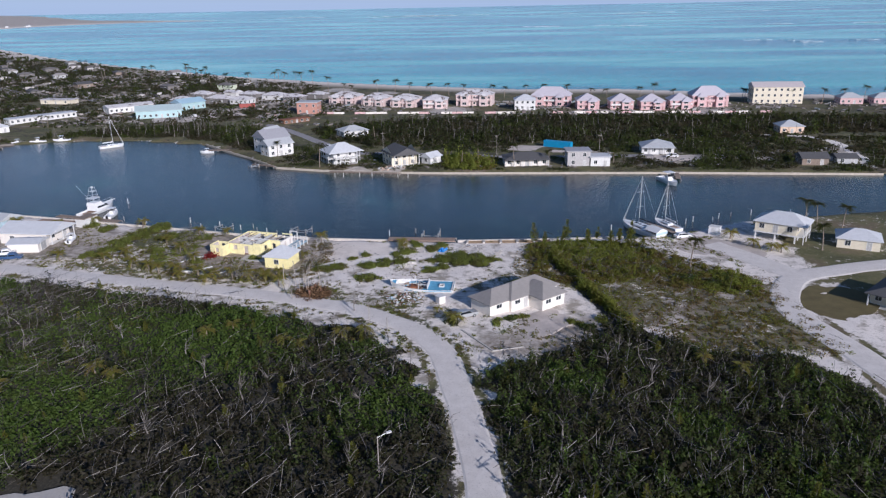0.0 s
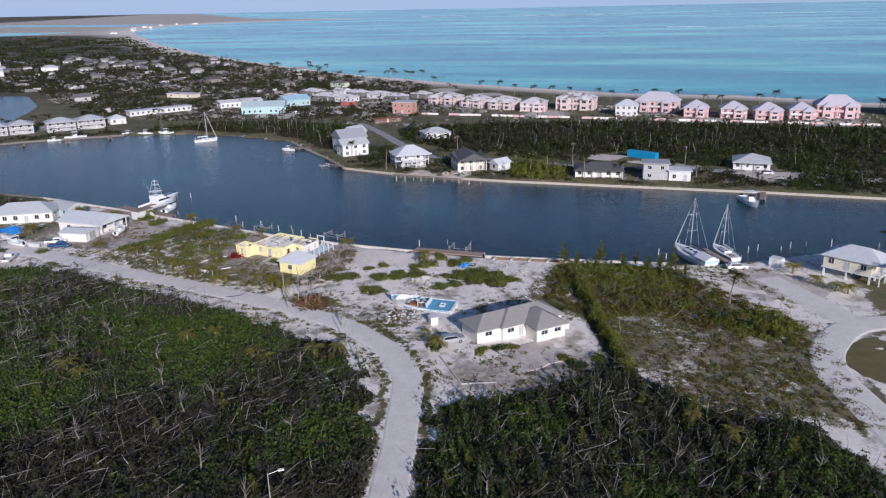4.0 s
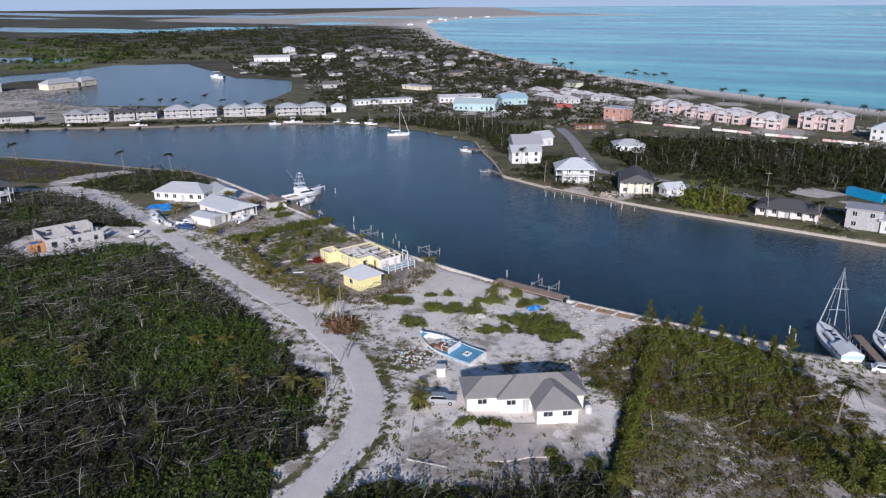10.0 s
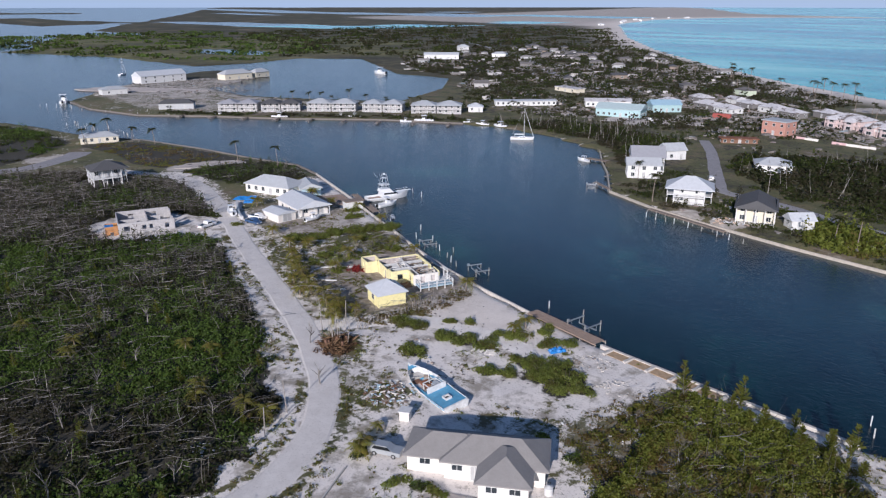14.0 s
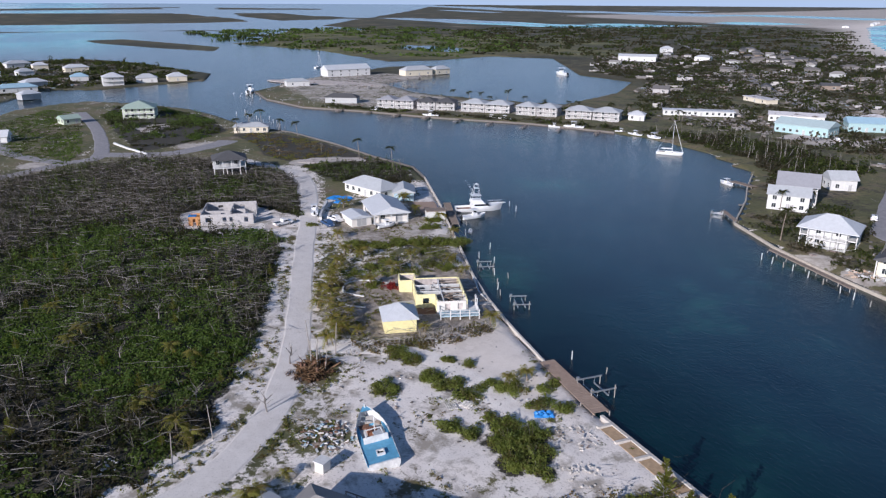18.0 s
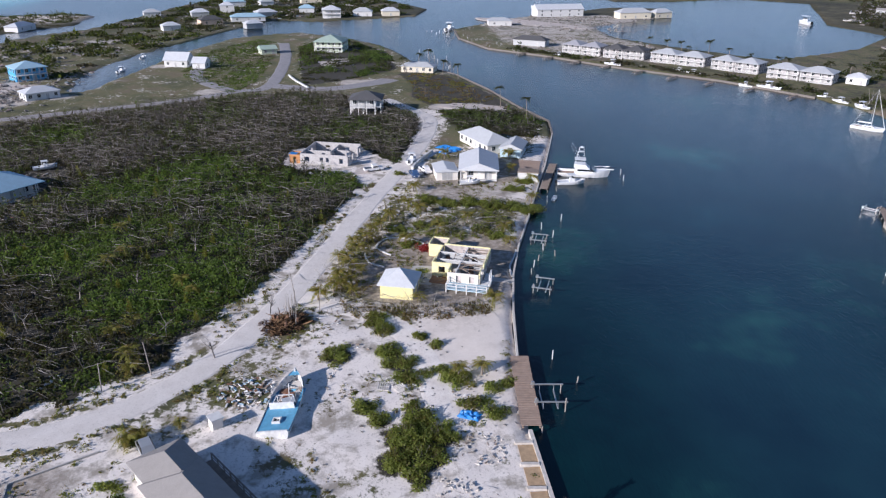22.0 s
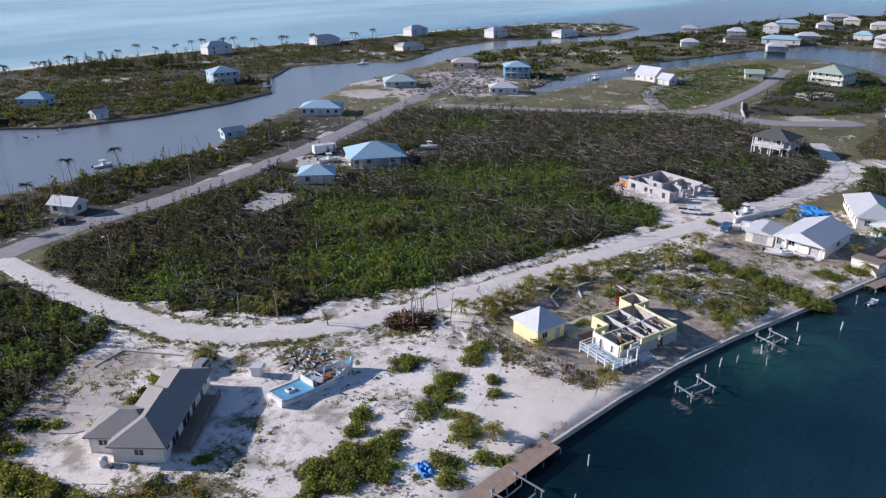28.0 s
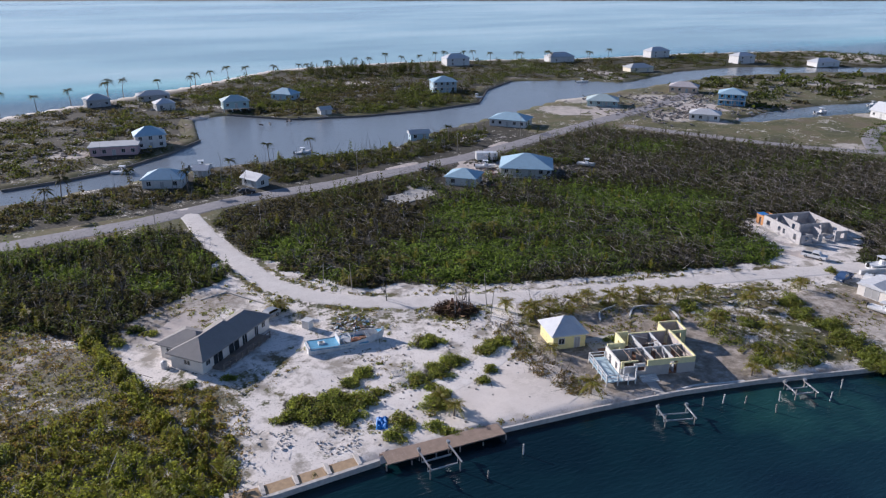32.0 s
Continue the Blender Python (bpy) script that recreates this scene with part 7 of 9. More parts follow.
TALL_MAT = foliage("dark_palm_fronds", [(0.0, (0.07, 0.058, 0.025)), (0.4, (0.052, 0.058, 0.018)), (0.7, (0.045, 0.058, 0.016)), (1.0, (0.075, 0.085, 0.022))])
PALMS = [palm(2.1, 2.5, 1, 19), palm(1.7, 2.5, 2, 15, 0.05), palm(6.5, 2.9, 3, 18, mat=TALL_MAT), palm(8.5, 3.2, 4, 16, 0.08, TALL_MAT)]
spots = [(0, [(-54.5, 11, 1.0), (-58, 13.5, 0.9), (-62, 14.5, 1.0), (-66, 16, 1.1), (-70, 15.8, 1.0), (-74, 17.2, 1.1), (-78, 16.5, 0.9), (-80, 19, 1.1), (-84, 20, 1.0), (-87, 22, 1.0), (-92, 24, 1.1), (-52, 28.5, 0.8), (-50.5, 41, 1.1), (-29, 33, 0.9), (-29.5, 36.5, 0.9),
              (-78, 27, 1.0), (-84, 34, 1.1), (-90, 41, 1.0), (-84, 48.5, 1.0), (-76.5, 48.5, 0.8), (-100, 28, 1.0), (-96, 31, 1.1), (-112, 30, 1.0), (-140, 40, 1.2), (-138, 58, 1.2), (-126, 57, 1.0), (-60.5, 16.5, 0.8), (-64.5, 18.2, 0.8), (-56, 17, 0.8)]),
         (1, [(-16.5, -9.5, 1.0), (-17.6, -8.2, 0.9), (15, -12, 1.0), (-44, -20, 1.0), (-47, -18, 1.0), (-62, -14, 1.0), (-58, -11, 0.9), (-72, -30, 1.0), (-76, -28, 1.1), (-33, -14, 1.0), (-37, -15.5, 1.1), (-89, -33, 1.0), (24, -26, 0.9), (29, -30, 1.0), (-118, 61, 1.1), (-103, 58, 1.1), (58, 30, 1.0), (55, 33, 1.1), (60, 29, 1.1), (52, 40, 1.2), (-20, -4, 0.6)]),
         (2, [(72, 44, 1.0), (77, 48, 1.0), (82, 45, 1.0), (70, 30, 1.0), (-185, 72, 0.9), (-205, 66, 0.9), (-52, 188, 0.8), (5, 128, 1), (-14, 133, 1.0), (-8, 131, 0.9), (18, 129, 0.9), (42, 132, 0.9), (-88, 156, 0.7), (-86, 165, 0.8), (-272, 50, 1), (-262, 56, 1), (-285, 45, 1.1), (-292, 40, 1),
              (-280, 33, 1), (-44, -112, 0.9), (-16, -96, 1), (-2, -104, 1), (-30, -104, 0.9), (-60, -118, 1.0), (16, -100, 1.1), (20, -92, 1.0), (-112, -118, 0.9)])]
rgp = np.random.default_rng(9)
for k in range(30):
    spots[2][1].append((-120 + k * 12.5 + rgp.normal() * 4, 372 - 0.27 * (-120 + k * 12.5) - 22 + rgp.normal() * 5 - (10 if k > 14 else 0), 1.0 + 0.25 * rgp.random()))
for k in range(34):
    spots[2][1].append((-330 + k * 11 + rgp.normal() * 4, -296 - 28 * math.exp(-((k - 13) / 8) ** 2) + max(0, k - 24) * 5 + rgp.normal() * 5, 0.95 + 0.3 * rgp.random()))
for k in range(16):
    spots[2][1].append((-345 + k * 8 + rgp.normal() * 3, 168 + k * 5.2 + rgp.normal() * 5, 0.8 + 0.3 * rgp.random()))
for k in range(24):
    spots[2][1].append((-330 + k * 9 + rgp.normal() * 8, 545 - k * 5 + rgp.normal() * 18, 1.1 + 0.3 * rgp.random()))
for which, places in spots:
    for x, y, s_ in places:
        a = rgp.uniform(0, 360)
        o = copy_thing(PALMS[which if rgp.random() > 0.15 or which != 2 else 3], pose(x, y, GROUND, rz=a))
        o.scale = (s_, s_, s_)
for k, p_ in enumerate(PALMS):
    p_.matrix_basis = pose((-58.5, -71, 36, -67)[k], (14.8, 13.8, 20, 133)[k], GROUND)


# ---- seawalls ----
M["seawall"] = plain("pale_seawall_concrete", (0.62, 0.58, 0.53), 0.85, vary=0.3)
M["blue_deck"] = plain("faded_blue_deck_paint", (0.13, 0.36, 0.56), 0.6, vary=0.25)
M["hull_white"] = plain("white_gelcoat", (0.82, 0.83, 0.84), 0.25, vary=0.05, bumps=0.0)
M["hull_worn"] = plain("worn_white_hull_paint", (0.70, 0.71, 0.71), 0.6, vary=0.3)
M["smoked"] = plain("smoked_acrylic", (0.015, 0.017, 0.02), 0.1, bumps=0.0)
M["spar"] = plain("anodised_spar", (0.72, 0.72, 0.72), 0.35, 0.3, bumps=0.0)
M["pile"] = plain("grey_timber_pile", (0.34, 0.31, 0.28), 0.9, vary=0.3)
M["pile_white"] = plain("white_capped_pile", (0.62, 0.61, 0.60), 0.7, vary=0.2)
M["rubber"] = plain("black_rubber", (0.02, 0.02, 0.02), 0.8)
M["red_paint"] = plain("faded_red_paint", (0.32, 0.075, 0.06), 0.6)
M["cont_blue"] = plain("bright_blue_container_paint", (0.03, 0.30, 0.55), 0.5)


def seawall(label, line, step, top=0.22, width=0.62, mat="seawall"):
    root = thing("seawall", label, "seawall", pose(0, 0, GROUND), kind="structure")
    for (ax, ay), (bx, by) in zip(line, line[1:]):
        L = math.hypot(bx - ax, by - ay)
        n = max(1, round(L / step))
        a = math.degrees(math.atan2(by - ay, bx - ax))
        for k in range(n):
            u = L / n
            dz = 0.03 * noise.noise((ax + k * 3.1, ay, 0.5))
            part("wall_panel", boxes((0.012, -width * 0.62, -2.2, u - 0.012, width * 0.38, top + dz)), M[mat], root, m=pose(ax + (bx - ax) * k / n, ay + (by - ay) * k / n, 0, rz=a))


seawall("pale concrete seawall along the near bank", [(26, 42.3), (4, 41.3), (-16, 41.0)], 3.6, 0.22, 0.5)
seawall("pale concrete seawall in front of the cottages", HOME[11:19], 3.6, 0.16, 0.34)
M["tan_seawall"] = plain("tan_seawall_concrete", (0.50, 0.45, 0.38), 0.9, vary=0.3)
M["wharf"] = plain("dark_wharf_timber", (0.20, 0.18, 0.16), 0.9, vary=0.3)
seawall("grey weathered seawall round the point", HOME[18:24], 6.0, 0.12, 0.5, "wharf")
seawall("pale concrete seawall on the far bank", MAIN[2:12], 4.2, 0.12, 0.4, "tan_seawall")
seawall("dark timber wharf along the marina front", MAIN[14:21], 9.0, 0.15, 0.8, "wharf")
seawall("low seawall along the south canal", [(31, -122), (16, -125), (0, -131), (-18, -146), (-32, -163)], 7.0, 0.1, 0.35, "wharf")
seawall("low seawall of the garden peninsula", SPIT[8:15], 9.0, 0.08, 0.35, "wharf")
for x in (-13.5, -9.4, -5.2, -1.0, 3.2, 7.4):
    b = thing("tie_back_beam", "pale concrete tie-back beam behind the seawall", "beam", pose(x, 39.9, GROUND, rz=-4))
    part("beam", boxes((-0.25, -1.3, -0.5, 0.25, 1.0, 0.30)), M["seawall"], b)
bp = thing("backfill_strip", "rust-stained backfill behind the seawall", "backfill", pose(0, 0, GROUND))
for k in range(5):
    part("backfill_bay", boxes((-13.2 + k * 4.2, 38.9, -0.5, -9.7 + k * 4.2, 40.9, 0.05)), M["backfill"] if "backfill" in M else plain("rusty_backfill", (0.46, 0.33, 0.20), 0.9, vary=0.3), bp)


# ---- docks, lifts and pilings ----
def cyl(bm, p0, p1, r0, r1=None, seg=8):
    """A tapered rod between two points."""
    p0, p1 = Vector(p0), Vector(p1)
    d = p1 - p0
    q = d.to_track_quat("Z", "Y").to_matrix().to_4x4()
    bmesh.ops.create_cone(bm, cap_ends=True, segments=seg, radius1=r0, radius2=r0 if r1 is None else r1, depth=d.length, matrix=Matrix.Translation((p0 + p1) / 2) @ q)


def rod(p0, p1, r0, r1=None, seg=8):
    bm = bmesh.new()
    cyl(bm, p0, p1, r0, r1, seg)
    return bm


PILE_A = mesh_of("piling", rod((0, 0, -3), (0, 0, 1.3), 0.12, 0.10), M["pile"])
PILE_B = mesh_of("piling", rod((0, 0, -3), (0, 0, 1.6), 0.11, 0.10), M["pile_white"])


def piling(x, y, white=False, lean=0.0, h=1.0):
    root = thing("mooring_pile", "white-topped mooring pile standing in the water" if white else "weathered timber mooring pile standing in the water", "piling", pose(x, y, WATER, rx=lean))
    o = new("shaft", PILE_B if white else PILE_A)
    o.parent = root
    return root


def jetty(label, x0, y0, x1, y1, width, z=0.75, board=0.24, mat="timber", piles=True):
    L = math.hypot(x1 - x0, y1 - y0)
    root = thing("jetty", label, "jetty", pose(x0, y0, WATER, rz=math.degrees(math.atan2(y1 - y0, x1 - x0))))
    n = int(L / board)
    me = mesh_of("plank", boxes((0, -width / 2, -0.03, board - 0.025, width / 2, 0.03)), M[mat])
    for k in range(n):
        o = new("plank", me)
        o.parent, o.matrix_basis = root, pose(k * board, 0.02 * math.sin(k * 7.3), z + 0.012 * math.sin(k * 3.7))
    part("joist", boxes((0, -width / 2 + 0.15, z - 0.25, L, -width / 2 + 0.3, z - 0.04)), M[mat], root)
    part("joist", boxes((0, width / 2 - 0.3, z - 0.25, L, width / 2 - 0.15, z - 0.04)), M[mat], root)
    if piles:
        for k in range(max(2, int(L / 3.2)) + 1):
            for s in (-1, 1):
                o = new("piling", PILE_A)
                o.parent, o.matrix_basis = root, pose(L * k / max(2, int(L / 3.2)), s * (width / 2 + 0.05), -0.35 - 0.2 * ((k * 7 + s) % 3))
    return root


jetty("brown timber deck along the seawall with mooring posts", -33.6, 42.7, -16.4, 41.3, 2.7, z=0.92, mat="warm_timber")
jetty("timber jetty beside the sport-fishing boat", -111.5, 62.6, -133, 69.8, 2.0, z=0.8)
jetty("timber dock between the two sailing boats", 40.4, 42.6, 35.0, 54.0, 1.5, z=0.9)
jetty("broken timber walkway on the far bank", -62, 124.2, -36, 119.6, 1.4, z=0.9, board=0.5)
jetty("small jetty with a white dinghy davit", -84.5, 135.5, -93.8, 140.0, 1.3, z=0.8, board=0.5)
jetty("grey boat dock on the far bank", -112, 171, -121, 170.5, 2.4, z=0.8, board=0.5)
jetty("small timber dock on the far bank", 60, 114.5, 58, 105, 1.6, z=0.8, board=0.5)
for k in range(9):
    x, y = -338 + k * 14.5, 101 + k * 11.0
    jetty("short marina finger jetty", x, y, x + 4.8, y - 6.2, 1.2, z=0.8, board=0.8)
for k, (x, y) in enumerate([(-33.8, 47.9), (-72, 56.8), (-81.8, 58.5), (-91.4, 62.5), (-111.8, 66), (-59, 118.1), (-56, 118.2), (-53, 118.5), (-50.3, 118.4), (-45.9, 118.1), (-41.7, 117.7), (-36.6, 116.6), (-33, 116), (-29, 115.7), (-124.5, 86.5), (-119, 85.5), (-70, 53), (-75, 55), (-86.5, 57), (-27, 50), (45.5, 55), (48, 57), (30, 58.5),
                            (24.5, 50), (26, 47), (33, 44.5), (53, 56), (56, 60), (60, 62), (66, 63), (-104, 62), (-64, 50.5), (-67, 51.5)]):
    piling(x, y, k % 3 != 1, 5 * math.sin(k * 1.9))
rgq = np.random.default_rng(31)
for k in range(34):
    t_ = rgq.random()
    piling(-345 - 85 * t_ + rgq.normal() * 6, 100 - 38 * t_ + rgq.normal() * 6 - 4, k % 2 == 0, float(rgq.normal() * 5))
for k in range(26):
    t_ = k / 25
    piling(-286 - 66 * t_ + rgq.normal() * 2, 55 - 14 * t_ + rgq.normal() * 3 + 3, k % 2 == 0, float(rgq.normal() * 4))


def boat_lift(label, x, y, rot, w=4.2, d=4.0, up=1.9):
    root = thing("boat_lift", label, "boat lift", pose(x, y, WATER, rz=rot))
    for sx in (-1, 1):
        for sy in (-1, 1):
            part("piling", rod((sx * w / 2, sy * d / 2, -3), (sx * w / 2 + 0.1 * sy, sy * d / 2, up + 0.35 * sx), 0.10, 0.09), M["pile"], root)
        part("top_beam", boxes((sx * w / 2 - 0.07, -d / 2 - 0.3, up - 0.42, sx * w / 2 + 0.07, d / 2 + 0.3, up - 0.22)), M["galv"], root)
        part("cradle_bunk", boxes((-w / 2, sx * d / 4 - 0.08, 0.4, w / 2, sx * d / 4 + 0.08, 0.58)), M["galv"], root)
    for sx in (-1, 1):
        part("motor_box", boxes((sx * w / 2 - 0.2, -d / 2 - 0.2, up - 0.2, sx * w / 2 + 0.2, -d / 2 + 0.25, up + 0.12)), M["galv"], root)
        for sy in (-1, 1):
            part("cable", rod((sx * w / 2, sy * d / 4, 0.5), (sx * w / 2, sy * d / 4, up - 0.3), 0.025, seg=5), M["spar"], root)


boat_lift("grey metal boat lift beside the timber deck", -22.8, 44.9, -4)
boat_lift("tilted white boat lift off the seawall", -57.6, 51.4, -20, 4.4, 3.0, 1.5)
boat_lift("broken boat lift frame with leaning posts", -79.5, 55.0, -18, 3.4, 3.0, 1.4)
boat_lift("grey boat lift on the far bank", -93, 137, 40, 3.0, 2.6, 1.2)
boat_lift("boat lift beside the stilted cottage", 77, 58.5, -20, 4, 4, 2.2)


# ---- boats ----
def hull_bm(L, beam, free, draft, flare=0.82, transom=0.85, rake=0.12, sheer=0.35, n=11):
    """A hull: bow at +y, stern at -y, waterline at 0."""
    bm = bmesh.new()
    rows = []
    for i in range(n):
        t = i / (n - 1)
        y = -L / 2 + L * t
        w = beam / 2 * (transom + (1 - transom) * min(1, t * 2.2)) * (1 - max(0, (t - 0.5) / 0.5) ** 2.2 * 0.985)
        z_top = free + sheer * max(0, t - 0.25) ** 1.6 * 1.6
        keel = -draft * (1 - max(0, (t - 0.6) / 0.4) ** 2)
        yb = y - rake * L * max(0, t - 0.7) / 0.3 * 0.55
        row = []
        for f, zz, yy in ((1.0, z_top, y), (0.97, z_top * 0.55, y - 0.3 * (y - yb)), (flare, 0.05, y - 0.7 * (y - yb)), (flare * 0.6, keel * 0.6, yb), (0.0, keel, yb)):
            row.append((w * f, yy, zz))
        full = [(-a, b_, c) for a, b_, c in row] + [(a, b_, c) for a, b_, c in row[-2::-1]]
        rows.append([bm.verts.new(p) for p in full])
    for a, b_ in zip(rows, rows[1:]):
        for k in range(len(a) - 1):
            bm.faces.new((a[k], b_[k], b_[k + 1], a[k + 1]))
    bm.faces.new(rows[0])
    return bm, rows


def deck_bm(rows, drop=0.06, i0=0, i1=None, inset=0.97):
    bm = bmesh.new()
    vs = []
    for r in rows[i0:i1]:
        l, q = r[0].co, r[-1].co
        vs.append((bm.verts.new((l.x * inset, l.y, l.z - drop)), bm.verts.new((q.x * inset, q.y, q.z - drop))))
    for (a, b_), (c, d) in zip(vs, vs[1:]):
        bm.faces.new((a, b_, d, c))
    return bm


def taper(x0, x1, y0, y1, z0, z1, top=0.8, front=0.25, back=0.05):
    """A cabin: a box that narrows upwards and leans back at its front (+y)."""
    bm = bmesh.new()
    h = x1 - x0
    lo = [(x0, y0, z0), (x1, y0, z0), (x1, y1, z0), (x0, y1, z0)]
    m_ = (x0 + x1) / 2
    hi = [(m_ - h / 2 * top, y0 + back * (y1 - y0), z1), (m_ + h / 2 * top, y0 + back * (y1 - y0), z1), (m_ + h / 2 * top, y1 - front * (y1 - y0), z1), (m_ - h / 2 * top, y1 - front * (y1 - y0), z1)]
    vs = [bm.verts.new(p) for p in lo + hi]
    for f in ((0, 3, 2, 1), (4, 5, 6, 7), (0, 1, 5, 4), (1, 2, 6, 5), (2, 3, 7, 6), (3, 0, 4, 7)):
        bm.faces.new([vs[i] for i in f])
    return bm


def motor_boat(name, label, x, y, rot, L=7.0, z=None, tower=False, hull=None, base=None):
    root = thing(name, label, "boat", pose(x, y, WATER if base is None else base, rz=rot))
    s = L / 7.0
    bm, rows = hull_bm(L, 2.5 * s ** 0.8, 0.75 * s, 0.35 * s)
    dk_ = deck_bm(rows, 0.12 * s)
    part("hull", bm, hull or M["hull_white"], root, smooth=False)
    part("deck", dk_, M["hull_white"], root)
    part("console", taper(-0.55 * s, 0.55 * s, -0.5 * s, 0.9 * s, 0.6 * s, 1.5 * s), M["hull_white"], root)
    part("windscreen", taper(-0.5 * s, 0.5 * s, 0.1 * s, 0.75 * s, 1.5 * s, 1.85 * s, 0.85, 0.5), M["smoked"], root)
    part("t_top", boxes((-0.95 * s, -1.0 * s, 2.3 * s, 0.95 * s, 0.9 * s, 2.38 * s)), M["hull_white"], root)
    for sx in (-0.8, 0.8):
        for sy in (-0.8, 0.7):
            part("t_top_leg", rod((sx * s * 0.9, sy * s, 0.7 * s), (sx * s, sy * s, 2.32 * s), 0.03), M["spar"], root)
    part("outboard", taper(-0.25 * s, 0.25 * s, -L / 2 - 0.5 * s, -L / 2 + 0.05, 0.2 * s, 1.1 * s, 0.8), M["smoked"], root)
    return root


def sport_fisher(x, y, rot, L=16.0):
    root = thing("sport_fisher", "white sport-fishing yacht with a tall tower moored stern-to", "yacht", pose(x, y, WATER, rz=rot))
    root.scale = (0.87, 0.87, 0.87)
    bm, rows = hull_bm(L, 5.0, 1.25, 0.9, sheer=1.3, transom=0.9)
    dk_ = deck_bm(rows, 0.1, 4)
    ck = deck_bm(rows, 0.65, 0, 5)
    part("hull", bm, M["hull_white"], root)
    part("foredeck", dk_, M["hull_white"], root)
    part("cockpit", ck, M["warm_timber"], root)
    part("cabin", taper(-2.0, 2.0, -3.0, 3.6, 1.1, 2.9, 0.85, 0.35), M["hull_white"], root)
    part("windscreen", taper(-1.93, 1.93, -2.2, 3.35, 1.95, 2.6, 0.9, 0.18), M["smoked"], root)
    part("flybridge", taper(-1.7, 1.7, -3.2, 1.2, 2.9, 3.9, 0.92, 0.2), M["hull_white"], root)
    part("hardtop", boxes((-1.6, -3.1, 5.3, 1.6, 0.3, 5.42)), M["hull_white"], root)
    part("tower_platform", boxes((-0.75, -1.9, 7.6, 0.75, -0.5, 7.7), (-0.6, -1.7, 8.9, 0.6, -0.7, 8.98)), M["hull_white"], root)
    for sx in (-1, 1):
        for sy, ty in ((-2.9, -1.8), (0.1, -0.6)):
            part("tower_leg", rod((sx * 1.5, sy, 3.7), (sx * 0.6, ty, 9.0), 0.05), M["spar"], root)
        part("outrigger", rod((sx * 1.7, -0.5, 3.5), (sx * 3.2, -4.5, 10.0), 0.04, 0.015), M["spar"], root)
        part("bow_rail", rod((sx * 2.0, 3.0, 2.6), (sx * 0.2, 7.6, 3.3), 0.03), M["spar"], root)
    for zz in (4.8, 6.2):
        part("tower_rung", boxes((-1.15 + zz * 0.04, -1.95, zz, 1.15 - zz * 0.04, -1.87, zz + 0.06), (-1.15 + zz * 0.04, -0.6, zz, 1.15 - zz * 0.04, -0.52, zz + 0.06)), M["spar"], root)
    part("bow_pulpit", boxes((-0.25, 7.6, 2.35, 0.25, 8.9, 2.5)), M["hull_white"], root)
    part("radar_dome", rod((0, -1.2, 9.0), (0, -1.2, 9.3), 0.3), M["hull_white"], root)


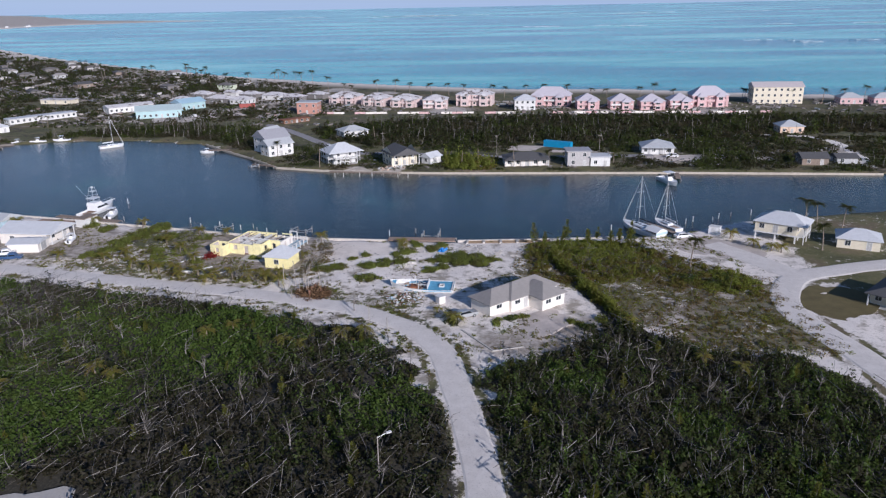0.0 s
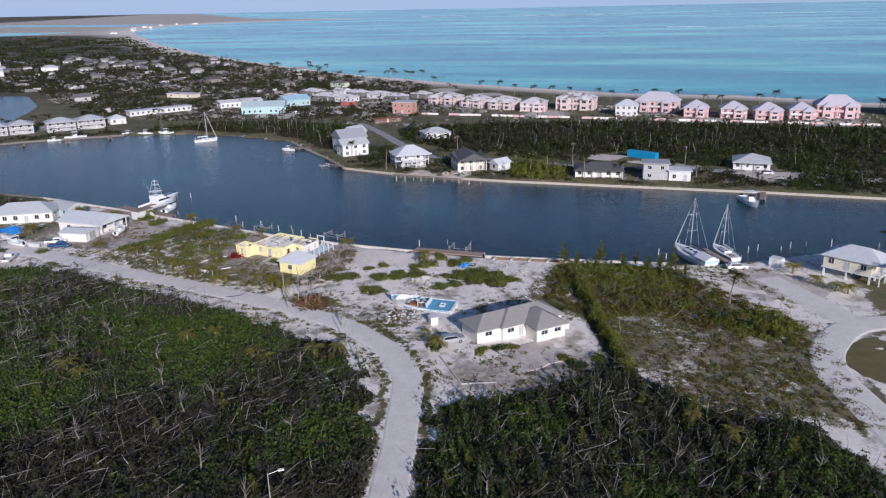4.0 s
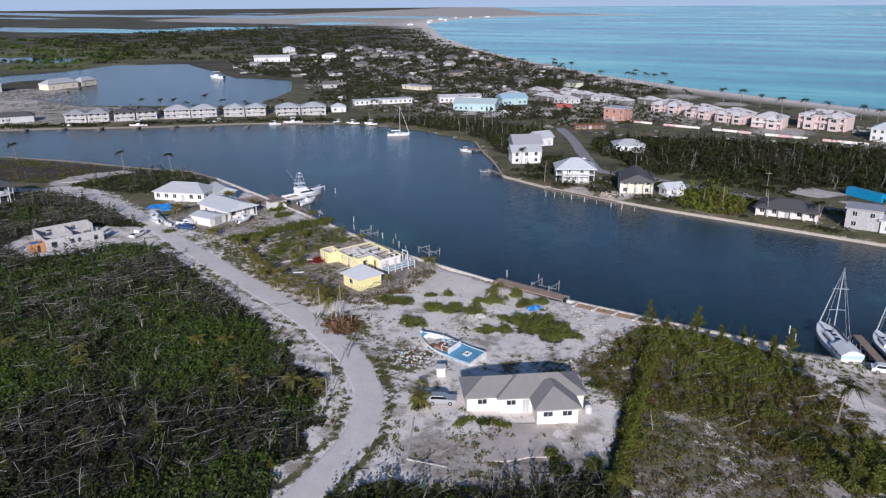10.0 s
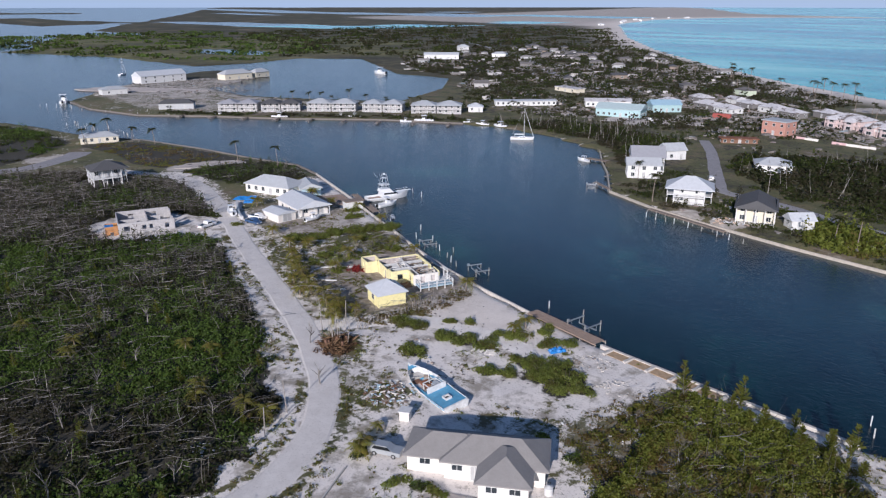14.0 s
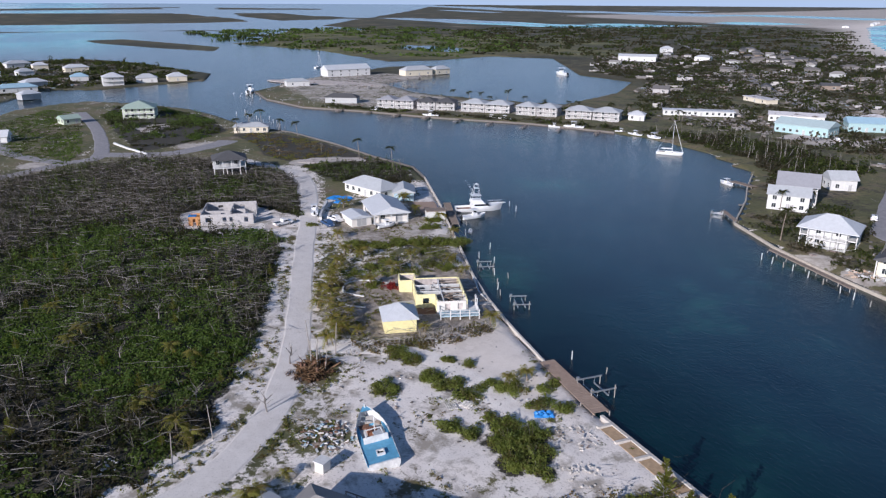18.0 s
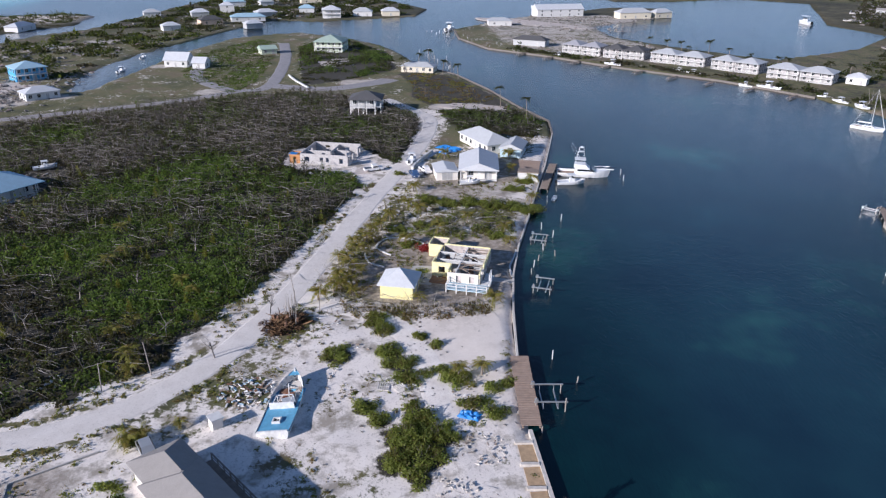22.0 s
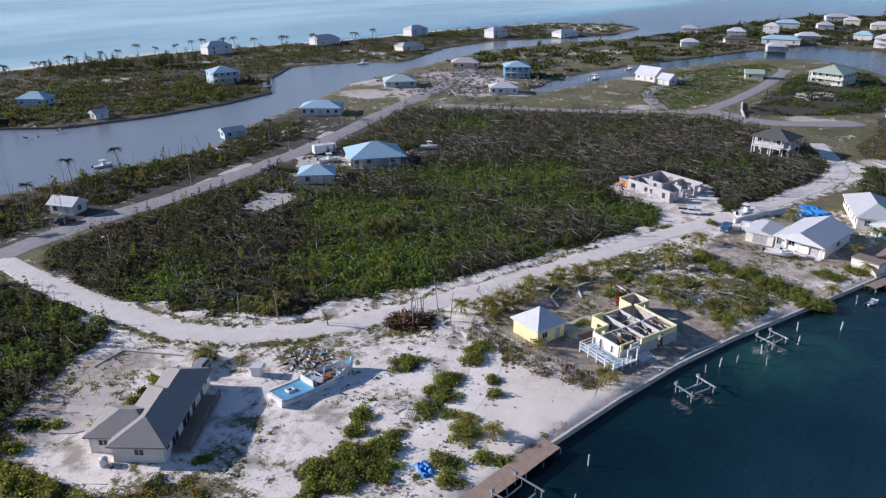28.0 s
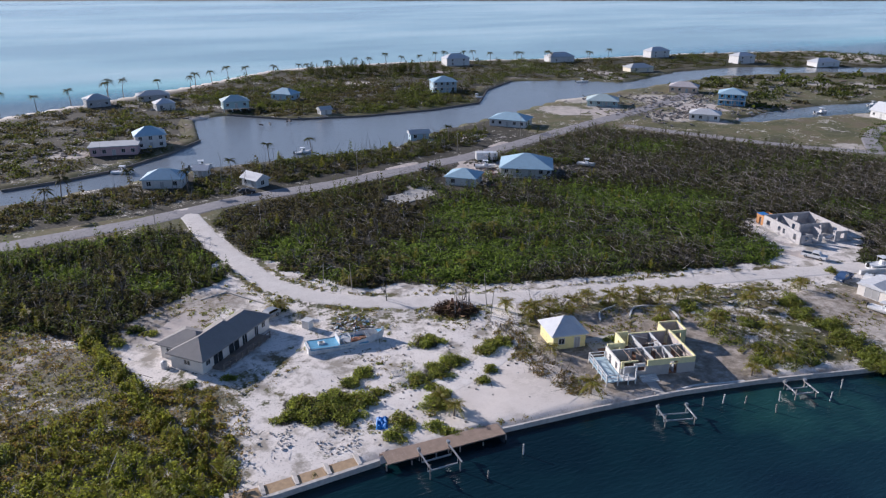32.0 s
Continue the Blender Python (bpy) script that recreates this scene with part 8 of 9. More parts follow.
def sailing_boat(label, x, y, rot, L=12.0, mast=15.0, tarp=False, heel=0.0, rig="jib"):
    root = thing("sailing_boat", label, "sailing boat", pose(x, y, WATER, ry=heel, rz=rot))
    s = L / 12.0
    bm, rows = hull_bm(L, 4.0 * s ** 0.8, 1.1 * s, 0.8 * s, transom=0.75, sheer=0.4)
    dk_ = deck_bm(rows, 0.05)
    part("hull", bm, M["hull_white"], root)
    part("deck", dk_, M["hull_white"], root)
    part("coachroof", taper(-1.15 * s, 1.15 * s, -2.0 * s, 3.0 * s, 1.05 * s, 1.65 * s, 0.8, 0.3), M["hull_white"], root)
    for k in range(3):
        part("hatch", boxes((-0.35 * s, (-1.2 + 1.3 * k) * s, 1.6 * s, 0.35 * s, (-0.6 + 1.3 * k) * s, 1.69 * s)), M["smoked"], root)
    for sx in (-1, 1):
        part("portlight", boxes((sx * 1.08 * s - 0.06, -1.2 * s, 1.2 * s, sx * 1.08 * s + 0.06, 1.6 * s, 1.42 * s)), M["smoked"], root)
    part("cockpit", boxes((-0.8 * s, -5.0 * s, 1.06 * s, 0.8 * s, -2.3 * s, 1.14 * s)), M["warm_timber"], root)
    part("mast", rod((0, 0.9 * s, 1.0 * s), (0, 0.7 * s, mast), 0.10, 0.07), M["spar"], root)
    part("boom", rod((0, 0.8 * s, 2.6 * s), (0, -4.2 * s, 2.5 * s), 0.07), M["spar"], root)
    part("furled_mainsail", rod((0, 0.7 * s, 2.85 * s), (0, -4.0 * s, 2.75 * s), 0.2, 0.12), M["smoked"] if tarp else M["hull_worn"], root)
    part("furled_jib", rod((0, L / 2 - 0.3, 1.5 * s), (0, 0.85 * s, mast * 0.97), 0.11, 0.06), M["hull_worn"], root)
    for zz in (0.45, 0.72):
        part("spreader", boxes((-1.1 * s, 0.76 * s, mast * zz, 1.1 * s, 0.84 * s, mast * zz + 0.06)), M["spar"], root)
    for sx in (-1, 1):
        part("shroud", rod((sx * 1.8 * s, 0.4 * s, 1.1 * s), (sx * 0.05, 0.75 * s, mast * 0.95), 0.022, seg=4), M["spar"], root)
    part("backstay", rod((0, -L / 2 + 0.2, 1.2 * s), (0, 0.7 * s, mast), 0.022, seg=4), M["spar"], root)
    if tarp:
        part("awning", taper(-1.9, 1.9, -L / 2 - 0.3, -L / 2 + 4.2, 1.9, 2.7, 0.25, 0.02, 0.0), M["hull_white"], root, "white sun awning")
        part("awning_skirt", boxes((-1.85, -L / 2 - 0.25, 1.2, 1.85, -L / 2 - 0.2, 1.95)), M["pale_blue"], root)
    for k in range(9):
        yy = -L / 2 + 0.4 + k * (L - 1.4) / 8
        w_ = rows and 1.75 * s * (1 - max(0, (k - 4) / 4) ** 2 * 0.9)
        for sx in (-1, 1):
            part("stanchion", boxes((sx * w_ - 0.02, yy, 1.1 * s, sx * w_ + 0.02, yy + 0.04, 1.75 * s)), M["spar"], root)
    return root


sport_fisher(-124.1, 76.2, -14)
motor_boat("tender", "white centre-console fishing boat alongside the yacht", -117.6, 71.2, 4, 7.5)
motor_boat("dinghy", "small white dinghy afloat", -105.8, 64.2, 60, 2.6)
sailing_boat("wide white sailing yacht with a white stern awning", 32.0, 48.6, 28, 14.6, 14.6, True)
sailing_boat("white sailing yacht with furled sails", 39.7, 52.6, 23, 10.2, 12.4)
sailing_boat("white sailing yacht at anchor by the far bank", -168.5, 184.6, -52, 10.5, 13.6)
sailing_boat("white sailing boat anchored in the lagoon", -612, 160, 40, 11, 15)
motor_boat("trawler", "white trawler yacht on the far bank", 54, 102.6, 195, 11)
for k, (x, y, r, L) in enumerate([(-298.7, 136, 140, 9), (-237.7, 185, 140, 10), (-273.8, 167, 140, 7), (-281, 163, 135, 6), (-219, 199, 150, 6), (-209.9, 200, 120, 7), (-200, 202.5, 100, 8), (-328, 116, 145, 7), (-244, 178, 140, 6), (-476, 333, 90, 17), (-443, 68, 70, 15), (-520, 246, 60, 9), (-120.5, 167.5, 90, 6),
                                  (-25, -124, 80, 7), (-60, -128, 90, 6), (-2, -128, 70, 7), (-172, -200, 60, 6), (-290, -96, 80, 7), (-330, -98, 85, 6), (-470, -62, 100, 9), (-252, -219, 60, 7), (66, 52, -30, 6)]):
    motor_boat("motor_boat", "white motor boat moored by the shore" if k % 2 else "white open motor boat at its mooring", x, y, r, L)


# ---- the blue wreck ashore ----
def wreck():
    root = thing("stranded_boat", "wrecked white fishing boat with faded blue decks lying on the sand", "boat", pose(-23.6, 9.1, GROUND - 0.6, rx=-2, ry=-7, rz=82.5))
    bm, rows = hull_bm(13.6, 4.5, 1.15, 0.7, transom=0.95, sheer=1.3, flare=0.86)
    aft = deck_bm(rows, 0.12, 0, 5)
    fore = deck_bm(rows, 0.12, 9)
    hold = deck_bm(rows, 1.0, 4, 10, 0.9)
    part("hull", bm, M["hull_worn"], root, "worn white hull planking")
    part("aft_deck", aft, M["blue_deck"], root, "faded blue deck")
    part("foredeck", fore, M["blue_deck"], root, "faded blue deck")
    part("hold_floor", hold, M["concrete"], root)
    for sx in (-1, 1):
        part("side_deck", boxes((sx * 1.85 - 0.22, -1.4, 0.95, sx * 1.85 + 0.22, 3.4, 1.12)), M["blue_deck"], root)
    part("transom_cap", boxes((-2.0, -6.66, 1.0, 2.0, -6.45, 1.2)), M["hull_worn"], root)
    part("hatch_coaming", boxes((-0.55, -4.8, 1.0, 0.55, -4.6, 1.35), (-0.55, -3.9, 1.0, 0.55, -3.7, 1.35), (-0.55, -4.6, 1.0, -0.4, -3.9, 1.35), (0.4, -4.6, 1.0, 0.55, -3.9, 1.35)), M["white"], root, "white hatch coaming")
    # solid dark plate stands for the shaded opening inside the coaming
    part("hatch_well", boxes((-0.4, -4.6, 1.02, 0.4, -3.9, 1.1)), M["smoked"], root)
    part("bulkhead", boxes((-1.7, -1.5, 0.2, 1.7, -1.38, 2.1)), M["hull_worn"], root)
    part("wheelhouse_frame", boxes((-1.2, -1.35, 1.9, -1.08, 0.6, 2.02), (1.08, -1.35, 1.9, 1.2, 0.6, 2.02), (-1.2, 0.5, 0.4, -1.08, 0.62, 2.0), (1.08, 0.5, 0.4, 1.2, 0.62, 2.0), (-1.2, 0.5, 1.9, 1.2, 0.62, 2.02)), M["white"], root)
    part("engine_box", boxes((-0.7, 0.9, 0.2, 0.7, 2.4, 1.2)), M["rust"], root)
    part("fish_box", boxes((-1.5, 2.6, 0.3, -0.2, 3.6, 1.1)), M["brown"], root)
    part("loose_panel", boxes((-0.9, -0.5, 0, 0.9, 0.5, 0.05)), M["hull_worn"], root, m=pose(0.6, -0.3, 1.6, 30, 12, 40))
    part("loose_panel", boxes((-0.7, -0.4, 0, 0.7, 0.4, 0.05)), M["white"], root, m=pose(-0.5, 3.9, 1.3, -25, 20, 10))
    part("mast_stub", rod((0.2, 1.0, 0.4), (0.5, 1.4, 3.2), 0.07), M["white"], root)
    part("bow_stem", boxes((-0.1, 6.2, 1.5, 0.1, 6.62, 2.75)), M["hull_worn"], root)
    for sx in (-1, 1):
        part("rub_rail", boxes((sx * 2.14 - 0.06, -6.5, 0.86, sx * 2.14 + 0.06, 0.2, 1.0)), M["blue_deck"], root)
    rg = random.Random(8)
    for k in range(26):
        a, c_ = rg.uniform(0.12, 0.6), rg.uniform(0.08, 0.35)
        part("deck_clutter", boxes((-a, -c_, 0, a, c_, rg.uniform(0.05, 0.4))), M[rg.choice(("white", "hull_worn", "grey", "brown", "timber", "blue_deck"))], root, m=pose(rg.uniform(-1.3, 1.3), rg.uniform(-1.2, 3.9), rg.uniform(0.35, 0.95), rg.uniform(-20, 20), rg.uniform(-20, 20), rg.uniform(0, 180)))
    part("stern_window", boxes((-0.5, -6.63, 0.3, 0.5, -6.6, 0.8)), M["smoked"], root)


wreck()


# ---- heaps, tarpaulins and litter ----
def heap(label, x, y, r, n, seed, mats, size=(0.2, 0.9), name="debris_heap"):
    rg = random.Random(seed)
    root = thing(name, label, "debris", pose(x, y, GROUND))
    for k in range(n):
        a, q = rg.uniform(0, 6.28), r * math.sqrt(rg.random())
        sx, sy, sz = rg.uniform(*size), rg.uniform(size[0], size[1] * 0.5), rg.uniform(0.02, 0.09)
        part("scrap", boxes((-sx, -sy, -sz, sx, sy, sz)), M[rg.choice(mats)], root, m=pose(q * math.cos(a), q * math.sin(a), 0.06 + (1 - q / r) * rg.random() * 0.5, rg.uniform(-25, 25), rg.uniform(-25, 25), rg.uniform(0, 360)))


heap("heap of boat scrap and white rubbish beside the wreck", -27.0, 3.4, 4.0, 170, 1, ("white", "grey", "timber", "concrete", "timber", "brown", "house_white", "pale_blue"), (0.06, 0.5))
for x, y, a in ((-28.6, 23.6, 12), (-26.6, 24.6, 30), (-27.2, 22.2, -8)):
    pl = thing("pallet", "white weathered timber pallet on the sand", "pallet", pose(x, y, GROUND, rz=a))
    for k in range(6):
        part("slat", boxes((-0.95, -0.82 + 0.3 * k, 0.12, 0.95, -0.68 + 0.3 * k, 0.16)), M["house_white"], pl)
    for u in (-0.85, 0.0, 0.85):
        part("bearer", boxes((u - 0.06, -0.85, -0.02, u + 0.06, 0.85, 0.12)), M["house_white"], pl)
heap("concrete rubble behind the seawall", -12.8, 34.5, 3.2, 44, 3, ("concrete", "timber", "seawall"), (0.05, 0.3))
heap("concrete rubble near the thicket", -5.5, 30.5, 2.6, 36, 4, ("concrete", "seawall"), (0.05, 0.3))
heap("pale litter along the garden edge", -98, 26.5, 4.5, 40, 5, ("white", "concrete", "timber", "grey"), (0.1, 0.5))
heap("building rubble beside the block house", -128, 6, 3.5, 34, 6, ("concrete", "white", "house_grey"), (0.15, 0.6))
heap("storm debris around the peach house", -40, 130.5, 5.0, 46, 7, ("white", "peach", "timber", "grey"), (0.2, 0.9))
heap("storm debris beside the bungalow", -103, -77, 4.5, 40, 8, ("white", "timber", "rust", "grey"), (0.2, 0.8))
heap("red scrap beside the small bungalow", -97.5, -60.5, 2.0, 22, 9, ("red_paint", "rust", "timber"), (0.2, 0.7))
heap("white rubbish beside the house on the point", -150, 62, 3.5, 26, 10, ("white", "grey", "timber"), (0.2, 0.7))
heap("pale litter in the burnt clearing", -31, -24.5, 2.4, 24, 12, ("white", "concrete", "grey"), (0.08, 0.35))
heap("litter beside the yellow cottage", -49, 30, 4.0, 24, 13, ("timber", "concrete", "brown"), (0.04, 0.26))
rgl = random.Random(71)
for k in range(14):
    heap("scattered pale litter on the sand", rgl.uniform(-50, 20), rgl.uniform(9, 38), 1.3, 6, 700 + k, ("white", "timber", "concrete"), (0.04, 0.28), "litter")


def tarp_sheet(label, x, y, w, d, seed, mat="tarp", h=0.5):
    rg = np.random.default_rng(seed)
    bm = bmesh.new()
    n = 11
    g_ = [[bm.verts.new(((i / (n - 1) - 0.5) * w * (1 + 0.2 * rg.normal() * 0.3), (j / (n - 1) - 0.5) * d, 0.06 + (0 if i in (0, n - 1) or j in (0, n - 1) else h * rg.random()))) for i in range(n)] for j in range(n)]
    for j in range(n - 1):
        for i in range(n - 1):
            bm.faces.new((g_[j][i], g_[j][i + 1], g_[j + 1][i + 1], g_[j + 1][i]))
    root = thing("tarpaulin", label, "tarpaulin", pose(x, y, GROUND, rz=rg.uniform(0, 90)))
    part("sheet", bm, M[mat], root)


tarp_sheet("crumpled blue tarpaulin on the sand by the deck", -19.6, 33.6, 2.9, 1.7, 1)
tarp_sheet("blue tarpaulin spread over a heap", -150.5, 42.2, 7.5, 4.5, 2)
tarp_sheet("blue tarpaulin by the garden fence", -146, 40.5, 3.0, 2.4, 3)


ROOT_MAT = foliage("brown_uprooted_stumps", [(0.0, (0.050, 0.030, 0.017)), (0.5, (0.12, 0.070, 0.036)), (1.0, (0.24, 0.155, 0.085))], 0.9, False)


def root_pile():
    rg = np.random.default_rng(66)
    root = thing("stump_heap", "heap of uprooted brown stumps and upright broken trunks", "heap", pose(-46.4, 6.4, GROUND, rz=-30))
    n = 420
    a, q = rg.uniform(0, 6.28, n), 3.6 * np.sqrt(rg.random(n))
    c, t_ = sticks(rg, q * np.cos(a), q * np.sin(a) * 0.75, 0.1 + (3.8 - q) * 0.42 * rg.random(n), 0.5 + 1.5 * rg.random(n), 0.05 + 0.12 * rg.random(n) ** 2, rg.uniform(0, 6.28, n), rg.normal(0.1, 0.35, n), rg.random(n))
    o = new("root_tangle", quad_mesh("root_tangle", c, t_, ROOT_MAT))
    o.parent = root
    for k in range(6):
        x, y = float(rg.normal() * 1.6), float(rg.normal() * 1.0)
        part("stump", rod((x, y, -0.2), (x + float(rg.normal()) * 0.5, y + float(rg.normal()) * 0.5, 1.0 + 0.6 * float(rg.random())), 0.30, 0.22, 8), M["brown"], root)
    for k in range(9):
        x, y = -1.2 + float(rg.normal() * 1.5), float(rg.normal() * 1.0)
        part("trunk", rod((x, y, -0.2), (x + float(rg.normal()) * 0.35, y + float(rg.normal()) * 0.3, 2.4 + 2.8 * float(rg.random())), 0.09, 0.04, 6), M["pile"], root)
    n = 40
    a, q = rg.uniform(0, 6.28, n), 4.2 * np.sqrt(rg.random(n))
    c, t_ = leaf_quads(rg, q * np.cos(a), q * np.sin(a), np.zeros(n), np.full(n, 0.7), np.full(n, 0.6), 0.05 + 0.2 * rg.random(n), 40, 0.14)
    o = new("dry_weeds", quad_mesh("dry_weeds", c, t_, ROOT_MAT))
    o.parent = root


root_pile()


# ---- poles, vehicles, container ----
def utility_pole(x, y, h=8.0, lean=0.0, lamp=False, arm=True):
    root = thing("utility_pole", "leaning grey timber utility pole" if abs(lean) > 2 else "grey timber utility pole with a crossarm", "pole", pose(x, y, GROUND, rx=lean, rz=30))
    part("shaft", rod((0, 0, -0.8), (0, 0, h), 0.09, 0.06), M["pile"], root)
    if arm:
        part("crossarm", boxes((-0.9, -0.06, h - 0.7, 0.9, 0.06, h - 0.58)), M["pile"], root)
        for u in (-0.75, 0.0, 0.75):
            part("insulator", rod((u, 0, h - 0.58), (u, 0, h - 0.4), 0.05), M["galv"], root)
    if lamp:
        part("lamp_arm", rod((0, 0, h - 0.2), (1.4, 0, h + 0.1), 0.04), M["galv"], root)
        part("lamp_head", boxes((1.2, -0.16, h, 1.9, 0.16, h + 0.16)), M["white"], root)


for x, y, h, ln, lp, ar in ((-32.6, -11.2, 5.5, 4, False, False), (-28.6, -16.8, 4.6, -3, False, False), (-26.4, -56.2, 6.0, 1, True, False), (-29.7, -84.5, 8, 1, False, True), (-3.6, -70, 7.5, 0, False, True), (-65, -89.5, 8, 1, False, True), (-105, -99, 8, -1, False, True), (-140, -113, 8, 0, False, True),
                           (-180, -128, 8, 1, False, True), (-52.5, 7.5, 6.5, 6, False, False), (-51, 11.5, 5.5, -5, False, False), (40, 150, 8, 1, False, True), (0, 152, 8, 0, False, True), (-46, 163, 8, 1, False, True)):
    utility_pole(x, y, h, ln, lp, ar)


def car(label, x, y, rot, paint, pickup=False):
    root = thing("pickup_truck" if pickup else "car", label, "vehicle", pose(x, y, GROUND + 0.06, rz=rot))
    L = 5.2 if pickup else 4.5
    part("body", boxes((-0.88, -L / 2, 0.38, 0.88, L / 2, 0.98)), M[paint], root)
    if pickup:
        part("cab", taper(-0.84, 0.84, -0.4, 1.5, 0.98, 1.72, 0.84, 0.25, 0.06), M[paint], root)
        part("load_bed", boxes((-0.75, -L / 2 + 0.1, 0.7, 0.75, -0.5, 1.0)), M["smoked"], root)
    else:
        part("cab", taper(-0.82, 0.82, -1.9, 1.1, 0.98, 1.5, 0.82, 0.25, 0.14), M[paint], root)
    part("window_band", taper(-0.86, 0.86, -0.3 if pickup else -1.7, 1.4 if pickup else 1.0, 1.04, 1.42, 0.88, 0.2, 0.1), M["smoked"], root)
    for sx in (-1, 1):
        for sy in (-1, 1):
            w_ = part("wheel", rod((sx * 0.72, sy * L * 0.3, 0.33), (sx * 0.92, sy * L * 0.3, 0.33), 0.33, seg=14), M["rubber"], root)
            part("rim", rod((sx * 0.915, sy * L * 0.3, 0.33), (sx * 0.935, sy * L * 0.3, 0.33), 0.19, seg=10), M["galv"], w_)
        part("headlight", boxes((sx * 0.6 - 0.2, L / 2, 0.62, sx * 0.6 + 0.2, L / 2 + 0.03, 0.82)), M["white"], root)
        part("tail_light", boxes((sx * 0.7 - 0.12, -L / 2 - 0.03, 0.62, sx * 0.7 + 0.12, -L / 2, 0.86)), M["red_paint"], root)


M["car_white"] = plain("white_car_paint", (0.8, 0.8, 0.8), 0.25, vary=0.03, bumps=0.0)
M["car_blue"] = plain("dark_blue_car_paint", (0.05, 0.10, 0.22), 0.3, vary=0.05, bumps=0.0)
M["car_dark"] = plain("black_car_paint", (0.02, 0.02, 0.025), 0.3, vary=0.05, bumps=0.0)
M["car_silver"] = plain("silver_car_paint", (0.5, 0.52, 0.54), 0.3, 0.4, vary=0.03, bumps=0.0)
car("silver saloon car parked beside the white house", -14.6, -6.6, -60, "car_silver")
car("white pickup truck parked by the garage", -127.6, 33.9, -70, "car_white", True)
car("dark blue pickup truck by the garage", -124.2, 30.8, -80, "car_blue", True)
car("white pickup truck in the block house yard", -129.5, 20, 20, "car_white", True)
car("dark pickup truck on the verge of the asphalt road", -87.2, -85.2, 82, "car_dark", True)
car("dark car at the roadside by the shed", -30.5, -86.5, 70, "car_dark")
car("white car on the lane across the water", -70, 172, 35, "car_white")
car("white car parked at the container yard", 66, 141, 80, "car_white")
car("white van parked by the workshop", -160, 270, 60, "car_white", True)
car("white car parked by the dock", 40.6, 40.8, -78, "car_white")
motor_boat("boat_on_trailer", "white boat on a trailer by the fence", -137, 30.6, 75, 6.5, base=GROUND + 0.55)
motor_boat("boat_on_trailer", "small white boat ashore in front of the house", -116.2, 44.6, 10, 5.5, base=GROUND + 0.45)
motor_boat("boat_on_trailer", "white boat ashore beside the bungalow", -104.5, -79.5, 60, 6.5, base=GROUND + 0.5)
motor_boat("boat_on_trailer", "white boat ashore in the bungalow yard", -135, -67, 30, 6.0, base=GROUND + 0.5)
sb = thing("storage_box", "white storage box on the sand by the dock", "box", pose(49.6, 44.4, GROUND, rz=-35))
part("body", boxes((-1.3, -1.0, -0.1, 1.3, 1.0, 1.9)), M["hull_white"], sb)
part("lid", boxes((-1.36, -1.06, 1.9, 1.36, 1.06, 2.02)), M["white"], sb)
part("door", boxes((-0.6, -1.05, 0.1, 0.6, -1.003, 1.75)), M["hull_worn"], sb)
tr = thing("box_trailer", "white box trailer parked beside the road", "trailer", pose(-110, -88, GROUND, rz=68))
part("body", boxes((-1.2, -3.5, 0.6, 1.2, 3.5, 3.0)), M["hull_white"], tr)
for sx in (-1, 1):
    for sy in (-0.5, 0.6):
        part("wheel", rod((sx * 0.95, sy, 0.4), (sx * 1.2, sy, 0.4), 0.4, seg=12), M["rubber"], tr)
part("drawbar", boxes((-0.1, 3.5, 0.5, 0.1, 5.0, 0.65)), M["rust"], tr)


def container(label, x, y, rot, mat, L=12.0):
    root = thing("shipping_container", label, "container", pose(x, y, GROUND, rz=rot))
    part("shell", boxes((-L / 2, -1.2, 0.05, L / 2, 1.2, 2.6)), M[mat], root)
    n = int(L / 0.4)
    rib = mesh_of("rib", boxes((-0.07, -1.25, 0.2, 0.07, -1.2, 2.5)), M[mat])
    for k in range(n):
        o = new("rib", rib)
        o.parent, o.matrix_basis = root, pose(-L / 2 + 0.25 + k * 0.4, 0, 0)
        if k % 2:
            o = new("rib", rib)
            o.parent, o.matrix_basis = root, pose(-L / 2 + 0.25 + k * 0.4, 0, 0, rz=180)
    part("door", boxes((L / 2, -1.1, 0.15, L / 2 + 0.05, -0.02, 2.5)), M[mat], root)
    part("door", boxes((L / 2, 0.02, 0.15, L / 2 + 0.05, 1.1, 2.5)), M[mat], root)


container("bright blue shipping container on a gravel yard", 26, 165.5, -32, "cont_blue")
container("rust-red shipping container by the workshop", -141, 307, 15, "red_paint", 9)

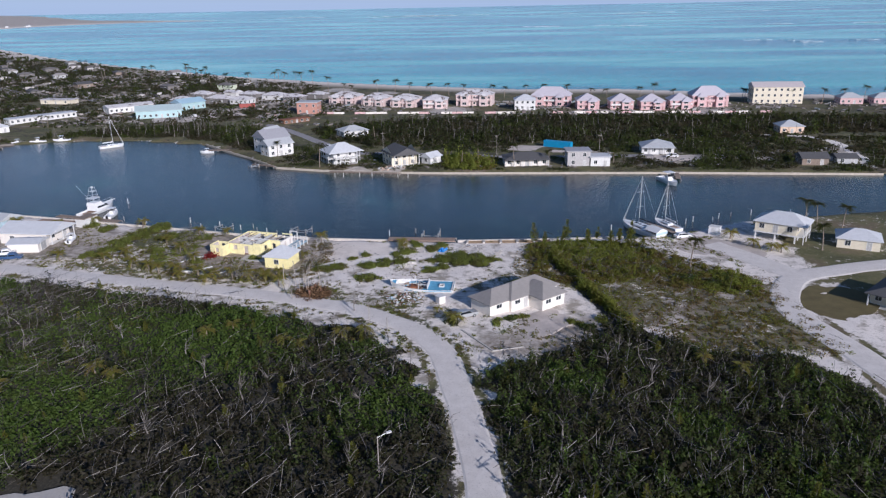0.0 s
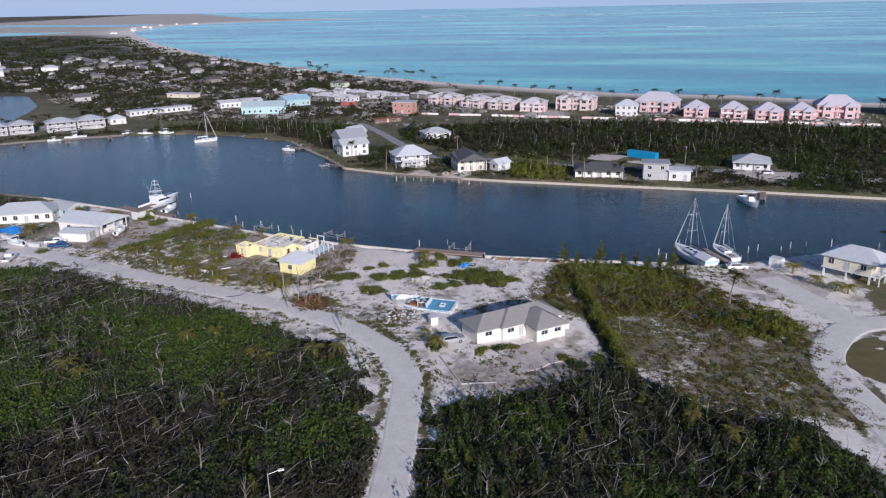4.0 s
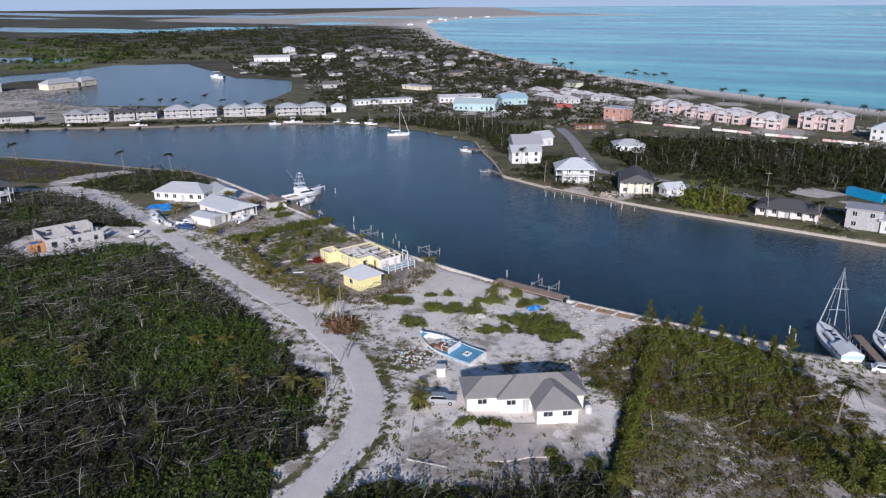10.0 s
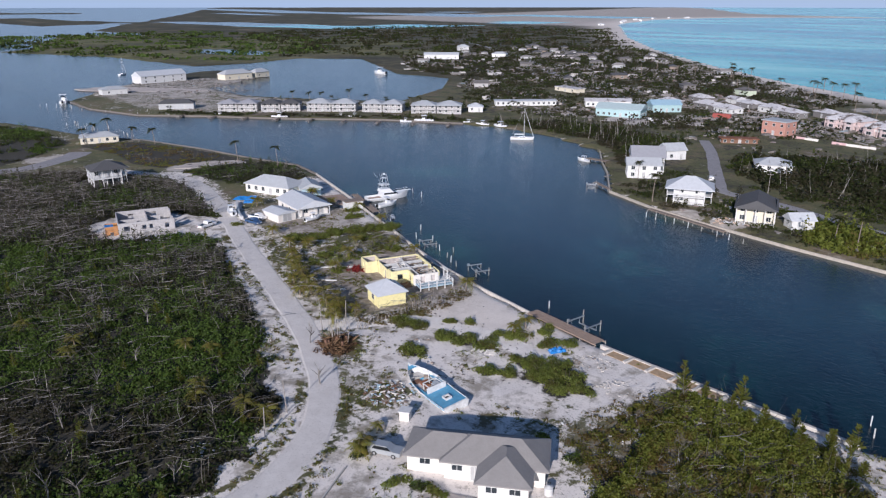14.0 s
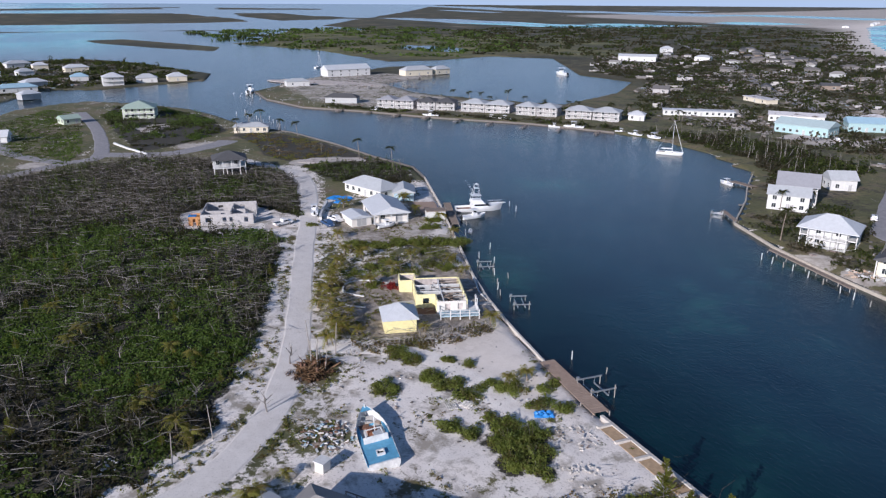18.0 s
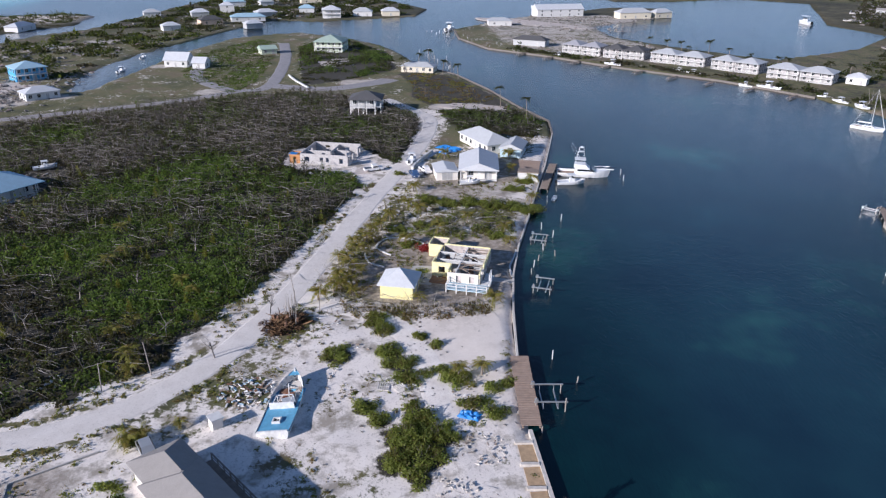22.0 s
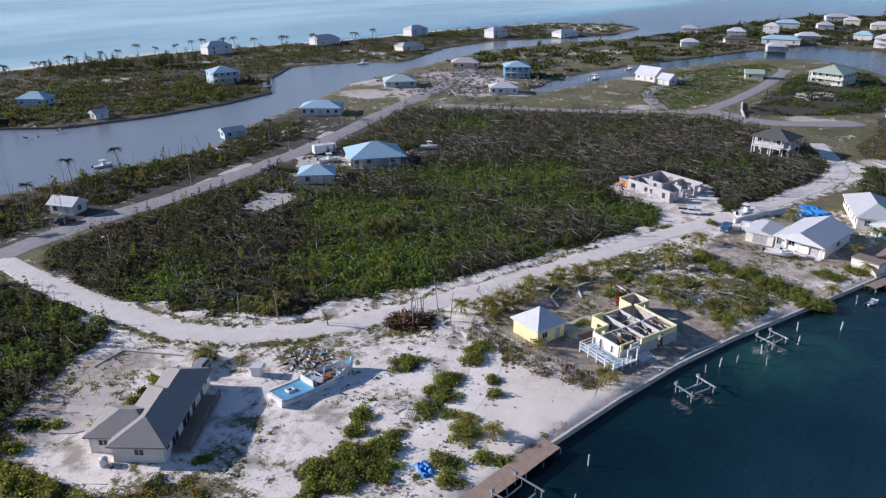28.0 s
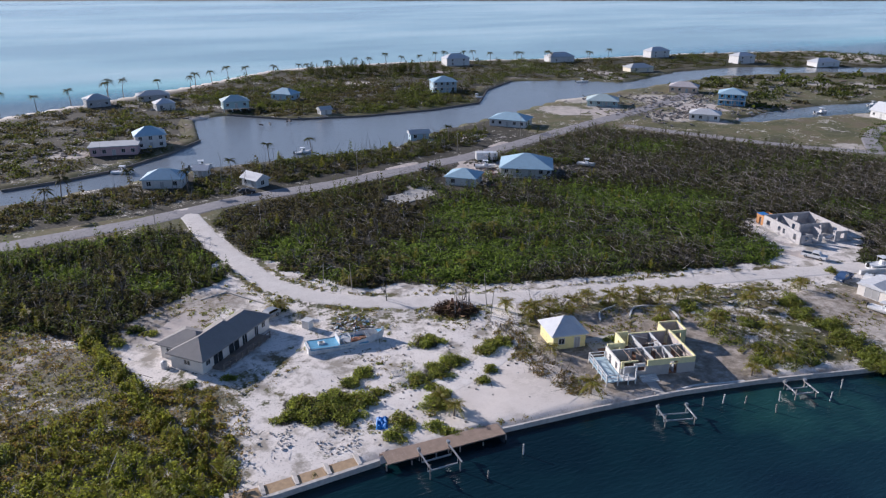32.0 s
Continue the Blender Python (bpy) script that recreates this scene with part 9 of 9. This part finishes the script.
# yards and slabs
for label, x, y, w, d, rot, mat in (("pale gravel yard round the blue container", 20, 163, 30, 12, -15, "gravel_yard"), ("pale sand yard in front of the workshops", -165, 272, 60, 22, 25, "gravel_yard"), ("broken white floor slab in the scrub", -70.4, -63.2, 13.6, 8, 15, "concrete"),
                                    ("pale yard beside the bungalow", -108, -80, 24, 14, -35, "gravel_yard"), ("pale sand yard beside the block house", -129, 13, 7, 14, 15, "gravel_yard"), ("gravel yard by the sailing boats", 47, 33, 20, 14, -25, "gravel_yard"), ("pale empty lot by the canal", -195, -142, 30, 14, 150, "gravel_yard"),
                                    ("pale lot beside the blue house", -250, -128, 26, 18, 150, "gravel_yard"), ("sandy marina apron", -480, 130, 90, 26, 45, "gravel_yard"), ("pale sand on the point", -206, 56, 10, 24, -20, "gravel_yard"), ("round brown lawn by the loop road", 58, -1, 14, 18, -35, "lawn"),
                                    ("sandy forecourt of the white house", -2, -10.5, 16, 9, 36, "gravel_yard"), *(("sandy patch beside the canal road", x_, y_, w_, d_, r_, "gravel_yard") for x_, y_, w_, d_, r_ in ((-82, -94, 13, 3.4, 18), (-108, -115, 9, 5, 30), (-121.5, -117, 12, 5, 25), (-126, -106, 11, 3.6, 28), (-70, -90.5, 7, 2.2, 18), (-306, 0, 20, 15, 20))),
                                    ("yard in front of the grey-roofed house", 66, 141, 26, 10, -8, "gravel_yard")):
    if mat not in M:
        M[mat] = plain("pale_gravel_yard" if mat == "gravel_yard" else "dry_lawn", (0.57, 0.51, 0.465) if mat == "gravel_yard" else (0.14, 0.115, 0.045), 0.95, vary=0.3, scale=0.4, fine=5.0, bumps=0.4)
    bm = bmesh.new()
    ring = []
    for k in range(28):
        a = 2 * math.pi * k / 28
        ca, sa = math.cos(a), math.sin(a)
        p = 2 if mat == "lawn" else 16 if mat == "concrete" else 4
        r = (abs(ca) ** p + abs(sa) ** p) ** (-1 / p) * (1 + 0.07 * math.sin(5 * a + x) + 0.05 * math.sin(9 * a + y))
        ring.append((ca * r * w / 2, sa * r * d / 2))
    top = [bm.verts.new((*q, 0.05)) for q in ring]
    low = [bm.verts.new((q[0] * 1.03, q[1] * 1.03, -0.3)) for q in ring]
    bm.faces.new(top)
    for k in range(28):
        j = (k + 1) % 28
        bm.faces.new((low[k], low[j], top[j], top[k]))
    ob = part("yard", bm, M[mat], None, m=pose(x, y, GROUND, rz=rot))
    tagged(ob, label, "yard", kind="structure")

# white garden wall by the loop, fence by the garage, rail fence by the cottage
for label, pts, h, mat in (("low white garden wall by the loop road", [(-272.7, -18.5), (-258, -13.5), (-243.7, -7.4)], 0.7, "white"), ("white boundary wall along the road", [(-146.7, 37), (-142.7, 35.2), (-134, 31.5), (-130, 30.5)], 0.9, "white")):
    w_ = thing("garden_wall", label, "wall", pose(0, 0, GROUND))
    for a, b_ in zip(pts, pts[1:]):
        L = math.hypot(b_[0] - a[0], b_[1] - a[1])
        part("wall_panel", boxes((0, -0.3, -0.4, L, 0.3, h)), M[mat], w_, m=pose(a[0], a[1], 0, rz=math.degrees(math.atan2(b_[1] - a[1], b_[0] - a[0]))))
fn = thing("paling_fence", "broken grey paling fence at the cottage yard", "fence", pose(0, 0, GROUND))
for k in range(34):
    t_ = k / 33
    x, y = -49.5 - 1.5 * t_ + 0.3 * math.sin(k), 13 + 27 * t_
    part("paling", boxes((-0.06, -0.06, -0.3, 0.06, 0.06, 0.9 + 0.25 * math.sin(k * 2.3))), M["pile"], fn, m=pose(x, y, 0, 8 * math.sin(k * 1.3), 9 * math.cos(k * 2.1), 0))
rb = np.random.default_rng(17)
c, t_ = leaf_quads(rb, rb.normal(size=14) * 0.6, rb.normal(size=14) * 0.6, np.zeros(14), np.full(14, 0.6), 0.8 + 0.9 * rb.random(14), np.full(14, 0.5), 60, 0.16)
red = thing("flowering_bush", "red flowering bush beside the roofless house", "bush", pose(-75.2, 30.6, GROUND))
o = new("blossom", quad_mesh("blossom", c, t_, foliage("red_blossom", [(0.3, (0.16, 0.03, 0.03)), (0.7, (0.34, 0.05, 0.05))])))
o.parent = red


# ---- storm debris strewn through the settlement, the marina and the far lots ----
def debris_material():
    m, nt, b = tree_of("mixed_storm_debris")
    rnd_ = nt.nodes.new("ShaderNodeNewGeometry").outputs["Random Per Island"]
    r = ramp(nt, rnd_, [(0.0, (0.06, 0.047, 0.036)), (0.25, (0.11, 0.095, 0.082)), (0.5, (0.17, 0.155, 0.145)), (0.65, (0.08, 0.078, 0.08)), (0.86, (0.36, 0.35, 0.34)), (0.95, (0.20, 0.12, 0.095)), (1.0, (0.17, 0.26, 0.32))])
    r = mix(nt, 0.3, r, ramp(nt, noise_of(nt, 1.4, 5), [(0.3, (0.08, 0.07, 0.06)), (0.7, (0.5, 0.48, 0.46))]))
    nt.links.new(r, b.inputs["Base Color"])
    b.inputs["Roughness"].default_value = 0.85
    return m


DEBRIS_MAT = debris_material()


def debris_field(label, poly, n, size, seed, base=GROUND, avoid=()):
    """Broken boards, sheets and blocks lying about: one joined heap of tilted slabs."""
    rg = np.random.default_rng(seed)
    p = np.array(poly)
    x, y = rg.uniform(p[:, 0].min(), p[:, 0].max(), n * 4), rg.uniform(p[:, 1].min(), p[:, 1].max(), n * 4)
    s = inside_and_distance(x, y, poly)
    g = field(x, y, 0.02, seed * 0.7) + 0.6 * field(x, y, 0.07, seed * 1.9)
    keep = (s > 0) & (g + rg.normal(size=len(x)) * 0.25 > 0.1)
    x, y = x[keep][:n], y[keep][:n]
    n = len(x)
    h = np.stack([rg.uniform(size[0], size[1], n), rg.uniform(size[0], size[1], n) * 0.5, rg.uniform(0.05, 0.22, n) * size[1]], 1)
    a, tilt = rg.uniform(0, 6.28, n), rg.normal(0, 0.22, n)
    corner = np.array([(-1, -1, -1), (1, -1, -1), (1, 1, -1), (-1, 1, -1), (-1, -1, 1), (1, -1, 1), (1, 1, 1), (-1, 1, 1)], float)
    v = corner[None] * h[:, None]
    vz = v[..., 2] + v[..., 0] * np.sin(tilt)[:, None]
    vx, vy = v[..., 0] * np.cos(a)[:, None] - v[..., 1] * np.sin(a)[:, None], v[..., 0] * np.sin(a)[:, None] + v[..., 1] * np.cos(a)[:, None]
    verts = np.stack([vx + x[:, None], vy + y[:, None], vz + base + h[:, 2:3] * 0.8], -1).reshape(-1, 3)
    f = np.array([(0, 3, 2, 1), (4, 5, 6, 7), (0, 1, 5, 4), (1, 2, 6, 5), (2, 3, 7, 6), (3, 0, 4, 7)])
    faces = (f[None] + 8 * np.arange(n)[:, None, None]).reshape(-1, 4)
    me = bpy.data.meshes.new("storm_debris")
    me.from_pydata(verts.tolist(), [], faces.tolist())
    me.materials.append(DEBRIS_MAT)
    tagged(new("storm_debris", me), label, "debris", kind="stuff")


debris_field("broken boards and roofing strewn through the settlement", SETTLE, 3800, (0.5, 2.4), 31)
debris_field("broken boards along the resort and the lane", [(-120, 236), (-60, 232), (160, 246), (250, 262), (250, 300), (120, 300), (-60, 330), (-130, 350)], 1500, (0.4, 2.0), 32)
debris_field("broken dock boards on the marina apron", [(-330, 118), (-360, 100), (-480, 92), (-540, 150), (-520, 230), (-470, 222), (-400, 170), (-330, 190), (-262, 232), (-250, 222), (-300, 160)], 420, (0.3, 1.3), 33)
debris_field("storm debris round the canal-side houses", [(-100, 150), (-70, 130), (-20, 128), (60, 124), (130, 122), (130, 150), (60, 160), (-30, 150), (-80, 176)], 380, (0.25, 1.1), 34)
debris_field("storm debris on the spit and canal lots", [(40, -140), (-30, -170), (-110, -186), (-170, -196), (-190, -250), (-100, -268), (0, -250), (90, -190)], 700, (0.3, 1.3), 35)
debris_field("storm debris round the south lots", [(-150, -116), (-200, -132), (-280, -168), (-320, -150), (-300, -110), (-230, -96)], 420, (0.3, 1.3), 36)
debris_field("broken boards on the cleared lots by the blue house", [(-180, -140), (-205, -126), (-226, -108), (-252, -128), (-280, -150), (-262, -172), (-214, -180), (-190, -165)], 520, (0.2, 1.2), 41)
debris_field("storm debris between the island houses", ISLES, 900, (0.4, 1.8), 42)
debris_field("small rubbish round the bungalows", [(-60, -62), (-90, -56), (-132, -62), (-140, -84), (-110, -92), (-70, -84)], 260, (0.15, 0.7), 37)
debris_field("scraps and broken boards over the house lots", [(-56, 13), (-40, 6), (-26, 1), (-16, 14), (6, 16), (0, 36), (-20, 40), (-44, 38)], 240, (0.06, 0.3), 38)
debris_field("scraps round the jetty houses", [(-100, 28), (-120, 30), (-160, 42), (-165, 66), (-120, 62), (-98, 54)], 200, (0.1, 0.5), 39)


# ---- feathery young pines standing out of the thicket and the scrub ----
def feathery_pine(h, seed, mat=None, label="feathery young pine above the thicket"):
    rg = np.random.default_rng(seed)
    root = thing("pine" if mat else "young_pine", label, "tree")
    c, t_ = sticks(rg, np.array([0.0]), np.array([0.0]), np.array([-0.2]), np.array([h]), np.array([0.045]), np.array([0.4]), np.array([1.5]), np.array([0.35]))
    o = new("trunk", quad_mesh("trunk", c, t_, STICK_MAT))
    o.parent = root
    n = 150
    z = h * (0.18 + 0.82 * rg.random(n))
    a = rg.uniform(0, 6.28, n)
    L = (0.25 + 0.24 * h * (1 - z / h)) * (0.6 + 0.6 * rg.random(n))
    p = np.stack([0.07 * z * math.cos(0.4), 0.07 * z * math.sin(0.4), z], 1)
    d = np.stack([np.cos(a), np.sin(a), 0.35 + 0.5 * rg.random(n)], 1)
    w = np.stack([-np.sin(a), np.cos(a), rg.normal(size=n) * 0.4], 1) * 0.07
    q = p + d * L[:, None]
    c = np.stack([p - w * 0.4, p + w * 0.4, q + w, q - w], 1)
    o = new("needles", quad_mesh("needles", c, np.clip(0.45 + 0.3 * rg.random(n), 0, 1), mat or PINE_MAT))
    o.parent = root
    return root


YOUNG = [feathery_pine(2.6, 61), feathery_pine(3.4, 62), feathery_pine(4.2, 63)]
rgy = np.random.default_rng(64)
px_, py_, ps_, _r = scatter(PINE_BELT, 7.4, 65)
wx_, wy_, ws_, _r = scatter(SCRUB_WEST, 11.0, 66)
ex_, ey_, es_, _r = scatter(SCRUB_EAST, 8.0, 67)
cx_, cy_, cs_, _r = scatter([p_ for p_ in CANAL_STRIP if p_[0] > -136], 9.0, 68)
places = [(x, y) for x, y in zip(px_, py_)] + [(x, y) for x, y in zip(cx_, cy_) if x < 20][:34:3] + [(3.0 + 2.6 * k, 36.5 + 2.2 * math.sin(k * 2.4)) for k in range(11)] + [(x, y) for x, y in zip(wx_, wy_) if y > -60 and x > -130 and math.hypot(x + 145, y - 6) > 13] + list(zip(ex_, ey_))
for k, (x, y) in enumerate(places[:220]):
    s_ = float(rgy.uniform(0.4, 0.9)) * (1.7 if 33 < y < 50 else 1.2 if y < -88 else 1.0)
    if k < 3:
        YOUNG[k].matrix_basis = pose(float(x), float(y), GROUND)
        continue
    o = copy_thing(YOUNG[k % 3], pose(float(x), float(y), GROUND, rz=float(rgy.uniform(0, 360))))
    o.scale = (s_, s_, s_)

# tall dark storm-bent pines on the sand spit, and a few over the canal
DARK = [feathery_pine(5.6, 71, WOOD_MAT, "tall dark storm-bent pine on the sand spit"), feathery_pine(7.4, 72, WOOD_MAT, "tall dark storm-bent pine on the sand spit")]
stand = []
while len(stand) < 64:
    f_ = float(rgy.random())
    stand.append((-122 - 72 * f_ + float(rgy.normal()) * 4, -313 + 34 * f_ + float(rgy.normal()) * 5))
stand += [(-52, -109), (-55, -111), (-58, -110), (-47, -110), (-68, -113), (-80, -111), (-149, -121), (-147, -117), (-150, -116), (-120, -250), (-132, -247), (-110, -246)]
for k, (x, y) in enumerate(stand):
    s_ = float(rgy.uniform(0.7, 1.25)) * (0.62 if y > -200 else 1.0)
    if k < 2:
        DARK[k].matrix_basis = pose(x, y, GROUND)
        continue
    o = copy_thing(DARK[k % 2], pose(x, y, GROUND, rz=float(rgy.uniform(0, 360))))
    o.scale = (s_ * 1.5, s_ * 1.5, s_)
